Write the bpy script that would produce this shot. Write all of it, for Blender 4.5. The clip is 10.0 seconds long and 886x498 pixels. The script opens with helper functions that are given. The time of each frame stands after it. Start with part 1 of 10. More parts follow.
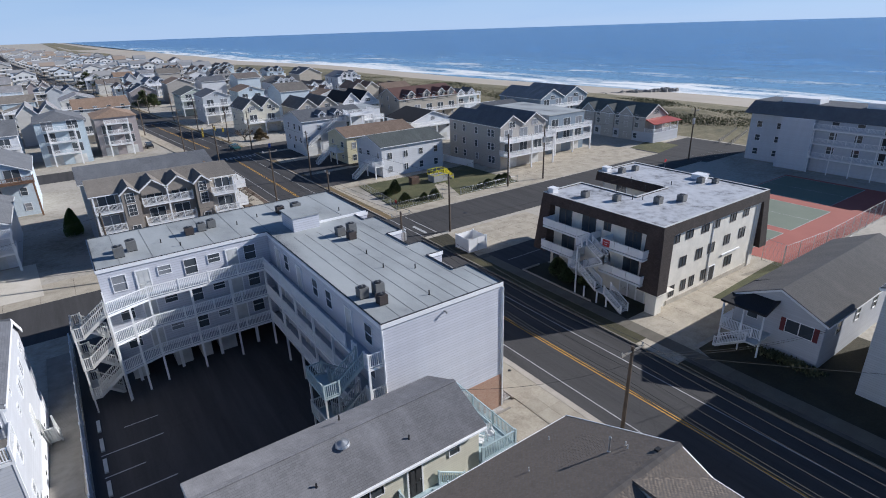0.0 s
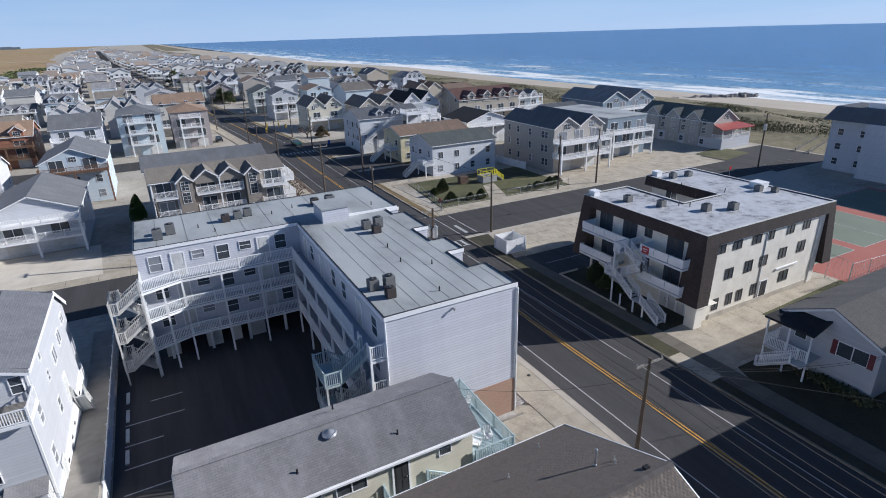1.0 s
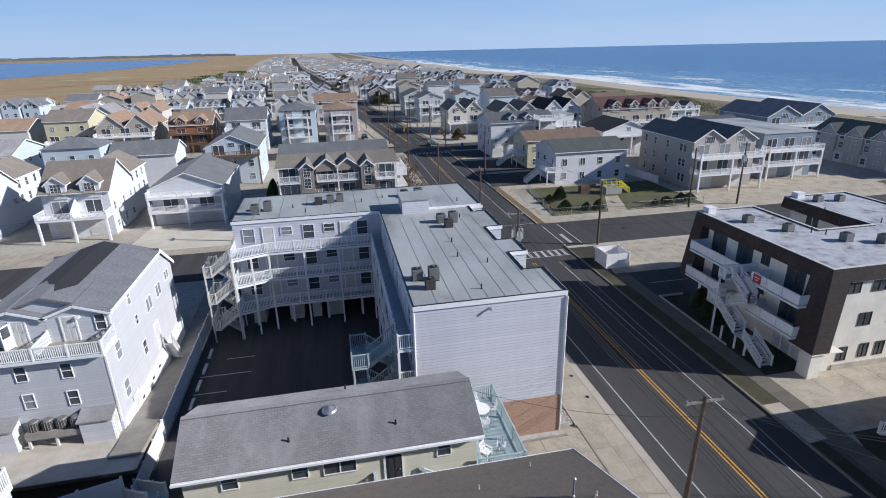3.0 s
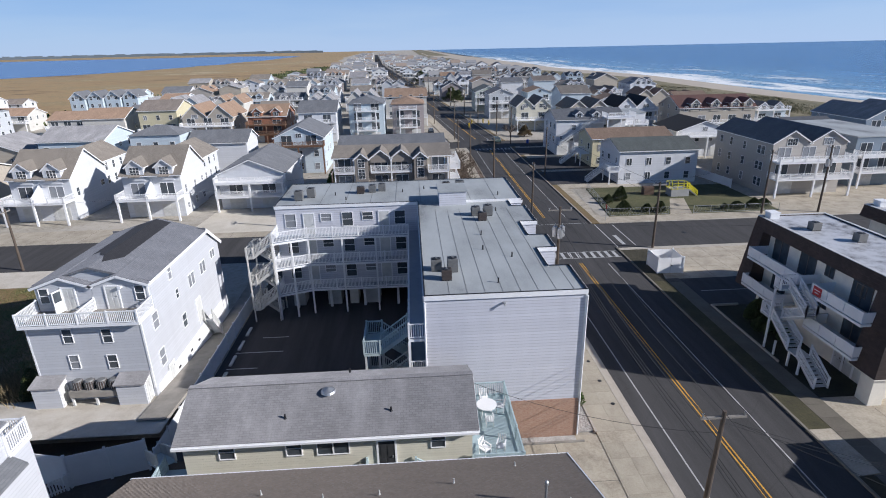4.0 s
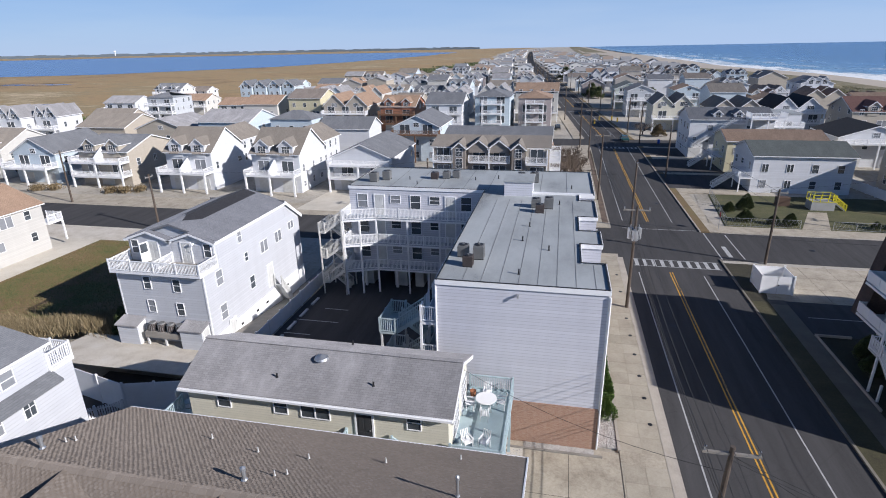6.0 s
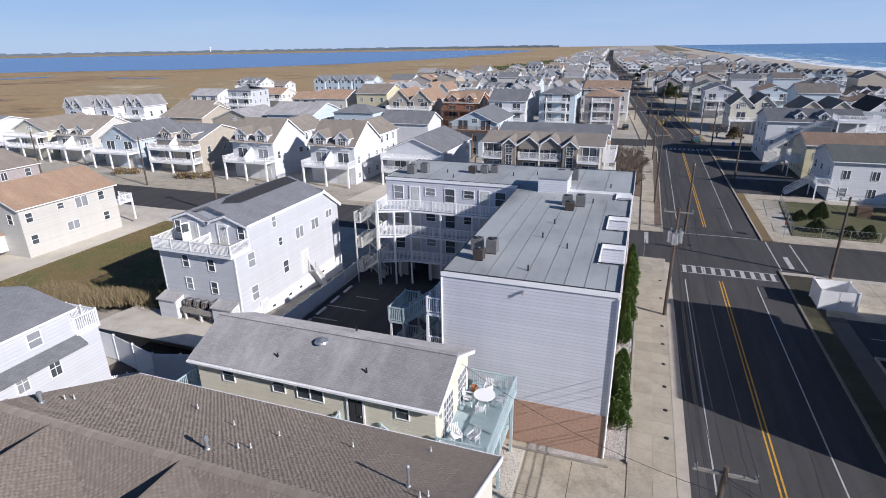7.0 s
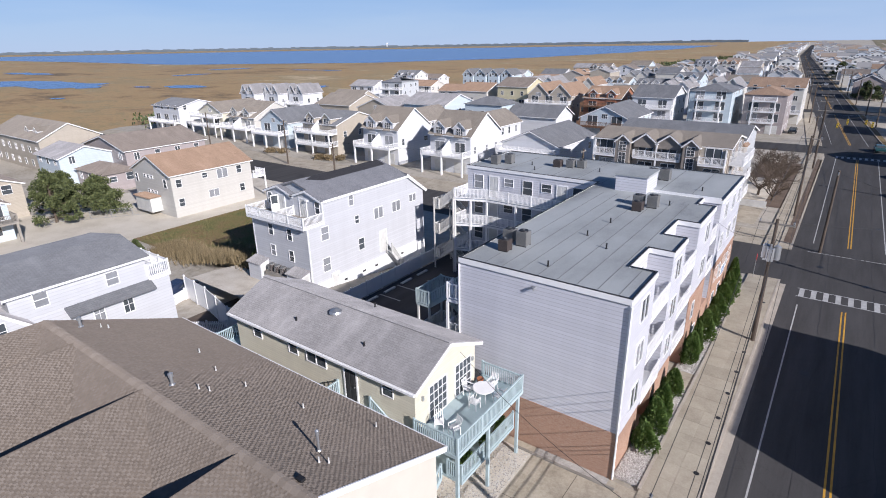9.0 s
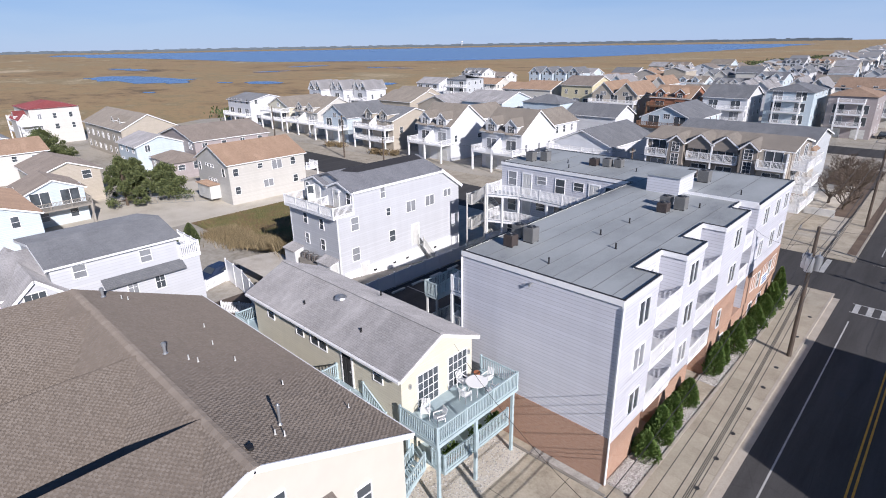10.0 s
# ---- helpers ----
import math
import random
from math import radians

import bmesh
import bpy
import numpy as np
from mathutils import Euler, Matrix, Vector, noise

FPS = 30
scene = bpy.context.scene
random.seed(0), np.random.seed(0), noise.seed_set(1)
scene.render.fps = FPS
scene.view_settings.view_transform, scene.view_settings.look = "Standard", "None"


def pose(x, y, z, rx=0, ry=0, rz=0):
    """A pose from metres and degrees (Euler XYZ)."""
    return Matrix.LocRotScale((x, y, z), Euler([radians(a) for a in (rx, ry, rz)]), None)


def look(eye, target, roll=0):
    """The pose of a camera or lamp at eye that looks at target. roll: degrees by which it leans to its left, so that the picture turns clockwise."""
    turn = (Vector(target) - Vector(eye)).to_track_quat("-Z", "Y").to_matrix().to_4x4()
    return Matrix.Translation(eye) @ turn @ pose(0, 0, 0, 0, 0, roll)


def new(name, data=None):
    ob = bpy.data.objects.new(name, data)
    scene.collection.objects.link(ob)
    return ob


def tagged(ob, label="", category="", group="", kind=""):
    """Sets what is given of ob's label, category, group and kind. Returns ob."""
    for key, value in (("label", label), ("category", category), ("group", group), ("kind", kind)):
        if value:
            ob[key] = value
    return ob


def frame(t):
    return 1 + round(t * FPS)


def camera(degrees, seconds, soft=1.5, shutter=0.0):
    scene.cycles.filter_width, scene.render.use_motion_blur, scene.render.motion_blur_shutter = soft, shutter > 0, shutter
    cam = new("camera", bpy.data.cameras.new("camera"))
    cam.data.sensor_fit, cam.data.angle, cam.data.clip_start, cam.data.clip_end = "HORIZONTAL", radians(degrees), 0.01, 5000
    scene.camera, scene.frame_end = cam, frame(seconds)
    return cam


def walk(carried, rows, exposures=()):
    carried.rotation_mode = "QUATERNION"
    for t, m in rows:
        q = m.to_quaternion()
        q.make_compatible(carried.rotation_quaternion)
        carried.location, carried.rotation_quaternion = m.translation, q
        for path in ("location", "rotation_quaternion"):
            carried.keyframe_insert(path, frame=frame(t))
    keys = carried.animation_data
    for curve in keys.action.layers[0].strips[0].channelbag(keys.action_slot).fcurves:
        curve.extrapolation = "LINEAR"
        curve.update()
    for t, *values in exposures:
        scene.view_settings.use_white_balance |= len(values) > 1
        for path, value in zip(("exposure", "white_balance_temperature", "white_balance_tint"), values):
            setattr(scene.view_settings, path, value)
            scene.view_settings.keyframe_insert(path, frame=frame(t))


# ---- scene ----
cam = camera(78.2, 10.0, soft=1.0)
PATH = [
    (0, (0.202, 0.009, 28.653), (1.254, 1.534, 27.897), -1.8),
    (0.5, (1.833, -0.75, 28.312), (2.778, 0.843, 27.557), -1.6),
    (1, (3.474, -1.48, 27.853), (4.329, 0.17, 27.113), -1.7),
    (1.5, (5.12, -1.963, 27.536), (5.856, -0.253, 26.805), -1.5),
    (2, (6.742, -2.392, 27.144), (7.344, -0.625, 26.426), -1.4),
    (2.5, (8.368, -2.75, 26.694), (8.852, -0.941, 25.992), -1.4),
    (4, (13.596, -3.114, 25.561), (13.698, -1.242, 24.864), -1.2),
    (4.5, (15.475, -3.071, 25.276), (15.444, -1.197, 24.579), -1.3),
    (5, (17.376, -2.929, 24.925), (17.213, -1.06, 24.23), -1.2),
    (5.5, (19.183, -2.588, 24.661), (18.895, -0.736, 23.965), -1.2),
    (7, (24.366, -0.943, 23.787), (23.728, 0.819, 23.088), -0.9),
    (7.5, (26.097, -0.144, 23.583), (25.31, 1.555, 22.88), -1.0),
    (8, (27.743, 0.655, 23.362), (26.844, 2.297, 22.659), -1.0),
    (8.5, (29.377, 1.586, 23.17), (28.369, 3.164, 22.467), -1.0),
    (9, (30.988, 2.625, 22.994), (29.878, 4.132, 22.289), -1.0),
    (9.5, (32.55, 3.647, 22.784), (31.35, 5.083, 22.08), -1.0),
    (10, (34.04, 4.744, 22.66), (32.745, 6.095, 21.954), -1.0),
]
walk(cam, [(t, look(eye, target, roll)) for t, eye, target, roll in PATH], [(0.0, 0.52, 5930, 10), (5.0, 0.50, 6040, 12), (10.0, 0.50, 6130, 15)])

# ---- daylight: low sun over the sea ----
SUN_AZ, SUN_EL = -18.5, 26.0
to_sun = Vector((math.cos(radians(SUN_AZ)) * math.cos(radians(SUN_EL)), math.sin(radians(SUN_AZ)) * math.cos(radians(SUN_EL)), math.sin(radians(SUN_EL))))
world = bpy.data.worlds.new("daylight")
scene.world = world
world.use_nodes = True
sky = world.node_tree.nodes.new("ShaderNodeTexSky")
sky.sky_type, sky.sun_disc = "NISHITA", False
sky.sun_elevation, sky.sun_rotation = radians(SUN_EL), radians(90 - SUN_AZ)
sky.air_density, sky.dust_density, sky.ozone_density = 1.0, 0.0, 6.0
back = world.node_tree.nodes["Background"]
tint = world.node_tree.nodes.new("ShaderNodeMix")
tint.data_type, tint.blend_type = "RGBA", "MULTIPLY"
tint.inputs[0].default_value, tint.inputs[7].default_value = 1.0, (0.50, 0.54, 0.60, 1)
world.node_tree.links.new(sky.outputs[0], tint.inputs[6])
veil = world.node_tree.nodes.new("ShaderNodeMix")
veil.data_type = "RGBA"
tone = world.node_tree.nodes.new("ShaderNodeMix")
tone.data_type = "RGBA"
tone.inputs[6].default_value, tone.inputs[7].default_value = (4.9, 6.5, 9.2, 1), (3.1, 5.15, 8.9, 1)
away = world.node_tree.nodes.new("ShaderNodeMapRange")
away.inputs["From Min"].default_value, away.inputs["From Max"].default_value = -0.75, 0.4
away.inputs["To Min"].default_value, away.inputs["To Max"].default_value = 0.84, 0.93
dimmer = world.node_tree.nodes.new("ShaderNodeMix")
dimmer.data_type, dimmer.blend_type = "RGBA", "MULTIPLY"
dimmer.inputs[0].default_value = 1.0
world.node_tree.links.new(tone.outputs[2], dimmer.inputs[6])
world.node_tree.links.new(away.outputs[0], dimmer.inputs[7])
world.node_tree.links.new(dimmer.outputs[2], veil.inputs[7])
# pale haze low over the horizon, thinning towards the zenith
way = world.node_tree.nodes.new("ShaderNodeTexCoord")
high = world.node_tree.nodes.new("ShaderNodeSeparateXYZ")
haze = world.node_tree.nodes.new("ShaderNodeMapRange")
haze.inputs["From Min"].default_value, haze.inputs["From Max"].default_value = 0.0, 0.55
haze.inputs["To Min"].default_value, haze.inputs["To Max"].default_value = 0.73, 0.0
world.node_tree.links.new(way.outputs["Generated"], high.inputs[0])
world.node_tree.links.new(high.outputs[2], haze.inputs["Value"])
world.node_tree.links.new(high.outputs[0], away.inputs["Value"])
world.node_tree.links.new(haze.outputs[0], veil.inputs[0])
# whiter just over the horizon, with faint streaks of high cloud
low = world.node_tree.nodes.new("ShaderNodeMapRange")
low.inputs["From Max"].default_value = 0.16
world.node_tree.links.new(high.outputs[2], low.inputs["Value"])
stretch = world.node_tree.nodes.new("ShaderNodeMapping")
stretch.inputs["Scale"].default_value = (2.2, 2.2, 16)
wisp = world.node_tree.nodes.new("ShaderNodeTexNoise")
wisp.inputs["Scale"].default_value, wisp.inputs["Detail"].default_value = 1.6, 6.0
world.node_tree.links.new(way.outputs["Generated"], stretch.inputs[0])
world.node_tree.links.new(stretch.outputs[0], wisp.inputs["Vector"])
spread = world.node_tree.nodes.new("ShaderNodeMapRange")
spread.inputs["From Min"].default_value, spread.inputs["From Max"].default_value = 0.3, 0.7
spread.inputs["To Min"].default_value, spread.inputs["To Max"].default_value = 0.12, -0.32
world.node_tree.links.new(wisp.outputs["Fac"], spread.inputs["Value"])
both = world.node_tree.nodes.new("ShaderNodeMath")
both.operation, both.use_clamp = "ADD", True
world.node_tree.links.new(low.outputs[0], both.inputs[0])
world.node_tree.links.new(spread.outputs[0], both.inputs[1])
world.node_tree.links.new(both.outputs[0], tone.inputs[0])
world.node_tree.links.new(tint.outputs[2], veil.inputs[6])
world.node_tree.links.new(veil.outputs[2], back.inputs[0])
back.inputs[1].default_value = 0.08
sun = new("sun", bpy.data.lights.new("sun", "SUN"))
sun.data.energy, sun.data.angle, sun.data.color = 4.5, radians(0.5), (1.0, 0.94, 0.875)
sun.matrix_world = look((0, 0, 60), Vector((0, 0, 60)) - to_sun)


# ---- materials ----
class Nodes:
    """A short hand for node materials."""

    def __init__(self, name, rough=0.6, metal=0.0):
        self.mat = bpy.data.materials.new(name)
        self.mat.use_nodes = True
        self.t = self.mat.node_tree
        self.b = self.t.nodes["Principled BSDF"]
        self.b.inputs["Roughness"].default_value, self.b.inputs["Metallic"].default_value = rough, metal

    def n(self, kind, **vals):
        nd = self.t.nodes.new(kind)
        for k, v in vals.items():
            nd.inputs[k.replace("_", " ")].default_value = v
        return nd

    def link(self, a, b):
        self.t.links.new(a, b)

    def uv(self):
        return self.t.nodes.new("ShaderNodeTexCoord").outputs["UV"]

    def pos(self):
        return self.t.nodes.new("ShaderNodeNewGeometry").outputs["Position"]

    def scaled(self, co, sx, sy=None, sz=None):
        m = self.t.nodes.new("ShaderNodeMapping")
        m.inputs["Scale"].default_value = (sx, sx if sy is None else sy, sx if sz is None else sz)
        self.link(co, m.inputs[0])
        return m.outputs[0]

    def noise(self, co, scale, detail=4, rough=0.6):
        nd = self.n("ShaderNodeTexNoise", Scale=scale, Detail=detail, Roughness=rough)
        self.link(co, nd.inputs["Vector"])
        return nd.outputs["Fac"]

    def math(self, op, a, b=None, c=None):
        nd = self.t.nodes.new("ShaderNodeMath")
        nd.operation = op
        for i, v in enumerate((a, b, c)):
            if v is None:
                continue
            if isinstance(v, (int, float)):
                nd.inputs[i].default_value = v
            else:
                self.link(v, nd.inputs[i])
        return nd.outputs[0]

    def ramp(self, fac, stops):
        r = self.t.nodes.new("ShaderNodeValToRGB")
        el = r.color_ramp.elements
        while len(el) < len(stops):
            el.new(0.5)
        for e, (p, c) in zip(el, stops):
            e.position, e.color = p, (*c, 1)
        self.link(fac, r.inputs[0])
        return r.outputs[0]

    def mix(self, fac, a, b, mode="MIX"):
        m = self.t.nodes.new("ShaderNodeMix")
        m.data_type, m.blend_type = "RGBA", mode
        for i, v in ((0, fac), (6, a), (7, b)):
            if isinstance(v, (int, float)):
                m.inputs[i].default_value = v
            elif isinstance(v, tuple):
                m.inputs[i].default_value = (*v, 1)
            else:
                self.link(v, m.inputs[i])
        return m.outputs[2]

    def color(self, c):
        self.link(c, self.b.inputs["Base Color"])

    def bump(self, h, strength=0.4, dist=0.02):
        nd = self.n("ShaderNodeBump", Strength=strength, Distance=dist)
        self.link(h, nd.inputs["Height"])
        self.link(nd.outputs[0], self.b.inputs["Normal"])

    def island(self):
        return self.t.nodes.new("ShaderNodeNewGeometry").outputs["Random Per Island"]

    def rand(self):
        return self.t.nodes.new("ShaderNodeObjectInfo").outputs["Random"]


def dim(c, k):
    return tuple(min(1, v * k) for v in c)


def plain(name, c, rough=0.5, metal=0.0, vary=0.12, scale=3.0):
    """Painted or bare surface with fine grain and faint stains."""
    m = Nodes(name, rough, metal)
    co = m.pos()
    big, fine = m.noise(co, scale * 0.3, 3), m.noise(co, scale * 8, 4)
    f = m.math("ADD", m.math("MULTIPLY", big, 0.65), m.math("MULTIPLY", fine, 0.35))
    m.color(m.ramp(f, [(0.3, dim(c, 1 - vary)), (0.7, dim(c, 1 + vary))]))
    m.bump(fine, 0.15, 0.01)
    return m.mat


def siding(name, c, pitch=0.2, rough=0.5, vary=0.07, lap=0.78):
    """Horizontal lap boards, a little faded and streaked, with a painted shade line at each lap."""
    m = Nodes(name, rough)
    uv = m.uv()
    sep = m.t.nodes.new("ShaderNodeSeparateXYZ")
    m.link(uv, sep.inputs[0])
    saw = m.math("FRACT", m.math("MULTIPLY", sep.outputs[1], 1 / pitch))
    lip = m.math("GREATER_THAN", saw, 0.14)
    streak = m.noise(m.scaled(uv, 1.2, 0.12, 1), 1.0, 4)
    row = m.math("FLOOR", m.math("MULTIPLY", sep.outputs[1], 1 / pitch))
    wn = m.t.nodes.new("ShaderNodeTexWhiteNoise")
    wn.noise_dimensions = "1D"
    m.link(row, wn.inputs["W"])
    f = m.math("ADD", m.math("MULTIPLY", streak, 0.7), m.math("MULTIPLY", wn.outputs[0], 0.3))
    base = m.ramp(f, [(0.25, dim(c, 1 - vary)), (0.75, dim(c, 1 + vary))])
    # lower edge of each board darkened: the lap's shade put into the colour
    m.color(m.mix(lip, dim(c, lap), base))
    m.bump(m.math("SUBTRACT", 1, saw), 0.5, 0.025)
    return m.mat


def shingle(name, c1, c2, w=0.32, h=0.14, stain=0.35):
    """Asphalt shingles in courses with tab-to-tab colour and weather stains."""
    c1, c2 = dim(c1, 0.87), dim(c2, 0.87)
    m = Nodes(name, 0.9)
    m.b.inputs["Diffuse Roughness"].default_value = 1.0
    uv = m.uv()
    br = m.n("ShaderNodeTexBrick", Scale=1.0)
    br.inputs["Color1"].default_value, br.inputs["Color2"].default_value = (*c1, 1), (*c2, 1)
    br.inputs["Mortar"].default_value = (*dim(c1, 0.45), 1)
    br.inputs["Mortar Size"].default_value, br.inputs["Brick Width"].default_value, br.inputs["Row Height"].default_value = 0.012, w, h
    m.link(uv, br.inputs["Vector"])
    st = m.noise(m.scaled(uv, 0.55, 0.22, 1), 1.0, 7, 0.68)
    fine = m.noise(uv, 60, 2)
    col = m.mix(m.math("MULTIPLY", st, stain * 2), br.outputs["Color"], m.ramp(st, [(0.34, dim(c1, 0.5)), (0.46, dim(c1, 0.95)), (0.66, dim(c2, 1.3))]))
    m.color(m.mix(0.35, col, m.ramp(fine, [(0.3, dim(c1, 0.6)), (0.7, dim(c2, 1.4))])))
    m.bump(m.math("ADD", br.outputs["Fac"], m.math("MULTIPLY", fine, -0.4)), -0.5, 0.02)
    return m.mat


def bricks(name, c1, c2, mortar, w=0.22, h=0.075):
    m = Nodes(name, 0.85)
    uv = m.uv()
    br = m.n("ShaderNodeTexBrick", Scale=1.0)
    br.inputs["Color1"].default_value, br.inputs["Color2"].default_value, br.inputs["Mortar"].default_value = (*c1, 1), (*c2, 1), (*mortar, 1)
    br.inputs["Mortar Size"].default_value, br.inputs["Brick Width"].default_value, br.inputs["Row Height"].default_value = 0.01, w, h
    m.link(uv, br.inputs["Vector"])
    st, mot = m.noise(uv, 0.6, 4), m.noise(m.scaled(uv, 4.5, 12, 1), 1.0, 3, 0.7)
    body = m.mix(0.55, br.outputs["Color"], m.ramp(mot, [(0.32, dim(c1, 0.62)), (0.5, c2), (0.68, mortar)]))
    m.color(m.mix(m.math("MULTIPLY", st, 0.3), body, dim(c2, 1.1), "MIX"))
    m.bump(br.outputs["Fac"], -0.5, 0.01)
    return m.mat


def earth(name, stops, scale, fine=6.0, rough=0.95, bump=0.5, dist=0.05):
    """Ground of two noise scales run through a ramp of real colours."""
    m = Nodes(name, rough)
    co = m.pos()
    big, small = m.noise(co, scale, 6, 0.65), m.noise(co, fine, 5, 0.7)
    f = m.math("ADD", m.math("MULTIPLY", big, 0.6), m.math("MULTIPLY", small, 0.4))
    m.color(m.ramp(f, stops))
    m.bump(small, bump, dist)
    return m.mat


def asphalt(name, c, crack=0.12):
    m = Nodes(name, 0.88)
    co = m.pos()
    big, fine = m.noise(m.scaled(co, 0.8, 0.06, 1), 1.0, 7, 0.65), m.noise(co, 22, 4, 0.7)
    v = m.n("ShaderNodeTexVoronoi", Scale=0.16)
    v.feature = "DISTANCE_TO_EDGE"
    warp = m.n("ShaderNodeTexNoise", Scale=0.8, Detail=3.0)
    m.link(co, warp.inputs["Vector"])
    m.link(m.mix(0.06, co, warp.outputs["Color"], "ADD"), v.inputs["Vector"])
    line = m.math("LESS_THAN", v.outputs["Distance"], 0.006)
    f = m.math("ADD", m.math("MULTIPLY", big, 0.6), m.math("MULTIPLY", fine, 0.4))
    base = m.ramp(f, [(0.32, dim(c, 0.62)), (0.5, c), (0.7, dim(c, 1.4))])
    m.b.inputs["Specular IOR Level"].default_value = 0.2
    m.color(m.mix(m.math("MULTIPLY", line, crack), base, dim(c, 0.35)))
    m.bump(fine, 0.3, 0.01)
    return m.mat


def glass(name, c, rough=0.06):
    m = Nodes(name, rough)
    f = m.noise(m.pos(), 0.7, 3)
    m.color(m.mix(m.rand(), m.ramp(f, [(0.3, dim(c, 0.5)), (0.7, dim(c, 1.6))]), dim(c, 1.0)))
    m.b.inputs["Specular IOR Level"].default_value = 0.6
    return m.mat


WHITE = plain("white_paint", (0.80, 0.80, 0.80), 0.45, vary=0.06)
WHITE_DULL = plain("weathered_white_paint", (0.56, 0.56, 0.54), 0.6, vary=0.2)
PANE = glass("window_glass", (0.065, 0.075, 0.085))
BLIND = plain("pale_blind_behind_glass", (0.22, 0.23, 0.245), 0.25, vary=0.25, scale=1.0)
DARK = plain("dark_opening", (0.03, 0.03, 0.032), 0.8)
GALV = plain("galvanised_steel", (0.45, 0.46, 0.47), 0.4, 0.7)
BLACK_METAL = plain("black_metal", (0.025, 0.025, 0.027), 0.5, 0.3)
AC_GREY = plain("air_conditioner_grey", (0.20, 0.20, 0.195), 0.55, 0.3)
AC_BROWN = plain("air_conditioner_brown", (0.075, 0.06, 0.055), 0.6, 0.2)
WOOD_GREY = plain("weathered_grey_wood", (0.26, 0.24, 0.21), 0.85, vary=0.3)
WOOD_BROWN = plain("brown_deck_wood", (0.16, 0.09, 0.055), 0.8, vary=0.25)
POLE_WOOD = plain("creosoted_pole_wood", (0.085, 0.065, 0.05), 0.85, vary=0.3)
TEAL = plain("pale_blue_green_paint", (0.385, 0.48, 0.505), 0.65, vary=0.14)
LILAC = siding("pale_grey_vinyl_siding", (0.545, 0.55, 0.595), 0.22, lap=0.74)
ASPHALT = asphalt("worn_asphalt", (0.065, 0.063, 0.063))
ASPHALT_DARK = asphalt("dark_parking_asphalt", (0.07, 0.066, 0.066))
CONCRETE = earth("warm_concrete", [(0.32, (0.24, 0.205, 0.155)), (0.5, (0.405, 0.355, 0.275)), (0.68, (0.53, 0.47, 0.375))], 0.5, 6.0, 0.85, 0.2, 0.01)
KERB = earth("kerb_concrete", [(0.3, (0.33, 0.29, 0.24)), (0.7, (0.50, 0.45, 0.38))], 0.8, 12.0, 0.85, 0.2, 0.01)
GRAVEL = earth("pale_stone_gravel", [(0.32, (0.20, 0.18, 0.16)), (0.5, (0.40, 0.38, 0.35)), (0.66, (0.58, 0.56, 0.53))], 1.2, 9.0, 0.9, 1.0, 0.05)
PEBBLE = earth("cream_pebble_ground", [(0.32, (0.38, 0.33, 0.26)), (0.5, (0.55, 0.50, 0.42)), (0.66, (0.64, 0.60, 0.53))], 0.5, 12.0, 0.95, 0.6, 0.03)
LOT = earth("mixed_yard_ground", [(0.3, (0.16, 0.145, 0.105)), (0.44, (0.33, 0.30, 0.245)), (0.56, (0.45, 0.41, 0.35)), (0.7, (0.25, 0.235, 0.16))], 0.09, 1.6, 0.95, 0.4, 0.03)
LAWN = earth("autumn_lawn", [(0.32, (0.045, 0.05, 0.02)), (0.5, (0.085, 0.086, 0.034)), (0.68, (0.15, 0.13, 0.062))], 0.25, 9.0, 0.95, 0.7, 0.05)
SCRUB = earth("dry_scrub_ground", [(0.3, (0.10, 0.075, 0.035)), (0.5, (0.19, 0.13, 0.06)), (0.7, (0.14, 0.14, 0.05))], 0.15, 4.0, 0.95, 0.8, 0.08)


def marsh():
    """Brown cord grass in drifts, with darker stands and pale wrack lines."""
    m = Nodes("rust_brown_marsh_grass", 0.95)
    co = m.pos()
    big = m.noise(m.scaled(co, 0.006, 0.011, 1), 1.0, 7, 0.68)
    mid = m.noise(m.scaled(co, 0.05, 0.09, 1), 1.0, 7, 0.75)
    fine = m.noise(co, 0.9, 4, 0.7)
    f = m.math("ADD", m.math("ADD", m.math("MULTIPLY", big, 0.5), m.math("MULTIPLY", mid, 0.33)), m.math("MULTIPLY", fine, 0.17))
    m.color(m.ramp(f, [(0.38, (0.10, 0.075, 0.04)), (0.44, (0.27, 0.18, 0.085)), (0.495, (0.40, 0.27, 0.125)), (0.535, (0.26, 0.20, 0.095)), (0.60, (0.54, 0.42, 0.26))]))
    m.bump(mid, 0.5, 0.3)
    return m.mat


MARSH = marsh()
DUNE = earth("dune_grass_and_sand", [(0.34, (0.07, 0.068, 0.034)), (0.48, (0.16, 0.14, 0.075)), (0.6, (0.24, 0.20, 0.12)), (0.74, (0.36, 0.31, 0.23))], 0.06, 0.5, 0.95, 0.8, 0.2)
SAND = earth("beach_sand", [(0.3, (0.36, 0.31, 0.25)), (0.7, (0.47, 0.415, 0.34))], 0.03, 0.4, 0.95, 0.3, 0.1)


def membrane():
    """Rolled roofing: strips of slightly different grey with damp dark patches."""
    m = Nodes("grey_roof_membrane", 0.7)
    co = m.pos()
    blot = m.noise(m.scaled(co, 0.22, 0.10, 1), 1.0, 6, 0.62)
    grit = m.noise(co, 18, 4, 0.7)
    f = m.math("ADD", m.math("MULTIPLY", blot, 0.75), m.math("MULTIPLY", grit, 0.25))
    m.color(m.ramp(f, [(0.34, (0.15, 0.157, 0.16)), (0.43, (0.29, 0.305, 0.305)), (0.55, (0.375, 0.395, 0.395)), (0.7, (0.43, 0.45, 0.445))]))
    m.bump(grit, 0.2, 0.01)
    return m.mat


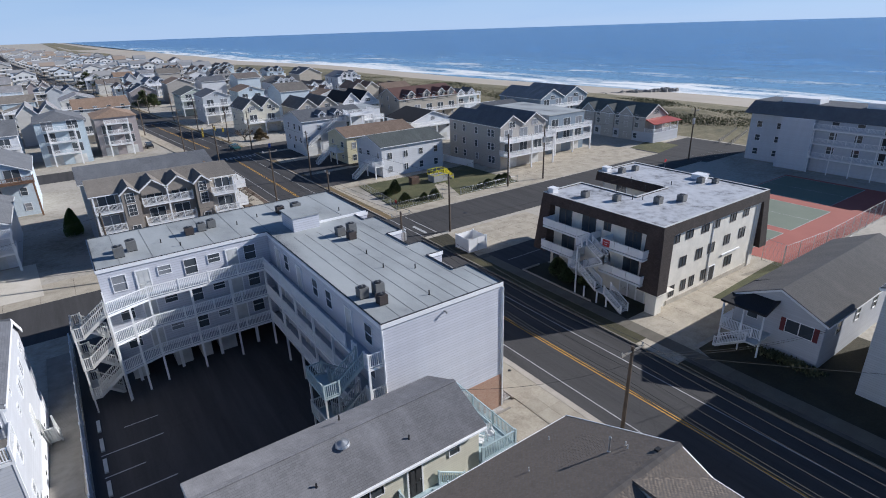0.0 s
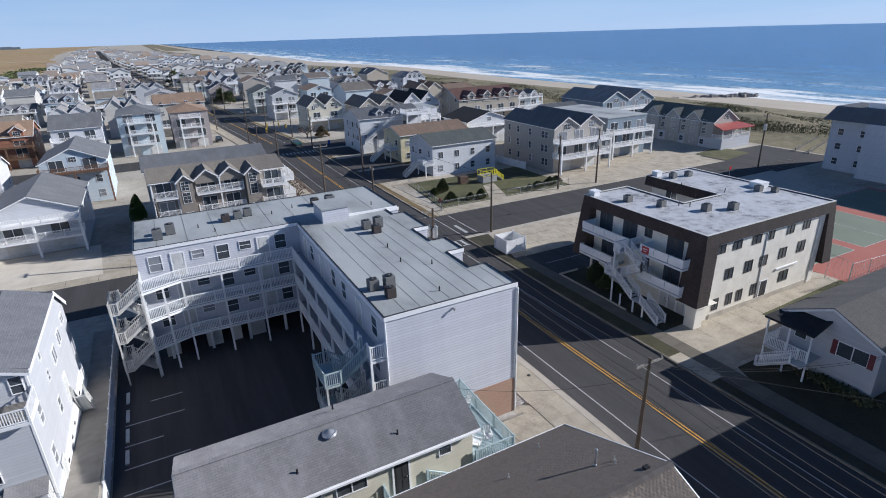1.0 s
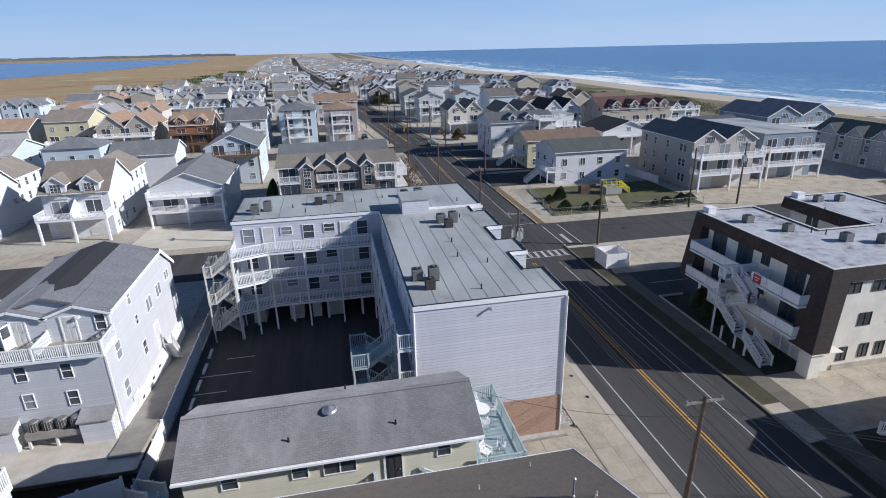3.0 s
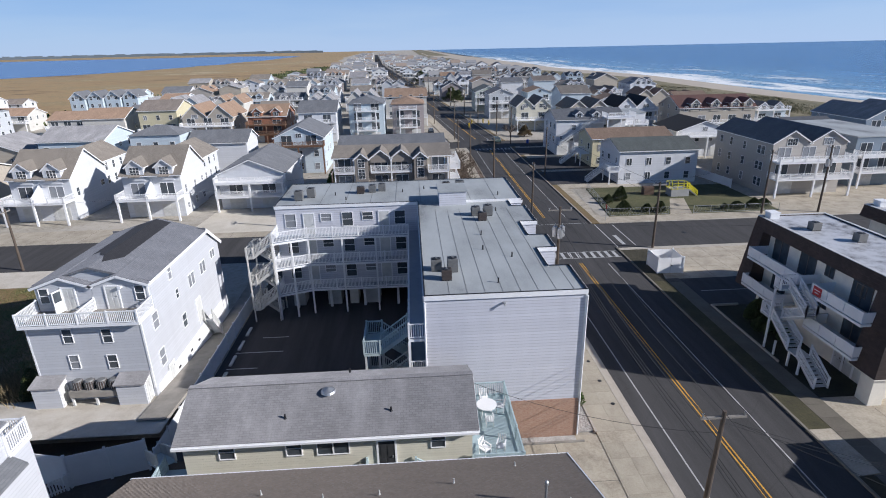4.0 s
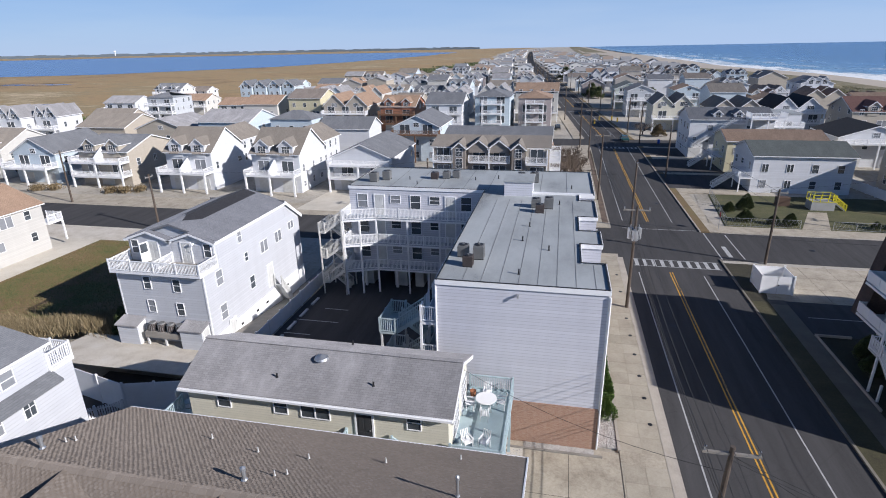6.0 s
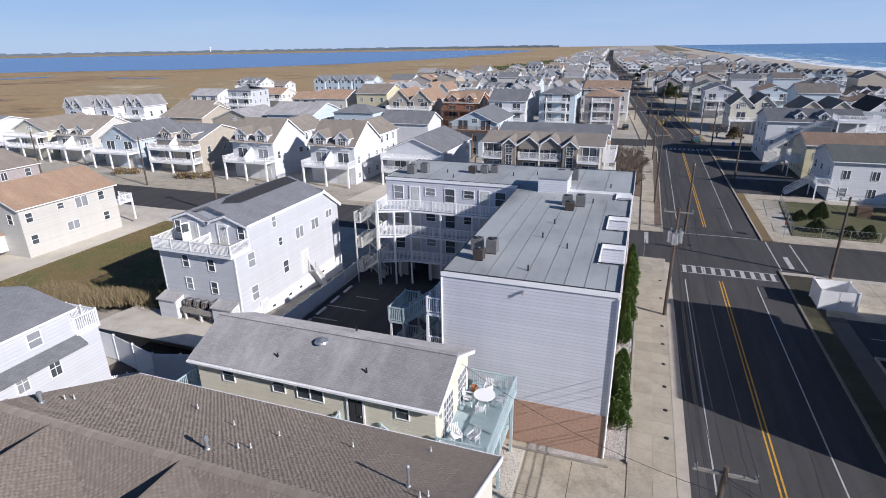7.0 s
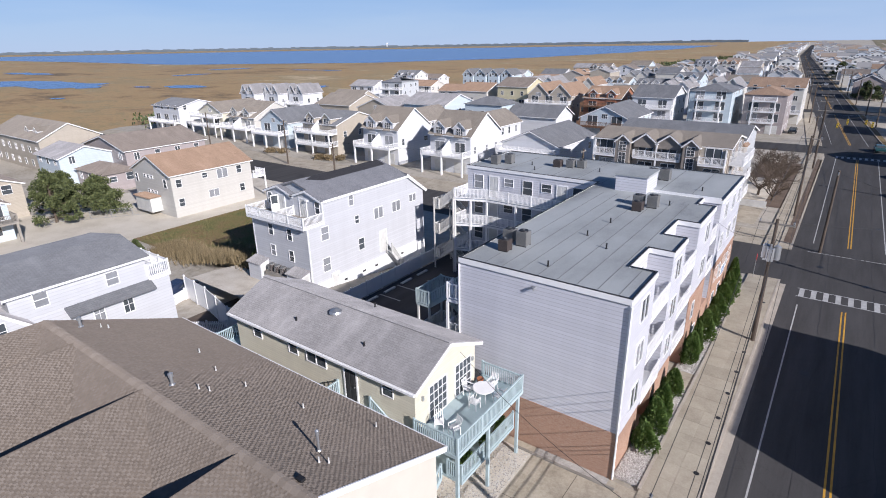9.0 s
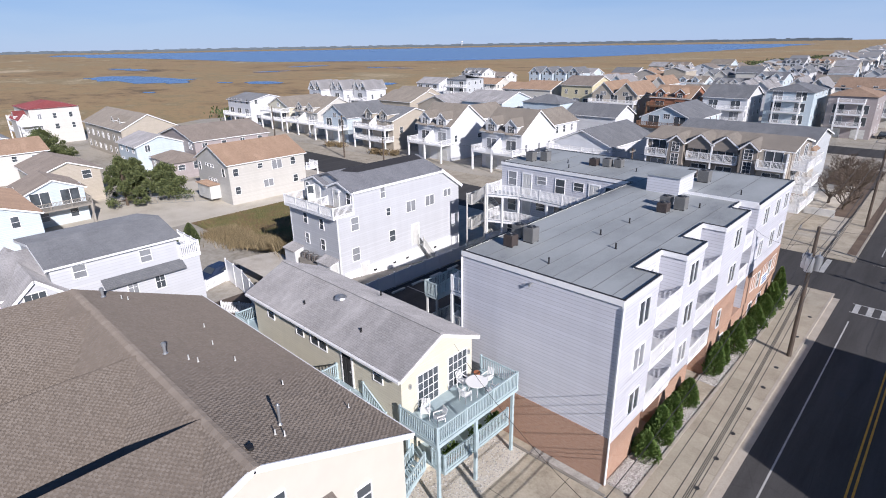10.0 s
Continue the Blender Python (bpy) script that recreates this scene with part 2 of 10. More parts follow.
MEMBRANE = membrane()
WHITE_ROOF = earth("silver_coated_roof", [(0.36, (0.12, 0.115, 0.11)), (0.44, (0.34, 0.34, 0.35)), (0.52, (0.47, 0.475, 0.49)), (0.7, (0.56, 0.565, 0.58))], 0.30, 1.2, 0.5, 0.15, 0.01)
BRICK = bricks("orange_brown_brick", (0.29, 0.155, 0.10), (0.38, 0.225, 0.155), (0.44, 0.36, 0.29))
SH_BROWN = shingle("brown_shingles", (0.165, 0.139, 0.12), (0.25, 0.214, 0.185))
SH_GREY = shingle("weathered_grey_shingles", (0.225, 0.22, 0.225), (0.345, 0.337, 0.342), stain=0.5)
SH_MID = shingle("mid_grey_shingles", (0.13, 0.135, 0.15), (0.20, 0.205, 0.225), stain=0.3)
SH_SLATE = shingle("slate_grey_shingles", (0.125, 0.13, 0.142), (0.19, 0.197, 0.21))
SH_BLACK = shingle("black_shingles", (0.018, 0.018, 0.022), (0.032, 0.032, 0.036), stain=0.1)
SH_TAUPE = shingle("taupe_shingles", (0.19, 0.167, 0.142), (0.27, 0.24, 0.205))
SH_ORANGE = shingle("tan_orange_shingles", (0.27, 0.18, 0.12), (0.35, 0.245, 0.175))
SH_RED = shingle("red_brown_shingles", (0.17, 0.075, 0.06), (0.23, 0.115, 0.09))
SH_GREEN = shingle("grey_green_shingles", (0.11, 0.125, 0.115), (0.16, 0.175, 0.16))
MANSARD = shingle("dark_brown_mansard_shingles", (0.05, 0.034, 0.028), (0.115, 0.08, 0.067))
SEA_MAT = None


# ---- mesh building ----
class MB:
    """Collects faces in metres and links them as one mesh with metric UVs."""

    def __init__(self):
        self.v, self.f, self.m = [], [], []

    def face(self, pts, mi=0):
        k = len(self.v)
        self.v.extend(tuple(p) for p in pts)
        self.f.append(tuple(range(k, k + len(pts))))
        self.m.append(mi)

    def solid(self, bot, top, mi=0, caps=True, bottom=True):
        """Loops bot and top (same count, counter-clockwise from above) joined by sides."""
        k, n = len(self.v), len(bot)
        self.v.extend(tuple(p) for p in bot)
        self.v.extend(tuple(p) for p in top)
        for i in range(n):
            j = (i + 1) % n
            self.f.append((k + i, k + j, k + n + j, k + n + i))
            self.m.append(mi)
        if caps:
            self.f.append(tuple(range(k + n, k + 2 * n)))
            self.m.append(mi)
            if bottom:
                self.f.append(tuple(range(k + n - 1, k - 1, -1)))
                self.m.append(mi)

    def box(self, x0, x1, y0, y1, z0, z1, mi=0, bottom=True):
        q = ((x0, y0), (x1, y0), (x1, y1), (x0, y1))
        self.solid([(*p, z0) for p in q], [(*p, z1) for p in q], mi, True, bottom)
        return self

    def prism(self, poly, z0, z1, mi=0):
        self.solid([(*p, z0) for p in poly], [(*p, z1) for p in poly], mi)
        return self

    def beam(self, p, q, w, h, mi=0):
        """A square bar from p to q, w wide and h high."""
        p, q = Vector(p), Vector(q)
        d = (q - p).normalized()
        s = d.cross(Vector((0, 0, 1)))
        s = Vector((1, 0, 0)) if s.length < 1e-4 else s.normalized()
        u = s.cross(d)
        a, b = s * w / 2, u * h / 2
        c = [(-a - b), (a - b), (a + b), (-a + b)]
        self.solid([p + o for o in c][::-1], [q + o for o in c][::-1], mi)
        return self

    def tube(self, p, q, r, n=8, r2=None, mi=0):
        p, q = Vector(p), Vector(q)
        r2 = r if r2 is None else r2
        d = (q - p).normalized()
        s = d.cross(Vector((0, 0, 1)))
        s = Vector((1, 0, 0)) if s.length < 1e-4 else s.normalized()
        u = d.cross(s)
        ring = [s * math.cos(a) + u * math.sin(a) for a in (2 * math.pi * i / n for i in range(n))]
        self.solid([p + o * r for o in ring], [q + o * r2 for o in ring], mi)
        return self

    def solid_wall(self, x, ya, yb, z, k):
        """A thin upright wall under a slope that falls by k from yb to ya."""
        low = z - k * (yb - ya)
        for a, b in ((x, x + 0.12),):
            self.solid([(a, ya, 0), (b, ya, 0), (b, yb, 0), (a, yb, 0)], [(a, ya, low), (b, ya, low), (b, yb, z), (a, yb, z)])
        return self

    def add(self, other, m):
        k = len(self.v)
        self.v.extend(tuple(m @ Vector(p)) for p in other.v)
        self.f.extend(tuple(i + k for i in f) for f in other.f)
        self.m.extend(other.m)
        return self

    def mesh(self, name, mats):
        me = bpy.data.meshes.new(name)
        at, remap, vs = {}, [], []
        for p in self.v:
            k = (round(p[0], 3), round(p[1], 3), round(p[2], 3))
            if k not in at:
                at[k] = len(vs)
                vs.append(p)
            remap.append(at[k])
        fs, ms = [], []
        seen = set()
        for f, mi in zip(self.f, self.m):
            g = tuple(remap[i] for i in f)
            k = frozenset(g)
            if len(k) == len(g) and k not in seen:
                seen.add(k)
                fs.append(g)
                ms.append(mi)
        self.v, self.f, self.m = vs, fs, ms
        me.from_pydata(self.v, [], self.f)
        for mt in mats:
            me.materials.append(mt)
        me.polygons.foreach_set("material_index", self.m)
        me.update()
        if not self.f:
            return me
        n = len(me.polygons)
        nor = np.empty(n * 3, "f4")
        me.polygons.foreach_get("normal", nor)
        nor = nor.reshape(-1, 3)
        tot = np.empty(n, "i4")
        me.polygons.foreach_get("loop_total", tot)
        li = np.empty(len(me.loops), "i4")
        me.loops.foreach_get("vertex_index", li)
        co = np.array(self.v, "f4")[li]
        nn = np.repeat(nor, tot, 0)
        tx = np.stack([-nn[:, 1], nn[:, 0], np.zeros(len(nn))], 1)
        ln = np.linalg.norm(tx, axis=1, keepdims=True)
        flat = ln[:, 0] < 0.15
        tx = np.where(flat[:, None], np.array([[1.0, 0, 0]]), tx / np.maximum(ln, 1e-6))
        ty = np.where(flat[:, None], np.array([[0, 1.0, 0]]), np.cross(nn, tx))
        uv = np.stack([(co * tx).sum(1), (co * ty).sum(1)], 1).astype("f4")
        me.uv_layers.new(name="UVMap").data.foreach_set("uv", uv.ravel())
        return me


def thing(name, label, category, x=0, y=0, z=0, rz=0, group="", kind=""):
    ob = new(name)
    ob.empty_display_size = 0.3
    ob.matrix_basis = pose(x, y, z, 0, 0, rz)
    return tagged(ob, label, category, group, kind)


def part(name, mb, mats, parent, label=""):
    ob = new(name, mb if isinstance(mb, bpy.types.Mesh) else mb.mesh(name, mats if isinstance(mats, (list, tuple)) else [mats]))
    ob.parent = parent
    if label:
        tagged(ob, label)
    return ob


def single(name, mb, mats, label, category, x=0, y=0, z=0, rz=0, group="", kind=""):
    """A thing of one mesh."""
    ob = new(name, mb if isinstance(mb, bpy.types.Mesh) else mb.mesh(name, mats if isinstance(mats, (list, tuple)) else [mats]))
    ob.matrix_basis = pose(x, y, z, 0, 0, rz)
    return tagged(ob, label, category, group, kind)


def ground_patch(name, poly, z, mat, label, category, thick=0.1):
    return single(name, MB().prism(poly, z - thick, z), mat, label, category, kind="structure")


def rect(x0, x1, y0, y1):
    return [(x0, y0), (x1, y0), (x1, y1), (x0, y1)]


# ---- parts that many buildings share ----
_cache = {}


def lattice(mb, xs, zs, solid, y0, y1, mi=0):
    """One joined plate of cells between xs and zs; solid(i, j) says which are filled."""
    nx, nz = len(xs) - 1, len(zs) - 1
    full = lambda i, j: 0 <= i < nx and 0 <= j < nz and solid(i, j)
    for i in range(nx):
        for j in range(nz):
            if not full(i, j):
                continue
            x0, x1, z0, z1 = xs[i], xs[i + 1], zs[j], zs[j + 1]
            mb.face([(x0, y0, z0), (x1, y0, z0), (x1, y0, z1), (x0, y0, z1)], mi)
            if not full(i - 1, j):
                mb.face([(x0, y1, z0), (x0, y0, z0), (x0, y0, z1), (x0, y1, z1)], mi)
            if not full(i + 1, j):
                mb.face([(x1, y0, z0), (x1, y1, z0), (x1, y1, z1), (x1, y0, z1)], mi)
            if not full(i, j - 1):
                mb.face([(x0, y1, z0), (x1, y1, z0), (x1, y0, z0), (x0, y0, z0)], mi)
            if not full(i, j + 1):
                mb.face([(x0, y0, z1), (x1, y0, z1), (x1, y1, z1), (x0, y1, z1)], mi)


def window_mesh(w, h, style, simple, mat=None):
    key = (round(w, 2), round(h, 2), style, simple, mat.name if mat else "")
    if key in _cache:
        return _cache[key]
    fr, pn, t = MB(), MB(), 0.05
    cx, cz, b = [], [], 0.02
    if style == "sash":
        cz = [0.0]
    elif style in ("double", "slider"):
        cx, b = [0.0], 0.035
        cz = []
    elif style == "grid":
        nx, nz, b = max(2, round(w / 0.4)), max(2, round(h / 0.45)), 0.012
        cx = [-w / 2 + w * i / nx for i in range(1, nx)]
        cz = [-h / 2 + h * i / nz for i in range(1, nz)]
    xs = [-w / 2 - t, -w / 2] + [v for c in cx for v in (c - b, c + b)] + [w / 2, w / 2 + t]
    zs = [-h / 2 - t, -h / 2] + [v for c in cz for v in (c - b, c + b)] + [h / 2, h / 2 + t]
    lattice(fr, xs, zs, lambda i, j: i % 2 == 0 or j % 2 == 0, -0.06, 0.0)
    (fr if simple else pn).face([(-w / 2, -0.02, -h / 2), (w / 2, -0.02, -h / 2), (w / 2, -0.02, h / 2), (-w / 2, -0.02, h / 2)], 1 if simple else 0)
    _cache[key] = (fr.mesh("window", [mat or WHITE, PANE] if simple else [mat or WHITE]), None if simple else (pn.mesh("pane", [PANE]), pn.mesh("pane", [BLIND])))
    return _cache[key]


TURNS = {"S": 0, "E": 90, "N": 180, "W": 270}
_rng = random.Random(7)


def window(parent, x, y, z, side, w=0.9, h=1.3, style="sash", simple=False, name="window", blind=0.25, mat=None):
    """A window in a wall whose outer face is at x, y; z is its middle."""
    fr, pn = window_mesh(w, h, style, simple, mat)
    ob = new(name, fr)
    ob.parent = parent
    ob.matrix_basis = pose(x, y, z, 0, 0, TURNS[side] if isinstance(side, str) else side)
    if not simple:
        p = new("pane", pn[1 if _rng.random() < blind else 0])
        p.parent = ob
    return ob


def door(parent, x, y, z, side, w=0.95, h=2.05, mat=None, name="door"):
    """A door with panels, casing and a handle; z is its foot."""
    key = ("door", w, h, mat.name if mat else "")
    if key not in _cache:
        lf = MB().box(-w / 2, w / 2, -0.05, 0, 0, h)
        for z0, z1 in ((0.15, 0.9), (1.05, h - 0.15)):
            for x0, x1 in ((-w / 2 + 0.12, -0.05), (0.05, w / 2 - 0.12)):
                lf.box(x0, x1, -0.065, -0.05, z0, z1)
        cs = MB()
        cs.box(-w / 2 - 0.1, -w / 2, -0.07, 0, 0, h + 0.1).box(w / 2, w / 2 + 0.1, -0.07, 0, 0, h + 0.1).box(-w / 2, w / 2, -0.07, 0, h, h + 0.1)
        kn = MB().box(w / 2 - 0.14, w / 2 - 0.08, -0.11, -0.05, 0.98, 1.06)
        _cache[key] = (lf.mesh("door", [mat or WHITE_DULL]), cs.mesh("door_casing", [WHITE]), kn.mesh("handle", [GALV]))
    d, c, k = _cache[key]
    ob = new(name, d)
    ob.parent = parent
    ob.matrix_basis = pose(x, y, z, 0, 0, TURNS[side] if isinstance(side, str) else side)
    for nm, me in (("casing", c), ("handle", k)):
        new(nm, me).parent = ob
    return ob


def garage_door(parent, x, y, z, side, w=2.6, h=2.1):
    key = ("garage", w, h)
    if key not in _cache:
        mb = MB()
        for i in range(4):
            z0 = h * i / 4
            mb.box(-w / 2, w / 2, -0.05, 0, z0 + 0.01, z0 + h / 4 - 0.01)
            for j in range(4):
                x0 = -w / 2 + w * j / 4
                mb.box(x0 + 0.1, x0 + w / 4 - 0.1, -0.065, -0.05, z0 + 0.1, z0 + h / 4 - 0.1)
        _cache[key] = mb.mesh("garage_door", [WHITE_DULL])
    ob = new("garage_door", _cache[key])
    ob.parent = parent
    ob.matrix_basis = pose(x, y, z, 0, 0, TURNS[side])
    return ob


def rail_geo(mb, pts, h=1.0, step=0.15, posts=2.2, bar=0.045, post=0.11, mi=0):
    """A railing along 3D points: posts, two rails and balusters."""
    for a, b in zip(pts, pts[1:]):
        a, b = Vector(a), Vector(b)
        ln = (b - a).length
        if ln < 0.05:
            continue
        up = Vector((0, 0, 1))
        for zz, hh in ((h, 0.07), (0.12, 0.06)):
            mb.beam(a + up * (zz - hh / 2), b + up * (zz - hh / 2), 0.08, hh, mi)
        n = max(1, round(ln / posts))
        for i in range(n + 1):
            c = a.lerp(b, i / n)
            mb.box(c.x - post / 2, c.x + post / 2, c.y - post / 2, c.y + post / 2, c.z, c.z + h + 0.06, mi)
        k = max(2, round(ln / step))
        for i in range(1, k):
            c = a.lerp(b, i / k)
            q = [(c.x - bar / 2, c.y - bar / 2), (c.x + bar / 2, c.y - bar / 2), (c.x + bar / 2, c.y + bar / 2), (c.x - bar / 2, c.y + bar / 2)]
            mb.solid([(*p, c.z + 0.1) for p in q], [(*p, c.z + h - 0.05) for p in q], mi, caps=False)
    return mb


def rail_pieces(parent, pts, mat, h=1.0, step=0.15, posts=2.2, bar=0.045, post=0.11):
    """The same railing with each post, rail and baluster as a part of its own."""
    for a, b in zip(pts, pts[1:]):
        a, b = Vector(a), Vector(b)
        ln = (b - a).length
        up = Vector((0, 0, 1))
        for nm, zz, hh in (("handrail", h, 0.07), ("bottom_rail", 0.12, 0.06)):
            part(nm, MB().beam(a + up * (zz - hh / 2), b + up * (zz - hh / 2), 0.08, hh), mat, parent)
        key = ("rail pieces", mat.name, h)
        if key not in _cache:
            _cache[key] = (MB().box(-post / 2, post / 2, -post / 2, post / 2, 0, h + 0.06).mesh("post", [mat]), MB().box(-bar / 2, bar / 2, -bar / 2, bar / 2, 0.1, h - 0.05).mesh("baluster", [mat]))
        n, k = max(1, round(ln / posts)), max(2, round(ln / step))
        for nm, mesh, places in (("post", _cache[key][0], [i / n for i in range(n + 1)]), ("baluster", _cache[key][1], [i / k for i in range(1, k)])):
            for u in places:
                part(nm, mesh, None, parent).matrix_basis = Matrix.Translation(a.lerp(b, u))


def stair(parent, p, q, width, mat, rail_mat=None, name="stair", step=0.18):
    """A flight from foot p to head q, with stringers, treads and rails."""
    p, q = Vector(p), Vector(q)
    rise = q.z - p.z
    n = max(2, round(rise / step))
    run = Vector((q.x - p.x, q.y - p.y, 0))
    d = run.normalized()
    s = Vector((-d.y, d.x, 0)) * width / 2
    mb, treads = MB(), []
    for i in range(n):
        c = p + run * ((i + 0.5) / n) + Vector((0, 0, rise * (i + 1) / n))
        treads.append(c)
    for sg in (1, -1):
        mb.beam(p + s * sg, q + s * sg, 0.06, 0.26)
    ob = part(name, mb, mat, parent)
    key = ("tread", round(width, 2), round(run.length / n, 2), mat.name)
    if key not in _cache:
        a = run.length / n / 2 + 0.02
        _cache[key] = MB().box(-a, a, -width / 2 + 0.03, width / 2 - 0.03, -0.05, 0).mesh("tread", [mat])
    turn = Matrix((d, Vector((-d.y, d.x, 0)), Vector((0, 0, 1)))).transposed().to_4x4()
    for c in treads:
        part("tread", _cache[key], None, ob).matrix_basis = Matrix.Translation(c) @ turn
    for sg in (1, -1):
        line = [p + s * sg * 1.02, q + s * sg * 1.02]
        if parent.name.split(".")[0] in ("motel", "cottage"):
            rail_pieces(ob, line, rail_mat or mat, 0.95, 0.17, 3.0)
        else:
            part("stair_railing", rail_geo(MB(), line, 0.95, 0.16, 3.0), rail_mat or mat, ob)
    return ob


def gable_roof(wall, roof, trim, x0, x1, y0, y1, z0, eave, ridge, axis, oh=0.3, at=0.5, eave2=None, th=0.16, walls=True):
    """A gabled block. axis: the way the ridge runs; at: where it lies across the width."""
    def P(a, b, z):
        return (a, b, z) if axis == "y" else (b, a, z)
    a0, a1, b0, b1 = (x0, x1, y0, y1) if axis == "y" else (y0, y1, x0, x1)
    am, e2 = a0 + (a1 - a0) * at, eave if eave2 is None else eave2
    prof = [(a0, z0), (a1, z0), (a1, e2), (am, ridge), (a0, eave)]
    flip = axis == "x"
    if walls:
        f, g = [P(a, b0, z) for a, z in prof], [P(a, b1, z) for a, z in prof]
        wall.face(f[::-1] if flip else f)
        wall.face(g if flip else g[::-1])
        for i, j in ((1, 2), (4, 0)):
            q = [f[i], g[i], g[j], f[j]]
            wall.face(q[::-1] if flip else q)
    s1, s2 = (ridge - eave) / (am - a0), (ridge - e2) / (a1 - am)
    for (aa, za, ab, zb) in ((a0 - oh, eave - oh * s1, am, ridge), (am, ridge, a1 + oh, e2 - oh * s2)):
        lo = [P(aa, b0 - oh, za), P(ab, b0 - oh, zb), P(ab, b1 + oh, zb), P(aa, b1 + oh, za)]
        if flip:
            lo = lo[::-1]
        up = [(x, y, z + th) for x, y, z in lo]
        roof.solid(lo, up)
    if trim is not None:
        for b in (b0 - oh, b1 + oh):
            for aa, za, ab, zb in ((a0 - oh, eave - oh * s1, am, ridge), (am, ridge, a1 + oh, e2 - oh * s2)):
                trim.beam(P(aa, b, za - 0.02), P(ab, b, zb - 0.02), 0.05, 0.18)
        for aa, za in ((a0 - oh, eave - oh * s1), (a1 + oh, e2 - oh * s2)):
            trim.beam(P(aa, b0 - oh, za + 0.03), P(aa, b1 + oh, za + 0.03), 0.1, 0.13)


def dormer(parent, x, y, z, side, w, h, depth, wall_mat, roof_mat, simple=False, arch=True):
    """A small gabled dormer whose front stands at x, y, z and runs back by depth."""
    wl, rf, tr = MB(), MB(), MB()
    gable_roof(wl, rf, tr, -w / 2, w / 2, 0, depth, 0, h, h + w * 0.42, "y", 0.22)
    ob = part("dormer", wl, wall_mat, parent)
    ob.matrix_basis = pose(x, y, z, 0, 0, TURNS[side])
    part("dormer_roof", rf, roof_mat, ob)
    part("dormer_trim", tr, WHITE, ob)
    part("dormer_window", window_mesh(round(w * 0.52, 1), 1.4, "grid", True)[0], None, ob).matrix_basis = pose(0, 0, h * 0.66)
    return ob


# ---- setting: land, sea, marsh ----
def shore_x(y):
    """The waterline, which wanders a little along the coast."""
    return 214 + 9 * math.sin(y / 170 + 0.4) + 5 * math.sin(y / 61) - 75 * max(0, min(y - 500, 2100) / 1500)


def make_ground():
    """One sheet from the far marsh over the island to the sea bed."""
    cols = [(-4900, 0), (-2600, 0), (-1400, 0), (-700, 0), (-420, 0), (-280, 0), (-205, 1), (-150, 1), (-60, 2), (30, 2), (135, 3), (146, 3), (155, 3), (163, 3), (172, 3), (180, 4), (195, 4), (206, 4), (216, 4), (245, 4), (4900, 4)]
    ys = sorted({-4900, -2500, -1200, -600, -300, -150, *range(-60, 420, 12), *range(420, 1000, 40), *range(1000, 2000, 100), 2400, 3000, 3800, 4900})
    zs = {-205: -0.25, -150: -0.05, -60: 0, 30: 0, 135: 0, 146: 0.6, 155: 1.6, 163: 1.1, 172: 0.9, 180: 0.5, 195: 0.0, 206: -0.6, 216: -1.1, 245: -2.5, 4900: -6}
    mats = [MARSH, LOT, LOT, DUNE, SAND]
    mb = MB()
    rng = random.Random(3)
    grid = []
    for y in ys:
        row = []
        for x, _ in cols:
            xx = x
            if 135 < x < 300:
                xx += shore_x(y) - 214
                if x < 190:
                    xx = max(xx - max(0, min(45, (y - 420) * 0.1)), 48 + (x - 135) * 0.5)
            if x in (-205, -150):
                xx += rng.uniform(-9, 9) + max(0, min(72, (y - 190) * 0.2)) - max(0, min(y, 2000) - 650) * 0.0865
            if x == -60:
                xx -= max(0, min(y, 2000) - 650) * 0.0865
            if x in (172, 163, 155):
                xx += rng.uniform(-3, 3)
            row.append((xx, y, zs.get(x, -0.35) + (rng.uniform(-0.4, 0.5) if x in (146, 155, 163) and y < 600 else 0) - (0.55 * max(0, zs.get(x, 0)) * max(0, min(1, (y - 300) / 300)) if x > 140 else 0)))
        grid.append(row)
    for j in range(len(ys) - 1):
        for i in range(len(cols) - 1):
            k = cols[i][1]
            if i + 1 < len(cols) and cols[i][0] in (-205,):
                k = 0
            mb.face([grid[j][i], grid[j][i + 1], grid[j + 1][i + 1], grid[j + 1][i]], k)
    return single("ground", mb, mats, "sandy island ground with brown marsh, dunes and a beach", "ground", kind="structure")


make_ground()


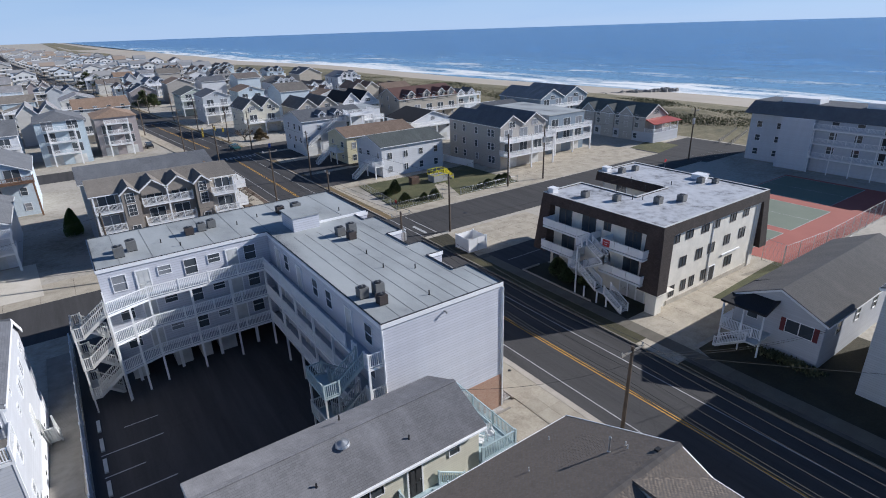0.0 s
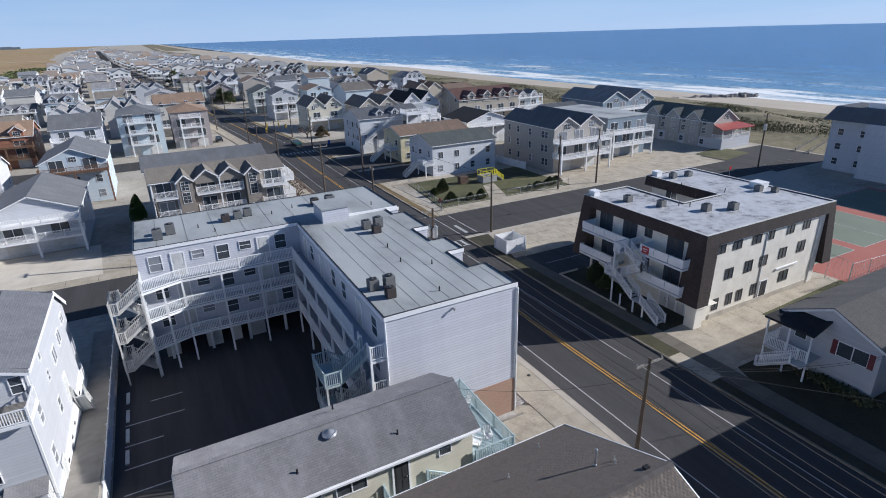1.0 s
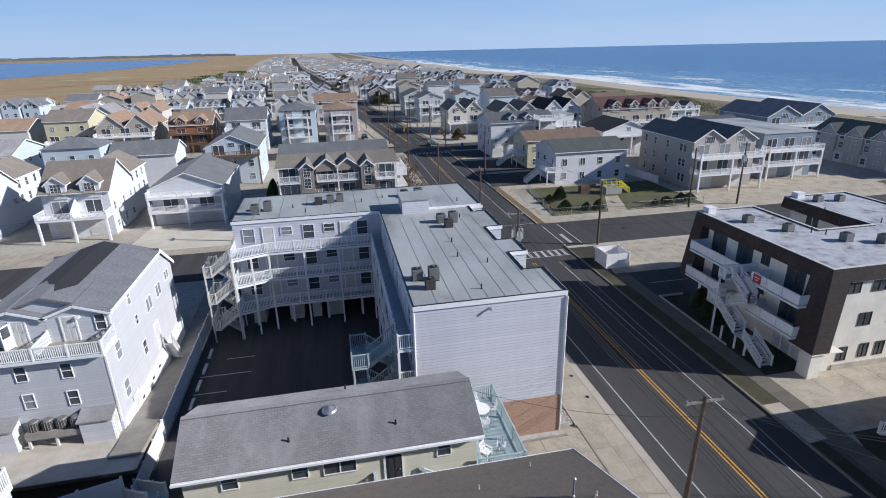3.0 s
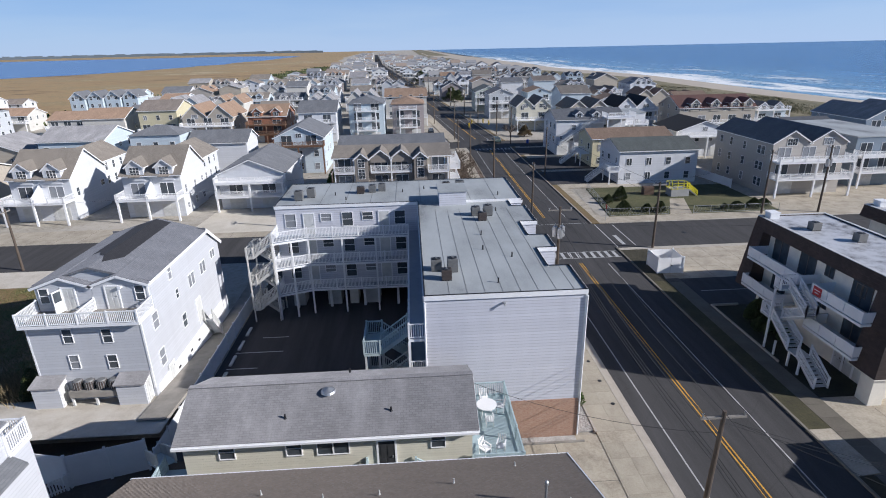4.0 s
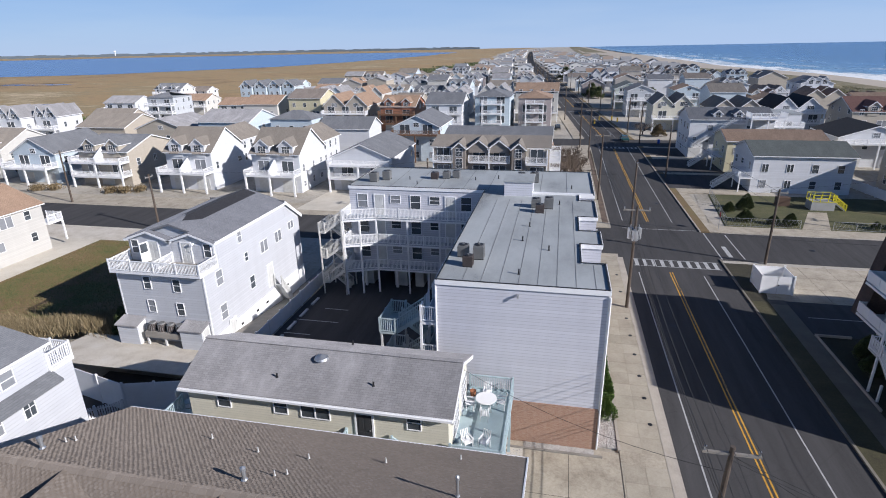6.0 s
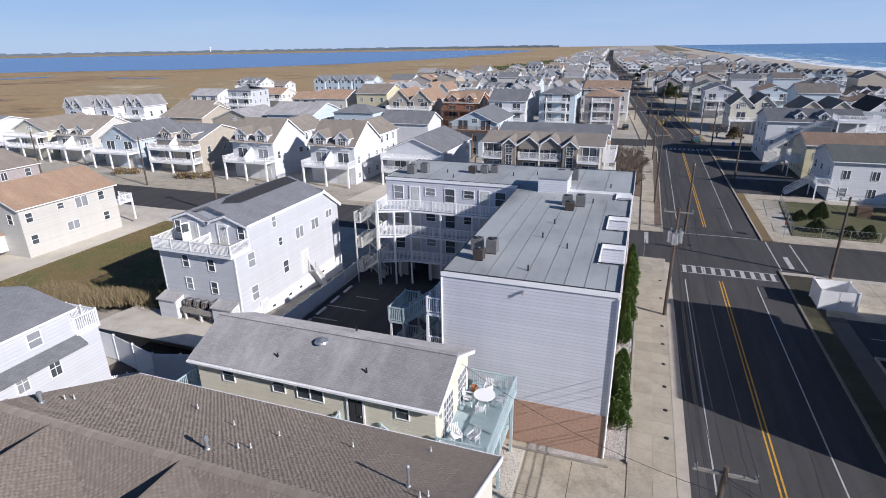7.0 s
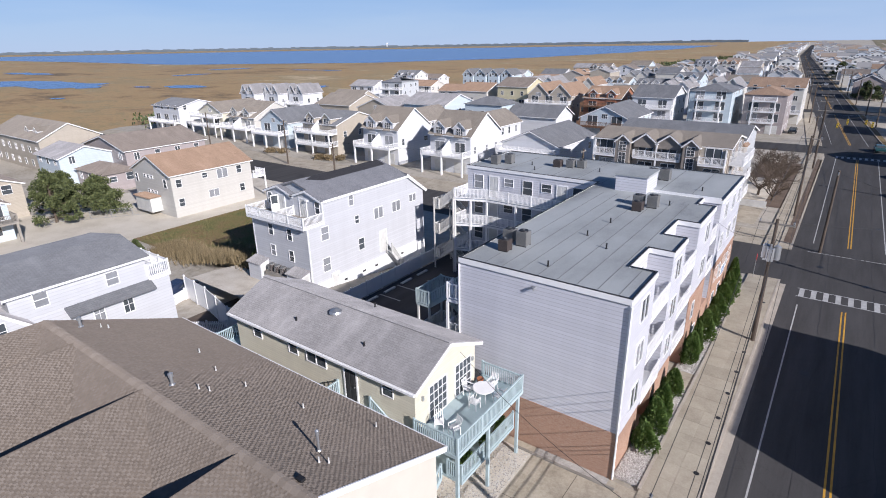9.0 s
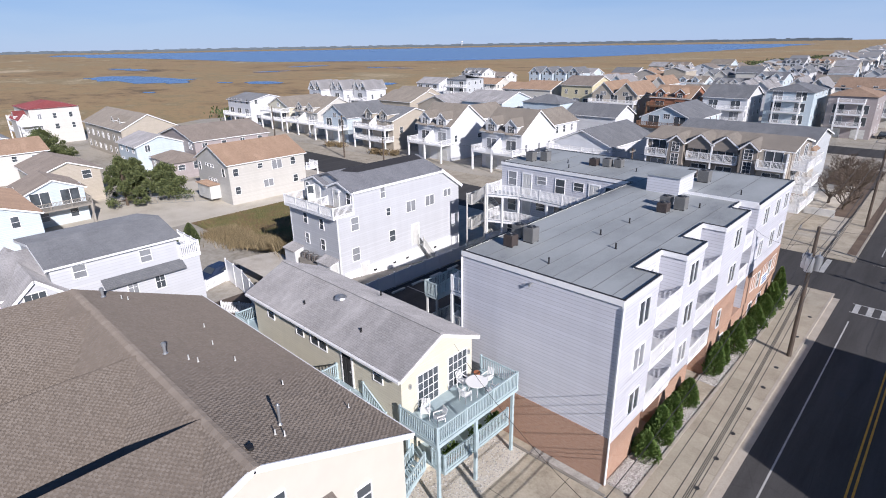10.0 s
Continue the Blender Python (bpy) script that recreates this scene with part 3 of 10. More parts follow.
def water_mat(name, deep, shallow, surf):
    """Wind-ruffled water; near the beach, broken lines of foam."""
    m = Nodes(name, 0.22)
    co = m.pos()
    sep = m.t.nodes.new("ShaderNodeSeparateXYZ")
    m.link(co, sep.inputs[0])
    swell = m.noise(m.scaled(co, 0.045, 0.008, 1), 1.0, 7, 0.7)
    chop = m.noise(m.scaled(co, 0.5, 0.12, 1), 1.0, 4, 0.6)
    m.b.inputs["Specular IOR Level"].default_value = 0.35
    if surf:
        bend = m.math("ADD", m.math("MULTIPLY", m.math("SINE", m.math("ADD", m.math("MULTIPLY", sep.outputs[1], 1 / 170), 0.4)), 9), m.math("MULTIPLY", m.math("SINE", m.math("MULTIPLY", sep.outputs[1], 1 / 61)), 5))
        bend = m.math("SUBTRACT", bend, m.math("MULTIPLY", m.math("MINIMUM", m.math("MAXIMUM", m.math("MULTIPLY", m.math("SUBTRACT", sep.outputs[1], 500), 1 / 1500), 0), 1.4), 75))
        off = m.math("SUBTRACT", m.math("SUBTRACT", sep.outputs[0], bend), 212)
        near = m.math("SUBTRACT", 1, m.math("MULTIPLY", off, 1 / 260))
        near = m.math("MAXIMUM", near, 0.0)
        wob = m.noise(m.scaled(co, 0.012, 0.006, 1), 1.0, 4)
        ph = m.math("ADD", m.math("MULTIPLY", off, 0.115), m.math("MULTIPLY", wob, 11))
        wave = m.math("SINE", ph)
        brk = m.noise(m.scaled(co, 0.05, 0.014, 1), 1.0, 6, 0.7)
        lace = m.noise(m.scaled(co, 0.4, 0.2, 1), 1.0, 5, 0.75)
        crest = m.math("ADD", m.math("MULTIPLY", wave, 0.35), m.math("ADD", m.math("MULTIPLY", brk, 1.5), m.math("MULTIPLY", lace, 0.55)))
        edge = m.math("MULTIPLY", near, 0.62)
        thr = m.math("SUBTRACT", m.math("ADD", crest, edge), 1.78)
        foam = m.math("MINIMUM", m.math("MAXIMUM", m.math("MULTIPLY", thr, 5), 0), 1)
        gate = m.math("GREATER_THAN", near, 0.25)
        foam = m.math("MULTIPLY", foam, gate)
        # the wash at the water's edge and two broken lines outside it
        for at, half, cut in ((5, 9, 0.42), (30, 5, 0.52), (62, 5, 0.58)):
            run = m.math("ABSOLUTE", m.math("SUBTRACT", m.math("ADD", off, m.math("MULTIPLY", m.math("SUBTRACT", wob, 0.5), 70)), at))
            band = m.math("MAXIMUM", m.math("SUBTRACT", 1, m.math("MULTIPLY", run, 1 / half)), 0)
            tear = m.math("ADD", m.math("MULTIPLY", brk, 0.6), m.math("MULTIPLY", lace, 0.4))
            line = m.math("MULTIPLY", m.math("MULTIPLY", m.math("MAXIMUM", m.math("SUBTRACT", tear, cut - 0.08), 0), 9), band)
            foam = m.math("MINIMUM", m.math("ADD", foam, line), 1)
        fine = m.noise(m.scaled(co, 0.22, 0.028, 1), 1.0, 6, 0.72)
        mixed = m.math("ADD", m.math("MULTIPLY", swell, 0.5), m.math("MULTIPLY", fine, 0.5))
        water = m.mix(m.math("POWER", near, 2.0), m.ramp(mixed, [(0.38, dim(deep, 0.5)), (0.5, deep), (0.62, dim(deep, 1.65))]), m.ramp(fine, [(0.36, dim(shallow, 0.7)), (0.62, dim(shallow, 1.25))]))
        m.color(m.mix(foam, water, (0.78, 0.80, 0.80)))
        m.link(m.math("ADD", m.math("MULTIPLY", foam, 0.6), 0.25), m.b.inputs["Roughness"])
        m.bump(m.math("ADD", m.math("MULTIPLY", swell, 2.0), m.math("MULTIPLY", chop, 0.4)), 0.5, 1.0)
    else:
        m.color(m.ramp(swell, [(0.3, deep), (0.7, shallow)]))
        m.bump(chop, 0.25, 0.3)
    return m.mat


SEA_MAT = water_mat("sea_water", (0.022, 0.115, 0.27), (0.15, 0.29, 0.40), True)
BAY_MAT = water_mat("bay_water", (0.02, 0.08, 0.25), (0.035, 0.12, 0.33), False)
sea = MB()
sy = [-4900, -1500, -500, 0, 200, 500, 1200, 2500, 4900]
for a, b in zip(sy, sy[1:]):
    for x0, x1 in ((185, 400), (400, 1200), (1200, 4900)):
        sea.face([(x0, a, -0.9), (x1, a, -0.9), (x1, b, -0.9), (x0, b, -0.9)])
single("sea", sea, SEA_MAT, "blue sea with white breaking waves along the beach", "sea", kind="structure")


def water_sheet(name, ctrl, z, label, wig, seed, n=6):
    """A sheet of water whose shore wanders round a few control points."""
    rng, pts = random.Random(seed), []
    for (ax, ay), (bx, by) in zip(ctrl, ctrl[1:] + ctrl[:1]):
        for i in range(n):
            t = i / n
            w = wig * math.hypot(bx - ax, by - ay)
            pts.append((ax + (bx - ax) * t + rng.uniform(-w, w), ay + (by - ay) * t + rng.uniform(-w, w)))
    mb = MB()
    mb.face([(x, y, z) for x, y in pts])
    return single(name, mb, BAY_MAT, label, "water", kind="structure")


water_sheet("bay_water", [(-3000, 690), (-2500, 560), (-1300, 520), (-800, 470), (-520, 590), (-400, 800), (-365, 1080), (-370, 1700), (-420, 2350), (-800, 2750), (-1400, 2650), (-2000, 2350), (-2500, 1900), (-2850, 1400), (-3000, 1000)], -0.2, "wide blue bay beyond the marsh", 0.02, 1)
for i, (cx, cy, rx, ry) in enumerate(((-455, 166, 84, 27), (-319, 201, 19, 11), (-470, 294, 10, 20), (-553, 393, 14, 30), (-237, 233, 11, 12), (-700, 240, 60, 12), (-420, 400, 40, 5), (-345, 186, 9, 4), (-300, 120, 6, 3))):
    water_sheet("pond", [(cx + rx * math.cos(a) * 1.0, cy + ry * math.sin(a)) for a in (k * math.pi / 4 for k in range(8))], -0.22 + 0.006 * i, "small blue tidal pond in brown marsh", 0.16, 20 + i, 4)

# far shore: low woods on the horizon
woods = MB()
rng = random.Random(5)
# blue-grey of the distant air is put into the trees' own colour
HAZY_WOOD = earth("hazy_woods", [(0.3, (0.075, 0.10, 0.125)), (0.7, (0.115, 0.14, 0.165))], 0.02, 0.15)
for r, hh in ((4380, 5), (4680, 17)):
    a = 98
    while a < 186:
        step = rng.uniform(0.25, 0.6)
        h = hh * rng.uniform(0.7, 1.1)
        p, q = [(r * math.cos(radians(k)), r * math.sin(radians(k))) for k in (a, a + step)]
        if not (r < 4500 and (rng.random() < 0.35 or a > 165)):
            o = (p[0] * 1.03, p[1] * 1.03)
            o2 = (q[0] * 1.03, q[1] * 1.03)
            woods.solid([(*p, -0.5), (*o, -0.5), (*o2, -0.5), (*q, -0.5)][::-1], [(*p, h), (*o, h * 0.9), (*o2, h), (*q, h * 0.95)][::-1])
        a += step
single("hazy_woods", woods, HAZY_WOOD, "thin dark line of woods beyond the bay, tinted blue-grey as by haze", "woods", kind="stuff")
tower = MB()
tower.tube((-2960, 3380, 0), (-2960, 3380, 26), 3, 8).tube((-2960, 3380, 26), (-2960, 3380, 31), 3, 10, 9).tube((-2960, 3380, 31), (-2960, 3380, 36), 9, 10, 8)
single("water_tower", tower, WHITE, "distant white water tower beyond the bay", "water tower")

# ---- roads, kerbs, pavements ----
# darker kerb for the east side: building shade put into its colour
KERB_SHADED = earth("shaded_kerb_concrete", [(0.3, (0.13, 0.115, 0.09)), (0.7, (0.26, 0.235, 0.195))], 0.8, 10.0, 0.9, 0.2, 0.01)
RW, RE = 28.6, 40.2          # kerb lines of the main road
CROSS = [68.5 + 78.2 * k for k in range(0, 20)]


def veer(x, y):
    """Where a place beside the straight road lies once the road has bent towards the bay."""
    return x - 0.0865 * max(0.0, y - 138) + 0.03 * max(0.0, y - 900)


def veered(x0, x1, y0, y1):
    return [(veer(x0, y0), y0), (veer(x1, y0), y0), (veer(x1, y1), y1), (veer(x0, y1), y1)]


ground_patch("main_road", [(RW, -300), (RE, -300), (RE, 138), (veer(RE, 900), 900), (veer(RE, 2200), 2200), (veer(RW, 2200), 2200), (veer(RW, 900), 900), (RW, 138)], 0.02, ASPHALT, "worn grey asphalt road with yellow and white lines", "road")
for k, cy in enumerate(CROSS):
    for nm, x0, x1 in (("side_street", -150 if k < 7 else -110, RW), ("beach_street", RE, 112 if k else 134)):
        far = {"side_street": veer(max(x0, -150 + 15 * k), cy), "beach_street": x1 - 0.075 * max(0, cy - 450)}[nm]
        poly = [(veer(x, y) if x in (RW, RE) else far, y) for x, y in rect(x0, x1, cy - 5.2, cy + 5.2)]
        ground_patch(nm, poly, 0.02, ASPHALT, "narrow grey asphalt side street", "road")
ground_patch("side_street", rect(-150, -62, 6, 16), 0.012, ASPHALT, "grey asphalt street among houses", "road")
edges = [-300] + [v for cy in CROSS for v in (cy - 5.2, cy + 5.2)] + [1650]
for a, b in zip(edges[::2], edges[1::2]):
    for x0, x1 in ((RW - 0.18, RW), (RE, RE + 0.18)):
        single("kerb", MB().prism(veered(x0, x1, a, b), -0.05, 0.15), KERB_SHADED if a < 0 and x0 > 35 else KERB, "pale concrete kerb along the road", "kerb", kind="structure")
    if b - a > 120 or a > 500:
        for x0, x1 in ((RW - 2.9, RW - 0.18), (RE + 0.18, RE + 2.6)):
            if a > 0 or x0 < 30:
                ground_patch("pavement", veered(x0, x1, a, b), 0.135, CONCRETE, "pale concrete pavement along the road", "pavement")
    elif a > 0:
        for x0, x1 in ((RW - 2.9, RW - 0.18), (RE + 1.3, RE + 2.6)):
            ground_patch("pavement", veered(x0, x1, a, b), 0.135, CONCRETE, "pale concrete pavement along the road", "pavement")
        ground_patch("verge", veered(RE + 0.18, RE + 1.3, a, b), 0.13, SCRUB, "worn brown grass verge along the kerb", "verge")
ground_patch("gutter", rect(RW, RW + 0.55, -300, 62.5), 0.03, KERB, "pale concrete gutter along the kerb", "gutter", 0.05)
LINE_Y = plain("worn_yellow_road_paint", (0.55, 0.30, 0.035), 0.7, vary=0.3, scale=6)
LINE_W = plain("worn_white_road_paint", (0.42, 0.42, 0.41), 0.7, vary=0.3, scale=6)


def strip(name, pts, z, w, mat, label):
    mb = MB()
    for (ax, ay), (bx, by) in zip(pts, pts[1:]):
        d = Vector((bx - ax, by - ay, 0)).normalized()
        s = Vector((-d.y, d.x, 0)) * w / 2
        a, b = Vector((ax, ay, z)), Vector((bx, by, z))
        mb.face([a - s, b - s, b + s, a + s])
    return single(name, mb, mat, label, "road marking", kind="structure")


for a, b in zip(edges[::2], edges[1::2]):
    a2 = a if a < 0 else a + 4
    b2 = b - 4
    for dx in (-0.14, 0.14):
        strip("yellow_line", [(veer(34.0 + dx, a2), a2), (veer(34.0 + dx, b2), b2 if b > 70 else 58.5)], 0.026, 0.11, LINE_Y, "yellow centre line on the asphalt")
    strip("edge_line", [(veer(30.5, a2), a2), (veer(30.5, b2), b2 if b > 70 else 58.0)], 0.026, 0.10, LINE_W, "worn white edge line on the asphalt")
    strip("edge_line", [(veer(37.35, a2), a2), (veer(37.35, b2), b2 if b > 70 else 58.0)], 0.026, 0.10, LINE_W, "worn white edge line on the asphalt")
strip("stop_line", [(veer(30.2, 217), 217), (veer(39.8, 217), 217)], 0.026, 0.6, LINE_W, "white line across the main road")
for cy in (62.0 - 0.8, CROSS[1] - 7.5):
    strip("crossing_line", [(30.2, cy - 1.05), (39.8, cy - 1.05)], 0.026, 0.12, LINE_W, "white border line of the crossing")
    strip("crossing_line", [(30.2, cy + 1.05), (39.8, cy + 1.05)], 0.026, 0.12, LINE_W, "white border line of the crossing")
    for i in range(10):
        x = 30.6 + i * 0.97
        strip("crossing_bar", [(x, cy - 1.0), (x, cy + 1.0)], 0.0265, 0.42, LINE_W, "white bar of the pedestrian crossing")
strip("stop_line", [(41.8, 64.5), (41.8, 68.3)], 0.026, 0.5, LINE_W, "white stop line on the side street")
strip("crossing_line", [(40.6, 63.6), (40.6, 73.4)], 0.026, 0.15, LINE_W, "white line across the side street")
strip("crossing_line", [(43.2, 64.0), (43.2, 73.0)], 0.026, 0.15, LINE_W, "white line across the side street")
strip("crossing_line", [(30.2, 74.2), (39.8, 74.2)], 0.026, 0.12, LINE_W, "white line across the main road")
strip("stop_line", [(26.5, 68.6), (26.5, 73.2)], 0.026, 0.5, LINE_W, "white stop line on the side street")
ground_patch("driveway", [(16.0, 8), (RW - 0.18, 8), (RW - 0.18, 27.2), (16.0, 27.2)], 0.10, CONCRETE, "pale tan concrete driveway beside the building", "driveway")
ground_patch("parking_lot", rect(-3.6, 14.1, 27.0, 49.2), 0.03, ASPHALT_DARK, "dark asphalt parking court with white bay lines", "parking lot")
ground_patch("parking_lot", rect(-3.6, 24.0, 49.2, 60.8), 0.03, ASPHALT_DARK, "dark asphalt under the raised building", "parking lot")
for i in range(5):
    y = 43.3 - 2.62 * i
    strip("bay_line", [(-1.1 if i == 0 else -2.9, y), (1.35 if i != 2 else -0.3, y)], 0.036, 0.11, LINE_W, "white parking bay line")
for i in range(4):
    single("parking_stop", MB().box(-2.85, -2.6, 35.9 + i * 2.62, 37.5 + i * 2.62, 0.03, 0.16), WHITE_DULL, "white concrete wheel stop in the parking court", "wheel stop", group="wheel stops")
ground_patch("gravel_bed", rect(24.15, 25.6, 27.6, 59.6), 0.12, GRAVEL, "gravel planting bed along the wall", "gravel bed", 0.12)
single("bed_kerb", MB().box(25.6, 25.78, 27.4, 60, 0.0, 0.2), KERB, "pale concrete edging of the gravel bed", "kerb", kind="structure")
ground_patch("entry_path", rect(24.15, 25.6, 38.3, 40.6), 0.126, CONCRETE, "short concrete path through the gravel bed", "path", 0.12)


def rise(x, y):
    """The lot of the tall white house stands higher, falling to the street and to the west."""
    return 0.03 + 0.11 * max(0, min(46 - y, 17)) * max(0, min(1, (x + 27) / 8))


def sloped(name, poly_x, poly_y, mat, label, category, flat=0.0):
    mb = MB()
    for xa, xb in zip(poly_x, poly_x[1:]):
        for ya, yb in zip(poly_y, poly_y[1:]):
            mb.face([(x, y, rise(x, y) + flat) for x, y in ((xa, ya), (xb, ya), (xb, yb), (xa, yb))])
    return single(name, mb, mat, label, category, kind="structure")


sloped("pebble_yard", [-18.2, -16, -12, -8, -3.8], [27.6, 30, 32, 34, 36, 40, 46, 50], PEBBLE, "cream pebble yard behind a white house", "yard")
YARD_SOIL = earth("brown_yard_soil", [(0.3, (0.07, 0.05, 0.038)), (0.55, (0.12, 0.09, 0.07)), (0.7, (0.17, 0.135, 0.105))], 0.4, 5.0, 0.95, 0.6, 0.04)
ground_patch("dark_yard", [(-14, 19), (0.5, 19), (0.5, 29.6), (-14, 29.6)], 0.02, YARD_SOIL, "brown bare soil yard", "yard")
FIELD = earth("brown_and_green_field", [(0.40, (0.085, 0.105, 0.03)), (0.47, (0.155, 0.145, 0.05)), (0.52, (0.20, 0.125, 0.06)), (0.60, (0.26, 0.18, 0.095))], 0.2, 4.0, 0.95, 0.8, 0.08)
sloped("scrub_field", [-40.8, -36, -30, -27, -24, -21, -19, -16.4, -13.9], [32.6, 34, 37, 40, 43, 46, 50, 58], FIELD, "brown and green scrub field", "field", 0.012)
ground_patch("sandy_track", rect(-150, -17, 58, 63.2), 0.012, PEBBLE, "pale sandy verge along the street", "verge")
ground_patch("verge", rect(-150, RW - 0.2, 73.8, 80), 0.012, CONCRETE, "pale concrete verge and driveways", "verge")
PALE_GRAVEL = earth("pale_sandy_gravel", [(0.3, (0.44, 0.39, 0.31)), (0.5, (0.58, 0.53, 0.44)), (0.68, (0.66, 0.61, 0.53))], 0.3, 6.0, 0.95, 0.5, 0.03)
ground_patch("sandy_yard", [(-20.5, 76.2), (-5.8, 76.2), (-6.6, 89), (-19.5, 89)], 0.024, PALE_GRAVEL, "pale yellow sandy yard before a house", "yard", 0.02)
ground_patch("pebble_yard", rect(-66, -40.9, 20, 58), 0.016, PALE_GRAVEL, "cream pebble yard round the houses", "yard")
ground_patch("sand_lot", [(41.6, 52.6), (60, 52.6), (60, 62.3), (43.5, 62.3), (41.6, 60)], 0.05, CONCRETE, "tan concrete lot beside the side street", "lot")
# worn concrete with the shade of the east buildings mixed into its tone
SHADED_CONCRETE = earth("shaded_worn_concrete", [(0.3, (0.06, 0.055, 0.048)), (0.5, (0.105, 0.097, 0.083)), (0.7, (0.15, 0.138, 0.118))], 0.5, 6.0, 0.9, 0.3, 0.01)
WORN_LAWN = earth("worn_olive_grass", [(0.3, (0.035, 0.03, 0.016)), (0.5, (0.06, 0.055, 0.024)), (0.7, (0.11, 0.095, 0.05))], 0.4, 6.0, 0.95, 0.7, 0.05)
DARK_SOIL = earth("dark_soil_and_thin_grass", [(0.3, (0.022, 0.019, 0.011)), (0.5, (0.042, 0.037, 0.02)), (0.7, (0.075, 0.063, 0.037))], 0.3, 5.0, 0.95, 0.8, 0.06)
ground_patch("pavement", rect(41.5, 42.9, -300, 22.0), 0.12, SHADED_CONCRETE, "worn concrete pavement in a shaded tone along the road", "pavement", 0.1)
ground_patch("verge", rect(RE + 0.18, 41.5, -300, 22.0), 0.125, DARK_SOIL, "dark worn grass verge along the kerb", "verge", 0.1)
ground_patch("driveway", [(RE + 0.18, 22.0), (44.4, 22.4), (43.6, 26.4), (RE + 0.18, 26.4)], 0.122, CONCRETE, "tan concrete driveway mouth", "driveway", 0.1)
ground_patch("verge", [(RE + 0.18, 52), (42.0, 52), (44, 62.2), (RE + 0.18, 62.2)], 0.11, DARK_SOIL, "dark worn grass verge at the corner", "verge", 0.1)
ground_patch("forecourt", [(43.6, 22.9), (49, 22.9), (70, 26.0), (70, 29.9), (43.6, 29.9)], 0.03, CONCRETE, "tan concrete forecourt beside the brown building", "forecourt")
ground_patch("verge", rect(RE + 0.18, 42.0, 26.4, 52), 0.13, WORN_LAWN, "worn grass verge along the kerb", "verge", 0.12)
ground_patch("pavement", rect(42.0, 43.6, 26.4, 52.6), 0.12, SHADED_CONCRETE, "shade-darkened concrete pavement before the brown building", "pavement", 0.1)
ground_patch("planting_bed", rect(43.6, 47.9, 29.9, 45.6), 0.05, DARK_SOIL, "dark soil planting bed under the balconies", "planting bed", 0.05)
single("bed_kerb", MB().box(43.65, 43.8, 34.8, 45.6, 0.02, 0.25).box(43.8, 46.5, 45.45, 45.6, 0.02, 0.25), KERB, "low concrete edging of a planting bed", "kerb", kind="structure")
ground_patch("parking_lot", [(43.6, 45.6), (68, 45.6), (68, 52.6), (41.4, 52.6), (43.6, 50)], 0.04, ASPHALT_DARK, "dark asphalt apron north of the brown building", "parking lot", 0.04)
strip("bay_line", [(44.5, 49.2), (51, 49.2)], 0.046, 0.1, LINE_W, "white parking bay line")
ground_patch("lawn", [(56, 23.8), (70, 25.5), (70, 27.8), (55, 27.2)], 0.05, LAWN, "patchy green lawn strip", "lawn", 0.04)
ground_patch("side_yard", rect(49, 58, 11.05, 14.38), 0.028, DARK_SOIL, "dark soil side yard between houses", "yard", 0.03)
ground_patch("side_yard", rect(63.2, 84, 9.4, 14.38), 0.028, WORN_LAWN, "worn grass side yard between houses", "yard", 0.03)
ground_patch("lawn", [(42.9, -60), (49, -60), (49, 22.4), (44.4, 22.4), (42.9, 19)], 0.03, DARK_SOIL, "dark worn front garden", "lawn", 0.03)
ground_patch("lawn", [(44.2, 77), (72, 77), (72, 95), (46, 95)], 0.04, LAWN, "worn green lawn behind a wire fence", "lawn", 0.04)
ground_patch("garden_path", [(54, 77.05), (57.5, 77.05), (60.5, 86), (58, 86)], 0.046, CONCRETE, "pale concrete path over the lawn", "path", 0.04)
ground_patch("verge", rect(RE + 0.2, 112, 74.2, 77), 0.03, CONCRETE, "pale concrete verge of the side street", "verge")
ground_patch("forecourt", rect(72, 112, 77, 90), 0.03, CONCRETE, "pale concrete forecourt of beach houses", "forecourt")
for y0, y1 in ((98.2, 109.6), (111.4, 125.0), (129.5, 139.0)):
    ground_patch("parking_lot", rect(RE + 0.2, 60 if y0 < 128 else 48.8, y0, y1), 0.142, ASPHALT_DARK, "dark asphalt parking lot between houses", "parking lot", 0.13)
for y0, y1 in ((95.2, 98.2), (109.6, 111.4), (125.0, 127.6)):
    ground_patch("lot_strip", rect(RE + 1.3, 52.6, y0, y1), 0.146, CONCRETE, "pale concrete strip between parking lots", "pavement", 0.13)
COURT_RED = earth("red_court_paint", [(0.3, (0.30, 0.085, 0.06)), (0.7, (0.38, 0.12, 0.09))], 0.2, 5, 0.8, 0.1, 0.01)
COURT_GREEN = earth("green_court_paint", [(0.3, (0.13, 0.16, 0.12)), (0.7, (0.19, 0.22, 0.165))], 0.2, 5, 0.8, 0.1, 0.01)
ground_patch("tennis_court", rect(70, 114, 26, 46.5), 0.03, COURT_RED, "faded red tennis court surround", "tennis court", 0.03)
for x0, x1, y0, y1 in ((71, 81, 31.8, 46.2), (83, 96, 31.7, 42), (99, 113, 33, 46.2)):
    ground_patch("tennis_court", rect(x0, x1, y0, y1), 0.036, COURT_GREEN, "faded green tennis court", "tennis court", 0.02)
    strip("court_line", [(x0, y0), (x1, y0), (x1, y1), (x0, y1), (x0, y0)], 0.041, 0.1, LINE_W, "white line of the tennis court")
    strip("court_line", [((x0 + x1) / 2, y0), ((x0 + x1) / 2, y1)], 0.041, 0.08, LINE_W, "white line of the tennis court")
ground_patch("parking_lot", rect(112.3, 134, 62, 80), 0.036, ASPHALT, "asphalt parking area at the street's end", "parking lot")
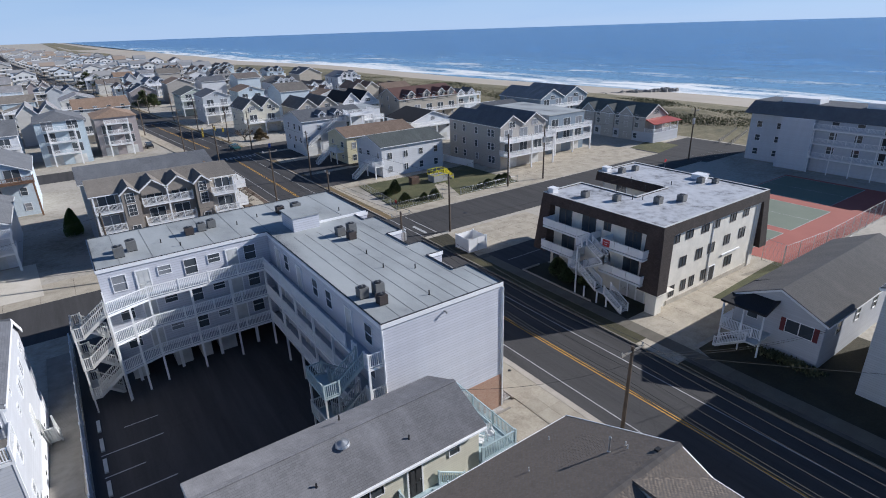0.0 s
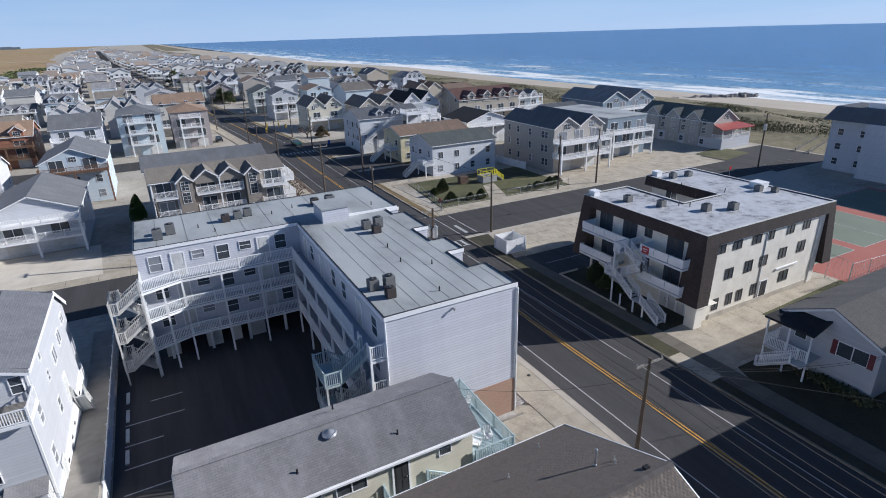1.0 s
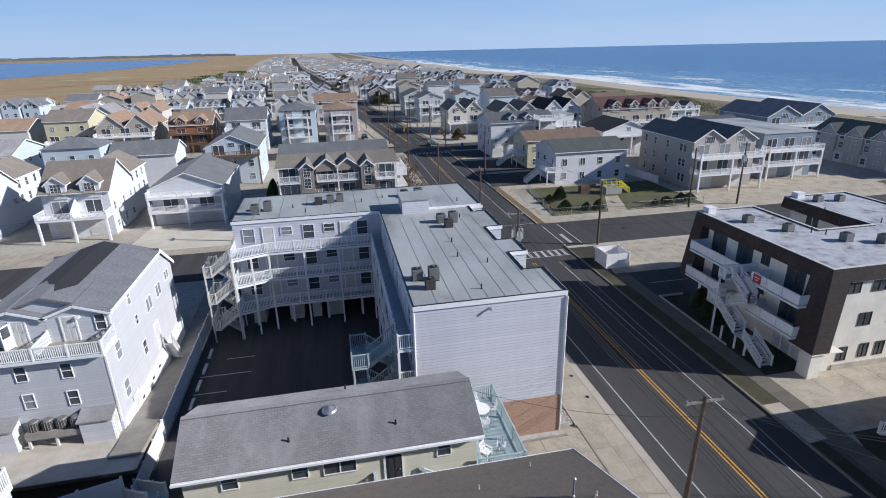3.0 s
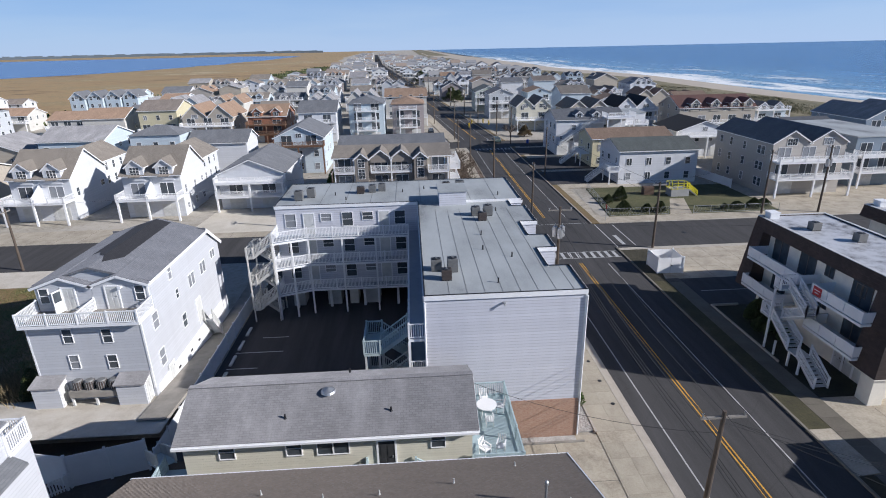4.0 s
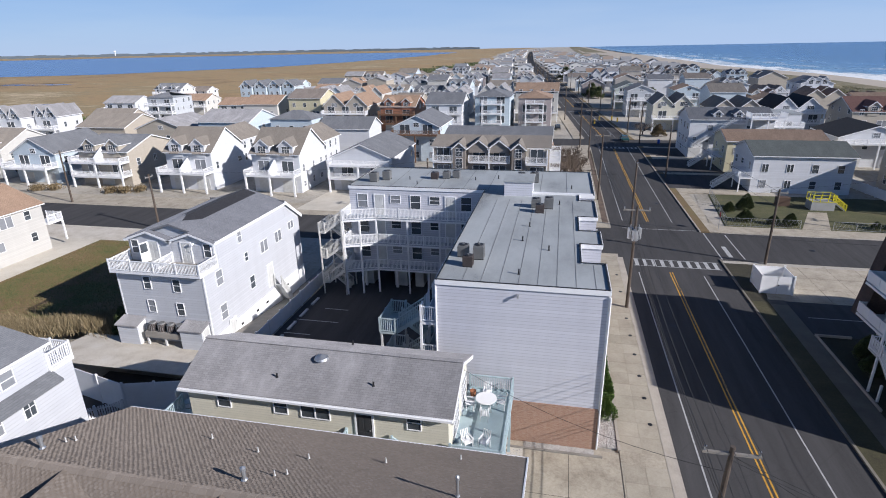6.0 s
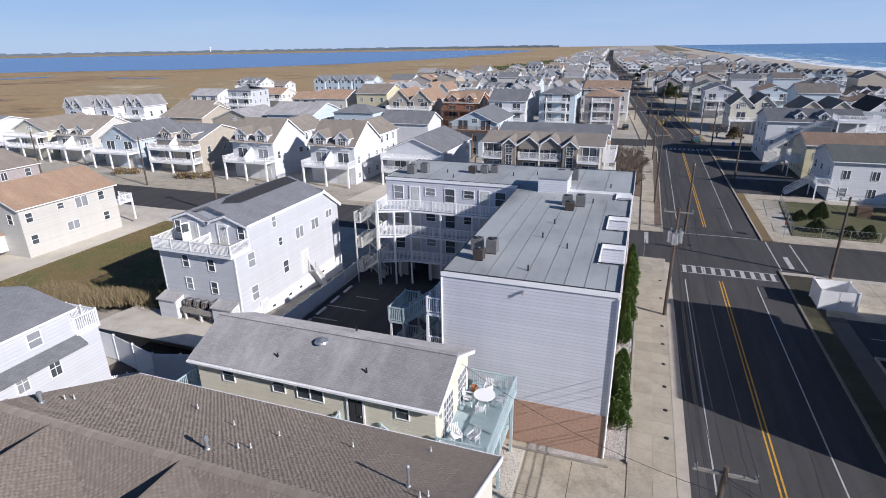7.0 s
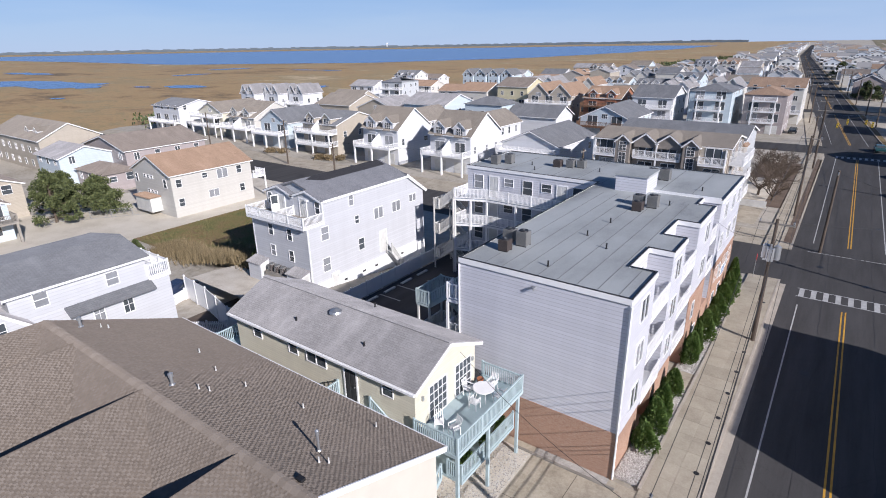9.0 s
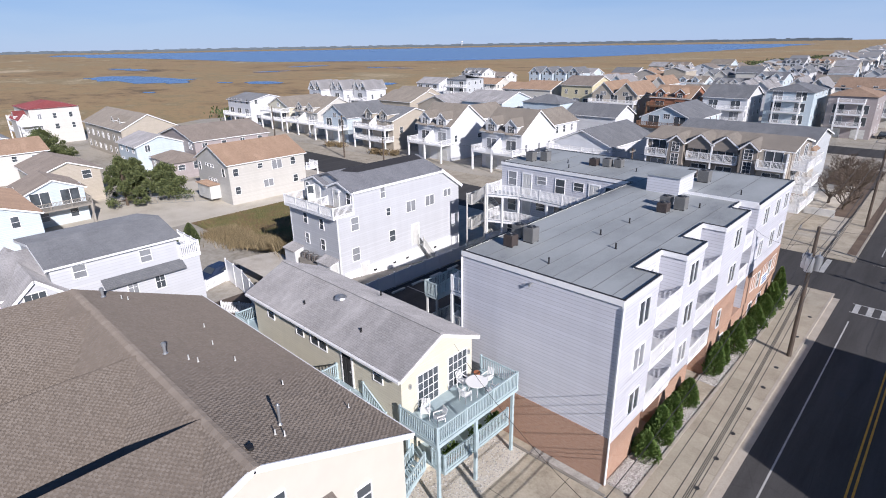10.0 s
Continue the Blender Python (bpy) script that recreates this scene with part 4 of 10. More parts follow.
for i in range(5):
    strip("bay_line", [(113 + 2.8 * i, 63), (113 + 2.8 * i, 67.5)], 0.036, 0.12, LINE_W, "white parking bay line")
ground_patch("lawn", [(113, 74), (124, 76), (124, 84), (113, 82)], 0.05, LAWN, "small green lawn at a corner house", "lawn", 0.04)

BED = earth("brown_leaf_bed", [(0.3, (0.075, 0.05, 0.036)), (0.5, (0.13, 0.092, 0.066)), (0.7, (0.20, 0.15, 0.11))], 0.5, 6.0, 0.95, 0.6, 0.04)
for x0, x1, y0, y1 in ((23.3, 25.6, 92, 128), (27.55, 28.38, 76, 134), (18.6, 25.5, 112, 127)):
    ground_patch("planting_bed", rect(x0, x1, y0, y1), 0.15 if x0 > 27 else 0.055 + 0.006 * (x0 < 20), BED, "brown leaf-covered bed beside the pavement", "planting bed", 0.04)
ground_patch("sand_lot", [(17.8, 91.4), (23.3, 91.4), (23.3, 111.5), (17.2, 111.5)], 0.04, PEBBLE, "pale sandy lot beside the townhouses", "lot", 0.04)
ground_patch("concrete_pad", rect(21.0, 23.6, 82.0, 90.5), 0.045, CONCRETE, "grey concrete pad beside the townhouses", "path", 0.04)
single("low_wall", MB().box(20.0, 23.8, 91.1, 91.3, 0, 0.9), WHITE_DULL, "low white garden wall", "wall")

ground_patch("pebble_bed", rect(16.1, 19.7, 17.6, 26.6), 0.106, PEBBLE, "cream pebbles under a raised deck", "gravel bed", 0.1)
ground_patch("gravel_bed", rect(19.7, 24.1, 26.65, 27.24), 0.108, GRAVEL, "narrow gravel strip along a brick wall", "gravel bed", 0.1)
single("bed_kerb", MB().box(18.6, 24.6, 26.5, 26.64, 0.08, 0.2), WOOD_GREY, "weathered timber edging of a gravel strip", "edging", kind="structure")


JOINT = plain("dark_joint_filler", (0.10, 0.088, 0.07), 0.9, vary=0.3)
TAR = plain("black_crack_sealer", (0.018, 0.018, 0.019), 0.6, vary=0.2)
for x0, x1, y0, y1, nx, ny, z in ((16.2, 25.7, 8.2, 26.6, 3, 5, 0.103), (44, 69.5, 26.4, 29.8, 9, 1, 0.034), (42.2, 59.8, 52.8, 62.1, 6, 3, 0.054), (72.2, 111.8, 77.1, 89.8, 12, 4, 0.034), (-60, 26, 74, 79.8, 24, 1, 0.016)):
    for i in range(1, nx):
        x = x0 + (x1 - x0) * i / nx
        strip("concrete_joint", [(x, y0), (x, y1)], z, 0.035, JOINT, "dark joint between concrete slabs")
    for i in range(1, ny):
        y = y0 + (y1 - y0) * i / ny
        strip("concrete_joint", [(x0, y), (x1, y)], z, 0.035, JOINT, "dark joint between concrete slabs")
rng = random.Random(31)
for y in (-20, 6, 19, 33, 41, 55, 71, 83, 97, 112, 131):
    x, pts = 28.8, []
    while x < 40:
        pts.append((x, y + rng.uniform(-0.25, 0.25)))
        x += rng.uniform(0.5, 1.1)
    strip("crack_seal", pts, 0.0235, rng.uniform(0.02, 0.04), TAR, "thin black sealed crack across the road")
for x in (32.3, 36.1):
    pts, y = [], -10
    while y < 120:
        pts.append((x + rng.uniform(-0.12, 0.12), y))
        y += rng.uniform(1.0, 2.4)
    strip("crack_seal", pts, 0.0232, 0.03, TAR, "thin black sealed crack along the road")
for x, y in ((32.0, 45.5), (36.3, 34.2), (35.6, 66.0), (31.6, 69.5), (36.8, 88.0), (12.0, 69.0), (52.0, 68.4)):
    single("manhole_cover", MB().tube((0, 0, 0), (0, 0, 0.012), 0.33, 16), BLACK_METAL, "round dark iron manhole cover in the asphalt", "manhole cover", x, y, 0.02, group="manhole covers")


# ---- the motel: an L of three floors over a brick and carport ground floor ----
def motel():
    m = thing("motel", "pale grey sided three storey motel over brick ground floor", "building")
    F1, F2, F3, TOP = 2.75, 5.5, 8.2, 11.1
    x0, x1 = 14.05, 24.2
    out = [(x0, 27.3), (x1, 27.3), (x1, 31.4), (22.7, 31.4), (22.7, 35.0), (x1, 35.0), (x1, 38.0), (22.7, 38.0), (22.7, 41.6), (x1, 41.6), (x1, 46.6), (22.9, 46.6), (22.9, 48.6), (x1 + 0.1, 48.6), (x1 + 0.1, 58.4), (0, 58.4), (0, 49.3), (x0, 49.3)]
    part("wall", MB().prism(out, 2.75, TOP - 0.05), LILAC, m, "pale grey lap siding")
    # brick ground floor
    b = MB()
    b.box(16.5, 24.12, 27.36, 31.3, 0, 2.9).box(18, 22.6, 31.3, 41.7, 0, 2.75).box(22.6, 24.12, 34.0, 38.4, 0, 2.52)
    b.box(16, 24.27, 41.7, 58.3, 0, 2.75).box(22.95, 24.26, 41.62, 46.58, 2.75, 5.4).box(22.95, 24.34, 48.62, 58.38, 2.75, 5.4)
    b.box(16.4, 24.22, 27.26, 27.36, 0, 3.15)
    part("brick_base", b, BRICK, m, "orange brown brick ground floor")
    # roof membrane with seams, and a white drip edge round it
    part("roof", MB().prism([(x - 0.02, y) for x, y in out], TOP - 0.05, TOP + 0.04), MEMBRANE, m, "flat grey membrane roof with long seams")
    SEAM = plain("roof_seam", (0.20, 0.207, 0.207), 0.7, vary=0.3)
    for i in range(8):
        x = 15.6 + i * 1.12
        part("roof_seam", MB().box(x, x + 0.035, 27.4, 46.4 if x < 22.6 else 31.2, TOP + 0.04, TOP + 0.052), SEAM, m)
    for i in range(9):
        x = 1.8 + i * 2.5
        part("roof_seam", MB().box(x, x + 0.05, 49.4, 58.2, TOP + 0.04, TOP + 0.052), SEAM, m)
    ed, fl = MB(), MB()
    for (ax, ay), (bx, by) in zip(out, out[1:] + out[:1]):
        d = Vector((bx - ax, by - ay, 0)).normalized()
        n = Vector((d.y, -d.x, 0))
        p, q = Vector((ax, ay, TOP - 0.06)) + n * 0.05 - d * 0.05, Vector((bx, by, TOP - 0.06)) + n * 0.05 + d * 0.05
        ed.beam(p, q, 0.08, 0.30)
        fl.beam(p - n * 0.06 + Vector((0, 0, 0.18)), q - n * 0.06 + Vector((0, 0, 0.17)), 0.09, 0.04)
    part("roof_edge", ed, WHITE, m, "white roof edge board")
    part("roof_flashing", fl, BLACK_METAL, m, "dark metal roof edge")
    part("roof_curb", MB().box(16.1, 24.2, 48.5, 48.7, TOP, TOP + 0.22), WHITE, m)
    hd = part("stair_head", MB().box(16.1, 18.7, 47.6, 50.6, TOP + 0.04, TOP + 1.35), LILAC, m, "sided stair head on the roof")
    part("stair_head_roof", MB().box(16.0, 18.8, 47.5, 50.7, TOP + 1.35, TOP + 1.5), MEMBRANE, hd)
    for px in (x0 - 0.02, x1 + 0.06):
        part("downpipe", MB().tube((px, 27.22, 0.2 if px > 20 else 2.8), (px, 27.22, TOP - 0.3), 0.06, 8), WHITE, m)
    part("downpipe_corner", MB().box(x1 - 0.05, x1 + 0.06, 27.26, 27.34, 2.9, TOP - 0.2), WHITE, m)
    part("wall_lamp", MB().box(18.95, 19.07, 27.1, 27.28, TOP - 0.62, TOP - 0.5).tube((19.01, 27.06, TOP - 0.7), (19.01, 27.06, TOP - 0.52), 0.05, 8, 0.07), GALV, m)
    # galleries on the court side
    gal = [(-0.05, 46.8), (3.1, 48.0), (12.95, 48.0), (12.95, 29.4), (14.05, 29.4), (14.05, 49.3), (-0.05, 49.3)]
    south = [(14.05, 27.35), (12.95, 27.35), (12.95, 28.6), (14.05, 28.6)]
    PALE_TEAL = plain("faded_blue_green_paint", (0.40, 0.47, 0.47), 0.7, vary=0.2)
    STAIR_PALE = plain("weathered_pale_stair_paint", (0.56, 0.55, 0.52), 0.8, vary=0.25)
    DECK = plain("grey_gallery_deck", (0.33, 0.37, 0.42), 0.7, vary=0.12)
    for z in (F1, F2, F3):
        fl = part("gallery_floor", MB().prism(gal[:4] + [(12.95, 27.4), (14.05, 27.4), (14.05, 49.3), (-0.05, 49.3)], z - 0.22, z - 0.06), WHITE, m, "gallery floor with white edge board")
        part("gallery_deck", MB().prism([(0.05, 46.95), (3.1, 48.12), (13.05, 48.12), (13.05, 27.5), (14.0, 27.5), (14.0, 49.25), (0.05, 49.25)], z - 0.06, z), DECK, fl)
        r = MB()
        rail_geo(r, [(0.0, 49.2, z), (0.0, 46.86, z), (3.1, 48.04, z), (12.99, 48.04, z), (12.99, 30.85, z)], 1.05, 0.14, 2.4)
        rail_geo(r, [(12.99, 29.7, z), (12.99, 29.1, z)], 1.05, 0.14, 1.9)
        rail_geo(r, [(12.99, 28.0, z), (12.99, 27.44, z), (14.0, 27.44, z)], 1.05, 0.14, 1.9)
        part("gallery_railing", r, WHITE, fl)
    posts = [(0.0, 46.9), (1.55, 47.45), (3.1, 48.08), (6.4, 48.08), (9.7, 48.08), (12.95, 48.08), (12.99, 44.3), (12.99, 40.6), (12.99, 36.9), (12.99, 33.2), (12.99, 29.6), (12.99, 27.45)]
    for x, y in posts:
        part("post", MB().box(x - 0.08, x + 0.08, y - 0.08, y + 0.08, 0, F3 - 0.22), WHITE, m)
    # ground-floor stores beneath the north wing
    for x, w in ((0.6, 1.2), (4.2, 1.4), (6.5, 0.9), (8.2, 1.5)):
        part("store_cabin", MB().box(x, x + w, 50.0, 52.0, 0.02, 2.5), WHITE_DULL, m)
    part("back_wall", MB().box(0.1, 14.0, 55.0, 55.25, 0, 2.75), LILAC, m)
    for x in (1.0, 4.5, 8, 11.5):
        part("post", MB().box(x, x + 0.25, 49.4, 49.65, 0, 2.75), WHITE, m)
    # rooms' doors and windows
    for z in (F1, F2, F3):
        for x, k in ((1.4, "w"), (3.2, "d"), (4.9, "s"), (7.0, "w"), (9.0, "s"), (10.6, "d"), (12.2, "w")):
            if k == "d":
                door(m, x, 49.3, z, "S", 0.95, 2.1)
            else:
                window(m, x, 49.3, z + 1.45 + (0.25 if k == "s" else 0), "S", 1.0, 1.35 if k == "w" else 0.75)
        for i, y in enumerate((29.2, 32.2, 35.6, 38.2, 41.6, 44.6)):
            if i in (1, 4):
                door(m, x0, y, z, "W", 0.95, 2.1)
            else:
                window(m, x0, y, z + 1.45, "W", 1.0, 1.4)
        door(m, x0, 46.8, z, "W", 0.95, 2.1)
        # street side
        for y in (29.75, 36.45, 44.6):
            if z > F1 or y < 40:
                window(m, x1, y, z + 1.5, "E", 1.2, 1.35, "double", blind=0.2)
        for y in (51.0, 54.2, 56.8):
            window(m, x1 + 0.1, y, z + 1.6 - (0.2 if z == F1 else 0), "E", 1.1, 1.3, "double", blind=0.2)
        for y0, y1 in ((31.4, 35.0), (38.0, 41.6), (46.6, 48.6)):
            if z == F1 and y0 > 46:
                continue
            fl = part("balcony_floor", MB().box(22.7, x1, y0, y1, z - 0.2, z), WHITE, m)
            pn = rail_geo(MB(), [(x1 - 0.02, y0 + 0.06, z - 0.02), (x1 - 0.02, y1 - 0.06, z - 0.02)], 1.05, 0.1, 1.8, 0.05, 0.1)
            pn.box(x1 - 0.06, x1 + 0.02, y0, y1, z - 0.2, z + 0.06)
            part("balcony_railing", pn, WHITE, fl, "white balcony railing with close balusters")
            window(m, 22.7, (y0 + y1) / 2, z + 1.1, "E", min(1.9, y1 - y0 - 0.5), 2.0, "slider", blind=0.3)
    for y in (43.0, 52.2, 55.5):
        window(m, 24.27 + (0.08 if y > 48 else 0), y, F1 + 1.3, "E", 0.6, 1.3, blind=0)
    for y in (44.4, 51.5, 54.0):
        window(m, 24.27, y, 1.5, "E", 0.9, 1.3, blind=0)
    part("entrance", MB().box(22.61, 22.66, 39.0, 40.2, 0.1, 2.2), DARK, m, "dark entrance under the balconies")
    sg = part("sign", MB().box(24.30, 24.36, 53.4, 55.4, 2.95, 3.9), WHITE, m, "white sign board with blue bars")
    BLUE_PAINT = plain("blue_paint", (0.05, 0.16, 0.34), 0.5)
    for i, w in enumerate((1.5, 1.1, 1.3)):
        part("sign_bar", MB().box(24.36, 24.375, 54.4 - w / 2, 54.4 + w / 2, 3.1 + i * 0.25, 3.24 + i * 0.25), BLUE_PAINT, sg)
    # switchback stair at the west end and stair at the south end
    st = MB()
    for x in (-2.55, -0.1):
        for y in (46.7, 49.6):
            st.box(x - 0.06, x + 0.06, y - 0.06, y + 0.06, 0, F3 - 0.35 if x < -1 else F3)
    part("stair_post", st, STAIR_PALE, m, "weathered grey stair tower posts")
    z = 0.0
    for k, zt in enumerate((F1, F2, F3)):
        mid = z + (zt - z) / 2
        stair(m, (-0.35, 48.9, z + 0.02), (-1.95, 48.9, mid), 0.9, STAIR_PALE)
        ld = part("stair_landing", MB().box(-2.65, -1.9, 46.7, 49.6, mid - 0.12, mid), STAIR_PALE, m)
        rail_pieces(ld, [(-1.95, 46.72, mid), (-2.6, 46.72, mid), (-2.6, 49.55, mid), (-1.9, 49.55, mid)], STAIR_PALE, 1.0, 0.14, 1.5)
        stair(m, (-1.95, 47.3, mid), (-0.15, 47.3, zt), 0.9, STAIR_PALE)
        z = zt
    for k, (za, zb) in enumerate(((0, F1), (F1, F2), (F2, F3))):
        mid = (za + zb) / 2
        rm = PALE_TEAL if k == 2 else WHITE_DULL
        stair(m, (11.1, 28.55, mid), (12.9, 28.55, zb), 0.95, PALE_TEAL, rm)
        stair(m, (12.9, 30.25, za + 0.02), (11.1, 30.25, mid), 0.95, PALE_TEAL, rm)
        ld = part("stair_landing", MB().box(10.0, 11.1, 28.0, 30.8, mid - 0.14, mid), PALE_TEAL, m)
        rail_pieces(ld, [(11.08, 28.03, mid), (10.03, 28.03, mid), (10.03, 30.77, mid), (11.08, 30.77, mid)], rm, 1.0, 0.13, 1.5)
    for x, y in ((10.1, 28.1), (11.0, 28.1), (10.1, 30.7), (11.0, 30.7)):
        part("post", MB().box(x - 0.06, x + 0.06, y - 0.06, y + 0.06, 0, 6.7), WHITE_DULL, m)
    return m


motel()


def ac_unit(x, y, z, s=0.8, h=0.85, mat=None, label="grey air conditioning unit on a roof"):
    t = thing("air_conditioner", label, "air conditioner", x, y, z, group="roof air conditioners")
    b = MB().box(-s / 2, s / 2, -s / 2, s / 2, 0.06, h)
    part("casing", b, mat or AC_GREY, t)
    g = MB()
    for i in range(int(h / 0.07) - 2):
        zz = 0.14 + i * 0.07
        g.box(-s / 2 - 0.015, s / 2 + 0.015, -s / 2 - 0.015, s / 2 + 0.015, zz, zz + 0.025)
    part("grille", g, mat or AC_GREY, t)
    part("fan_ring", MB().tube((0, 0, h), (0, 0, h + 0.05), s * 0.42, 14, s * 0.4), BLACK_METAL, t)
    part("fan_hub", MB().tube((0, 0, h + 0.05), (0, 0, h + 0.09), s * 0.12, 8), AC_GREY, t)
    f = MB()
    f.box(-s / 2, s / 2, -s / 2, -s / 2 + 0.1, 0, 0.06).box(-s / 2, s / 2, s / 2 - 0.1, s / 2, 0, 0.06)
    part("foot", f, BLACK_METAL, t)
    return t


def vent(x, y, z, h=0.35, r=0.05, mat=None, label="short pipe vent on a roof"):
    mb = MB().tube((0, 0, 0), (0, 0, h), r, 8).tube((0, 0, 0), (0, 0, 0.05), r * 1.8, 8, r * 1.1)
    return single("roof_vent", mb, mat or BLACK_METAL, label, "vent", x, y, z, group="roof vents")


R = 11.14
for x, y, s, h, mt in ((15.6, 29.9, 0.68, 0.72, AC_BROWN), (16.1, 31.3, 0.74, 0.95, AC_GREY), (15.0, 31.6, 0.75, 0.8, AC_GREY),
                       (19.6, 42.6, 0.75, 0.7, AC_BROWN), (20.3, 44.0, 0.8, 0.95, AC_GREY), (19.2, 44.1, 0.8, 0.8, AC_GREY),
                       (2.0, 51.6, 0.85, 0.95, AC_GREY), (3.1, 52.6, 0.85, 0.95, AC_GREY), (8.1, 53.6, 0.8, 0.7, AC_BROWN), (9.3, 54.0, 0.8, 0.75, AC_GREY), (10.3, 54.4, 0.8, 0.75, AC_GREY),
                       (18.6, 53.5, 0.95, 1.0, AC_GREY), (17.2, 54.4, 0.8, 0.7, AC_BROWN)):
    ac_unit(x, y, R, s * 0.92, h, mt)
for x, y in ((18.9, 29.0), (18.7, 35.2), (19.0, 38.6), (20.6, 33.5), (21.2, 45.2), (5.5, 53.0), (12.5, 53.5), (14.8, 54.5), (22.3, 51.0), (6.8, 51.0)):
    vent(x, y, R, 0.35)


def settle(ob, x, y, z=0):
    """Moves a thing's origin to its base without moving its parts."""
    ob.matrix_basis = pose(x, y, z)
    for c in ob.children:
        c.matrix_basis = pose(-x, -y, -z) @ c.matrix_basis
    return ob


def wall_box(t, x0, x1, y0, y1, z0, z1, mat, name="wall", label=""):
    return part(name, MB().box(x0, x1, y0, y1, z0, z1), mat, t, label)


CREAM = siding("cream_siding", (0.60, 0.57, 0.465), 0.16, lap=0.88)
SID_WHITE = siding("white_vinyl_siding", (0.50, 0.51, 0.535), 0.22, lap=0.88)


# ---- the cream cottage on its raised floor, with a blue-green deck ----
def cottage():
    t = thing("cottage", "cream raised cottage with grey shingle roof and blue-green deck", "house")
    wl, rf, tr = MB(), MB(), MB()
    gable_roof(wl, rf, tr, 1.35, 16.2, 20.1, 25.6, 0, 7.05, 8.3, "x", 0.32)
    part("wall", wl, CREAM, t)
    part("roof", rf, SH_GREY, t, "weathered grey shingle roof with dark stains")
    part("roof_trim", tr, WHITE, t)
    part("ridge_cap", MB().beam((1.05, 22.85, 8.47), (16.5, 22.85, 8.47), 0.3, 0.05), SH_GREY, t)
    for x, w, h, s in ((3.55, 0.75, 0.85, "sash"), (6.95, 0.75, 0.85, "sash"), (8.95, 1.6, 0.95, "double"), (14.4, 0.7, 0.85, "sash")):
        window(t, x, 20.1, 6.3, "S", w, h, s)
    door(t, 11.7, 20.1, 4.45, "S", 0.85, 2.0, DARK)
    for y in (22.0, 24.35):
        window(t, 16.2, y, 5.45, "E", 1.5, 1.95, "grid", name="sliding_door", blind=0)
    for y in (20.6, 25.2):
        part("wall_lamp", MB().box(16.2, 16.32, y, y + 0.12, 6.0, 6.25), GALV, t)
    part("gutter", MB().beam((1.0, 19.72, 6.9), (16.5, 19.72, 6.9), 0.12, 0.12), WHITE, t)
    dk = part("deck", MB().box(16.2, 19.0, 19.8, 26.4, 4.2, 4.4), TEAL, t, "blue-green painted deck")
    part("deck_railing", rail_geo(MB(), [(16.3, 19.87, 4.4), (18.93, 19.87, 4.4), (18.93, 26.33, 4.4), (16.3, 26.33, 4.4)], 1.0, 0.13, 2.2), TEAL, dk)
    low = part("lower_deck", MB().box(16.2, 18.7, 20.6, 26.0, 1.9, 2.05), TEAL, t, "blue-green lower deck")
    part("deck_railing", rail_geo(MB(), [(17.75, 20.66, 2.05), (18.62, 20.66, 2.05), (18.62, 25.94, 2.05)], 1.0, 0.13, 2.4), TEAL, low)
    for x, y in ((18.81, 20.04), (18.81, 22.9), (18.81, 26.12), (16.6, 20.04)):
        part("deck_post", MB().box(x - 0.08, x + 0.08, y - 0.08, y + 0.08, 0.1, 4.19), TEAL, t)
    # narrow side landing and steps along the south wall
    sd = part("side_landing", MB().box(10.6, 13.2, 19.0, 20.1, 4.25, 4.4), TEAL, t)
    rail_pieces(sd, [(10.65, 20.05, 4.4), (10.65, 19.05, 4.4), (12.2, 19.05, 4.4)], TEAL, 1.0, 0.13, 1.6)
    stair(t, (15.0, 19.5, 3.3), (13.2, 19.5, 4.4), 0.9, TEAL)
    stair(t, (17.2, 17.4, 0.1), (17.2, 20.2, 2.05), 0.9, TEAL)
    ww = part("west_landing", MB().box(-0.4, 1.35, 19.4, 21.5, 4.0, 4.15), TEAL, t)
    rail_pieces(ww, [(1.3, 19.45, 4.15), (-0.35, 19.45, 4.15), (-0.35, 21.45, 4.15)], TEAL, 1.0, 0.13, 1.6)
    stair(t, (-4.6, 27.6, 0.05), (-0.6, 22.0, 4.1), 0.9, TEAL, WHITE_DULL)
    return settle(t, 8.7, 22.8)


cottage()
single("roof_dome", MB().tube((0, 0, 0), (0, 0, 0.12), 0.42, 16, 0.36).tube((0, 0, 0.12), (0, 0, 0.24), 0.30, 16, 0.05), GALV, "round metal skylight dome on a shingle roof", "skylight", 8.6, 22.2, 8.18)
vent(12.0, 21.0, 7.6, 0.25)
vent(6.5, 20.9, 7.55, 0.25)
vent(9.5, 24.6, 7.8, 0.3)


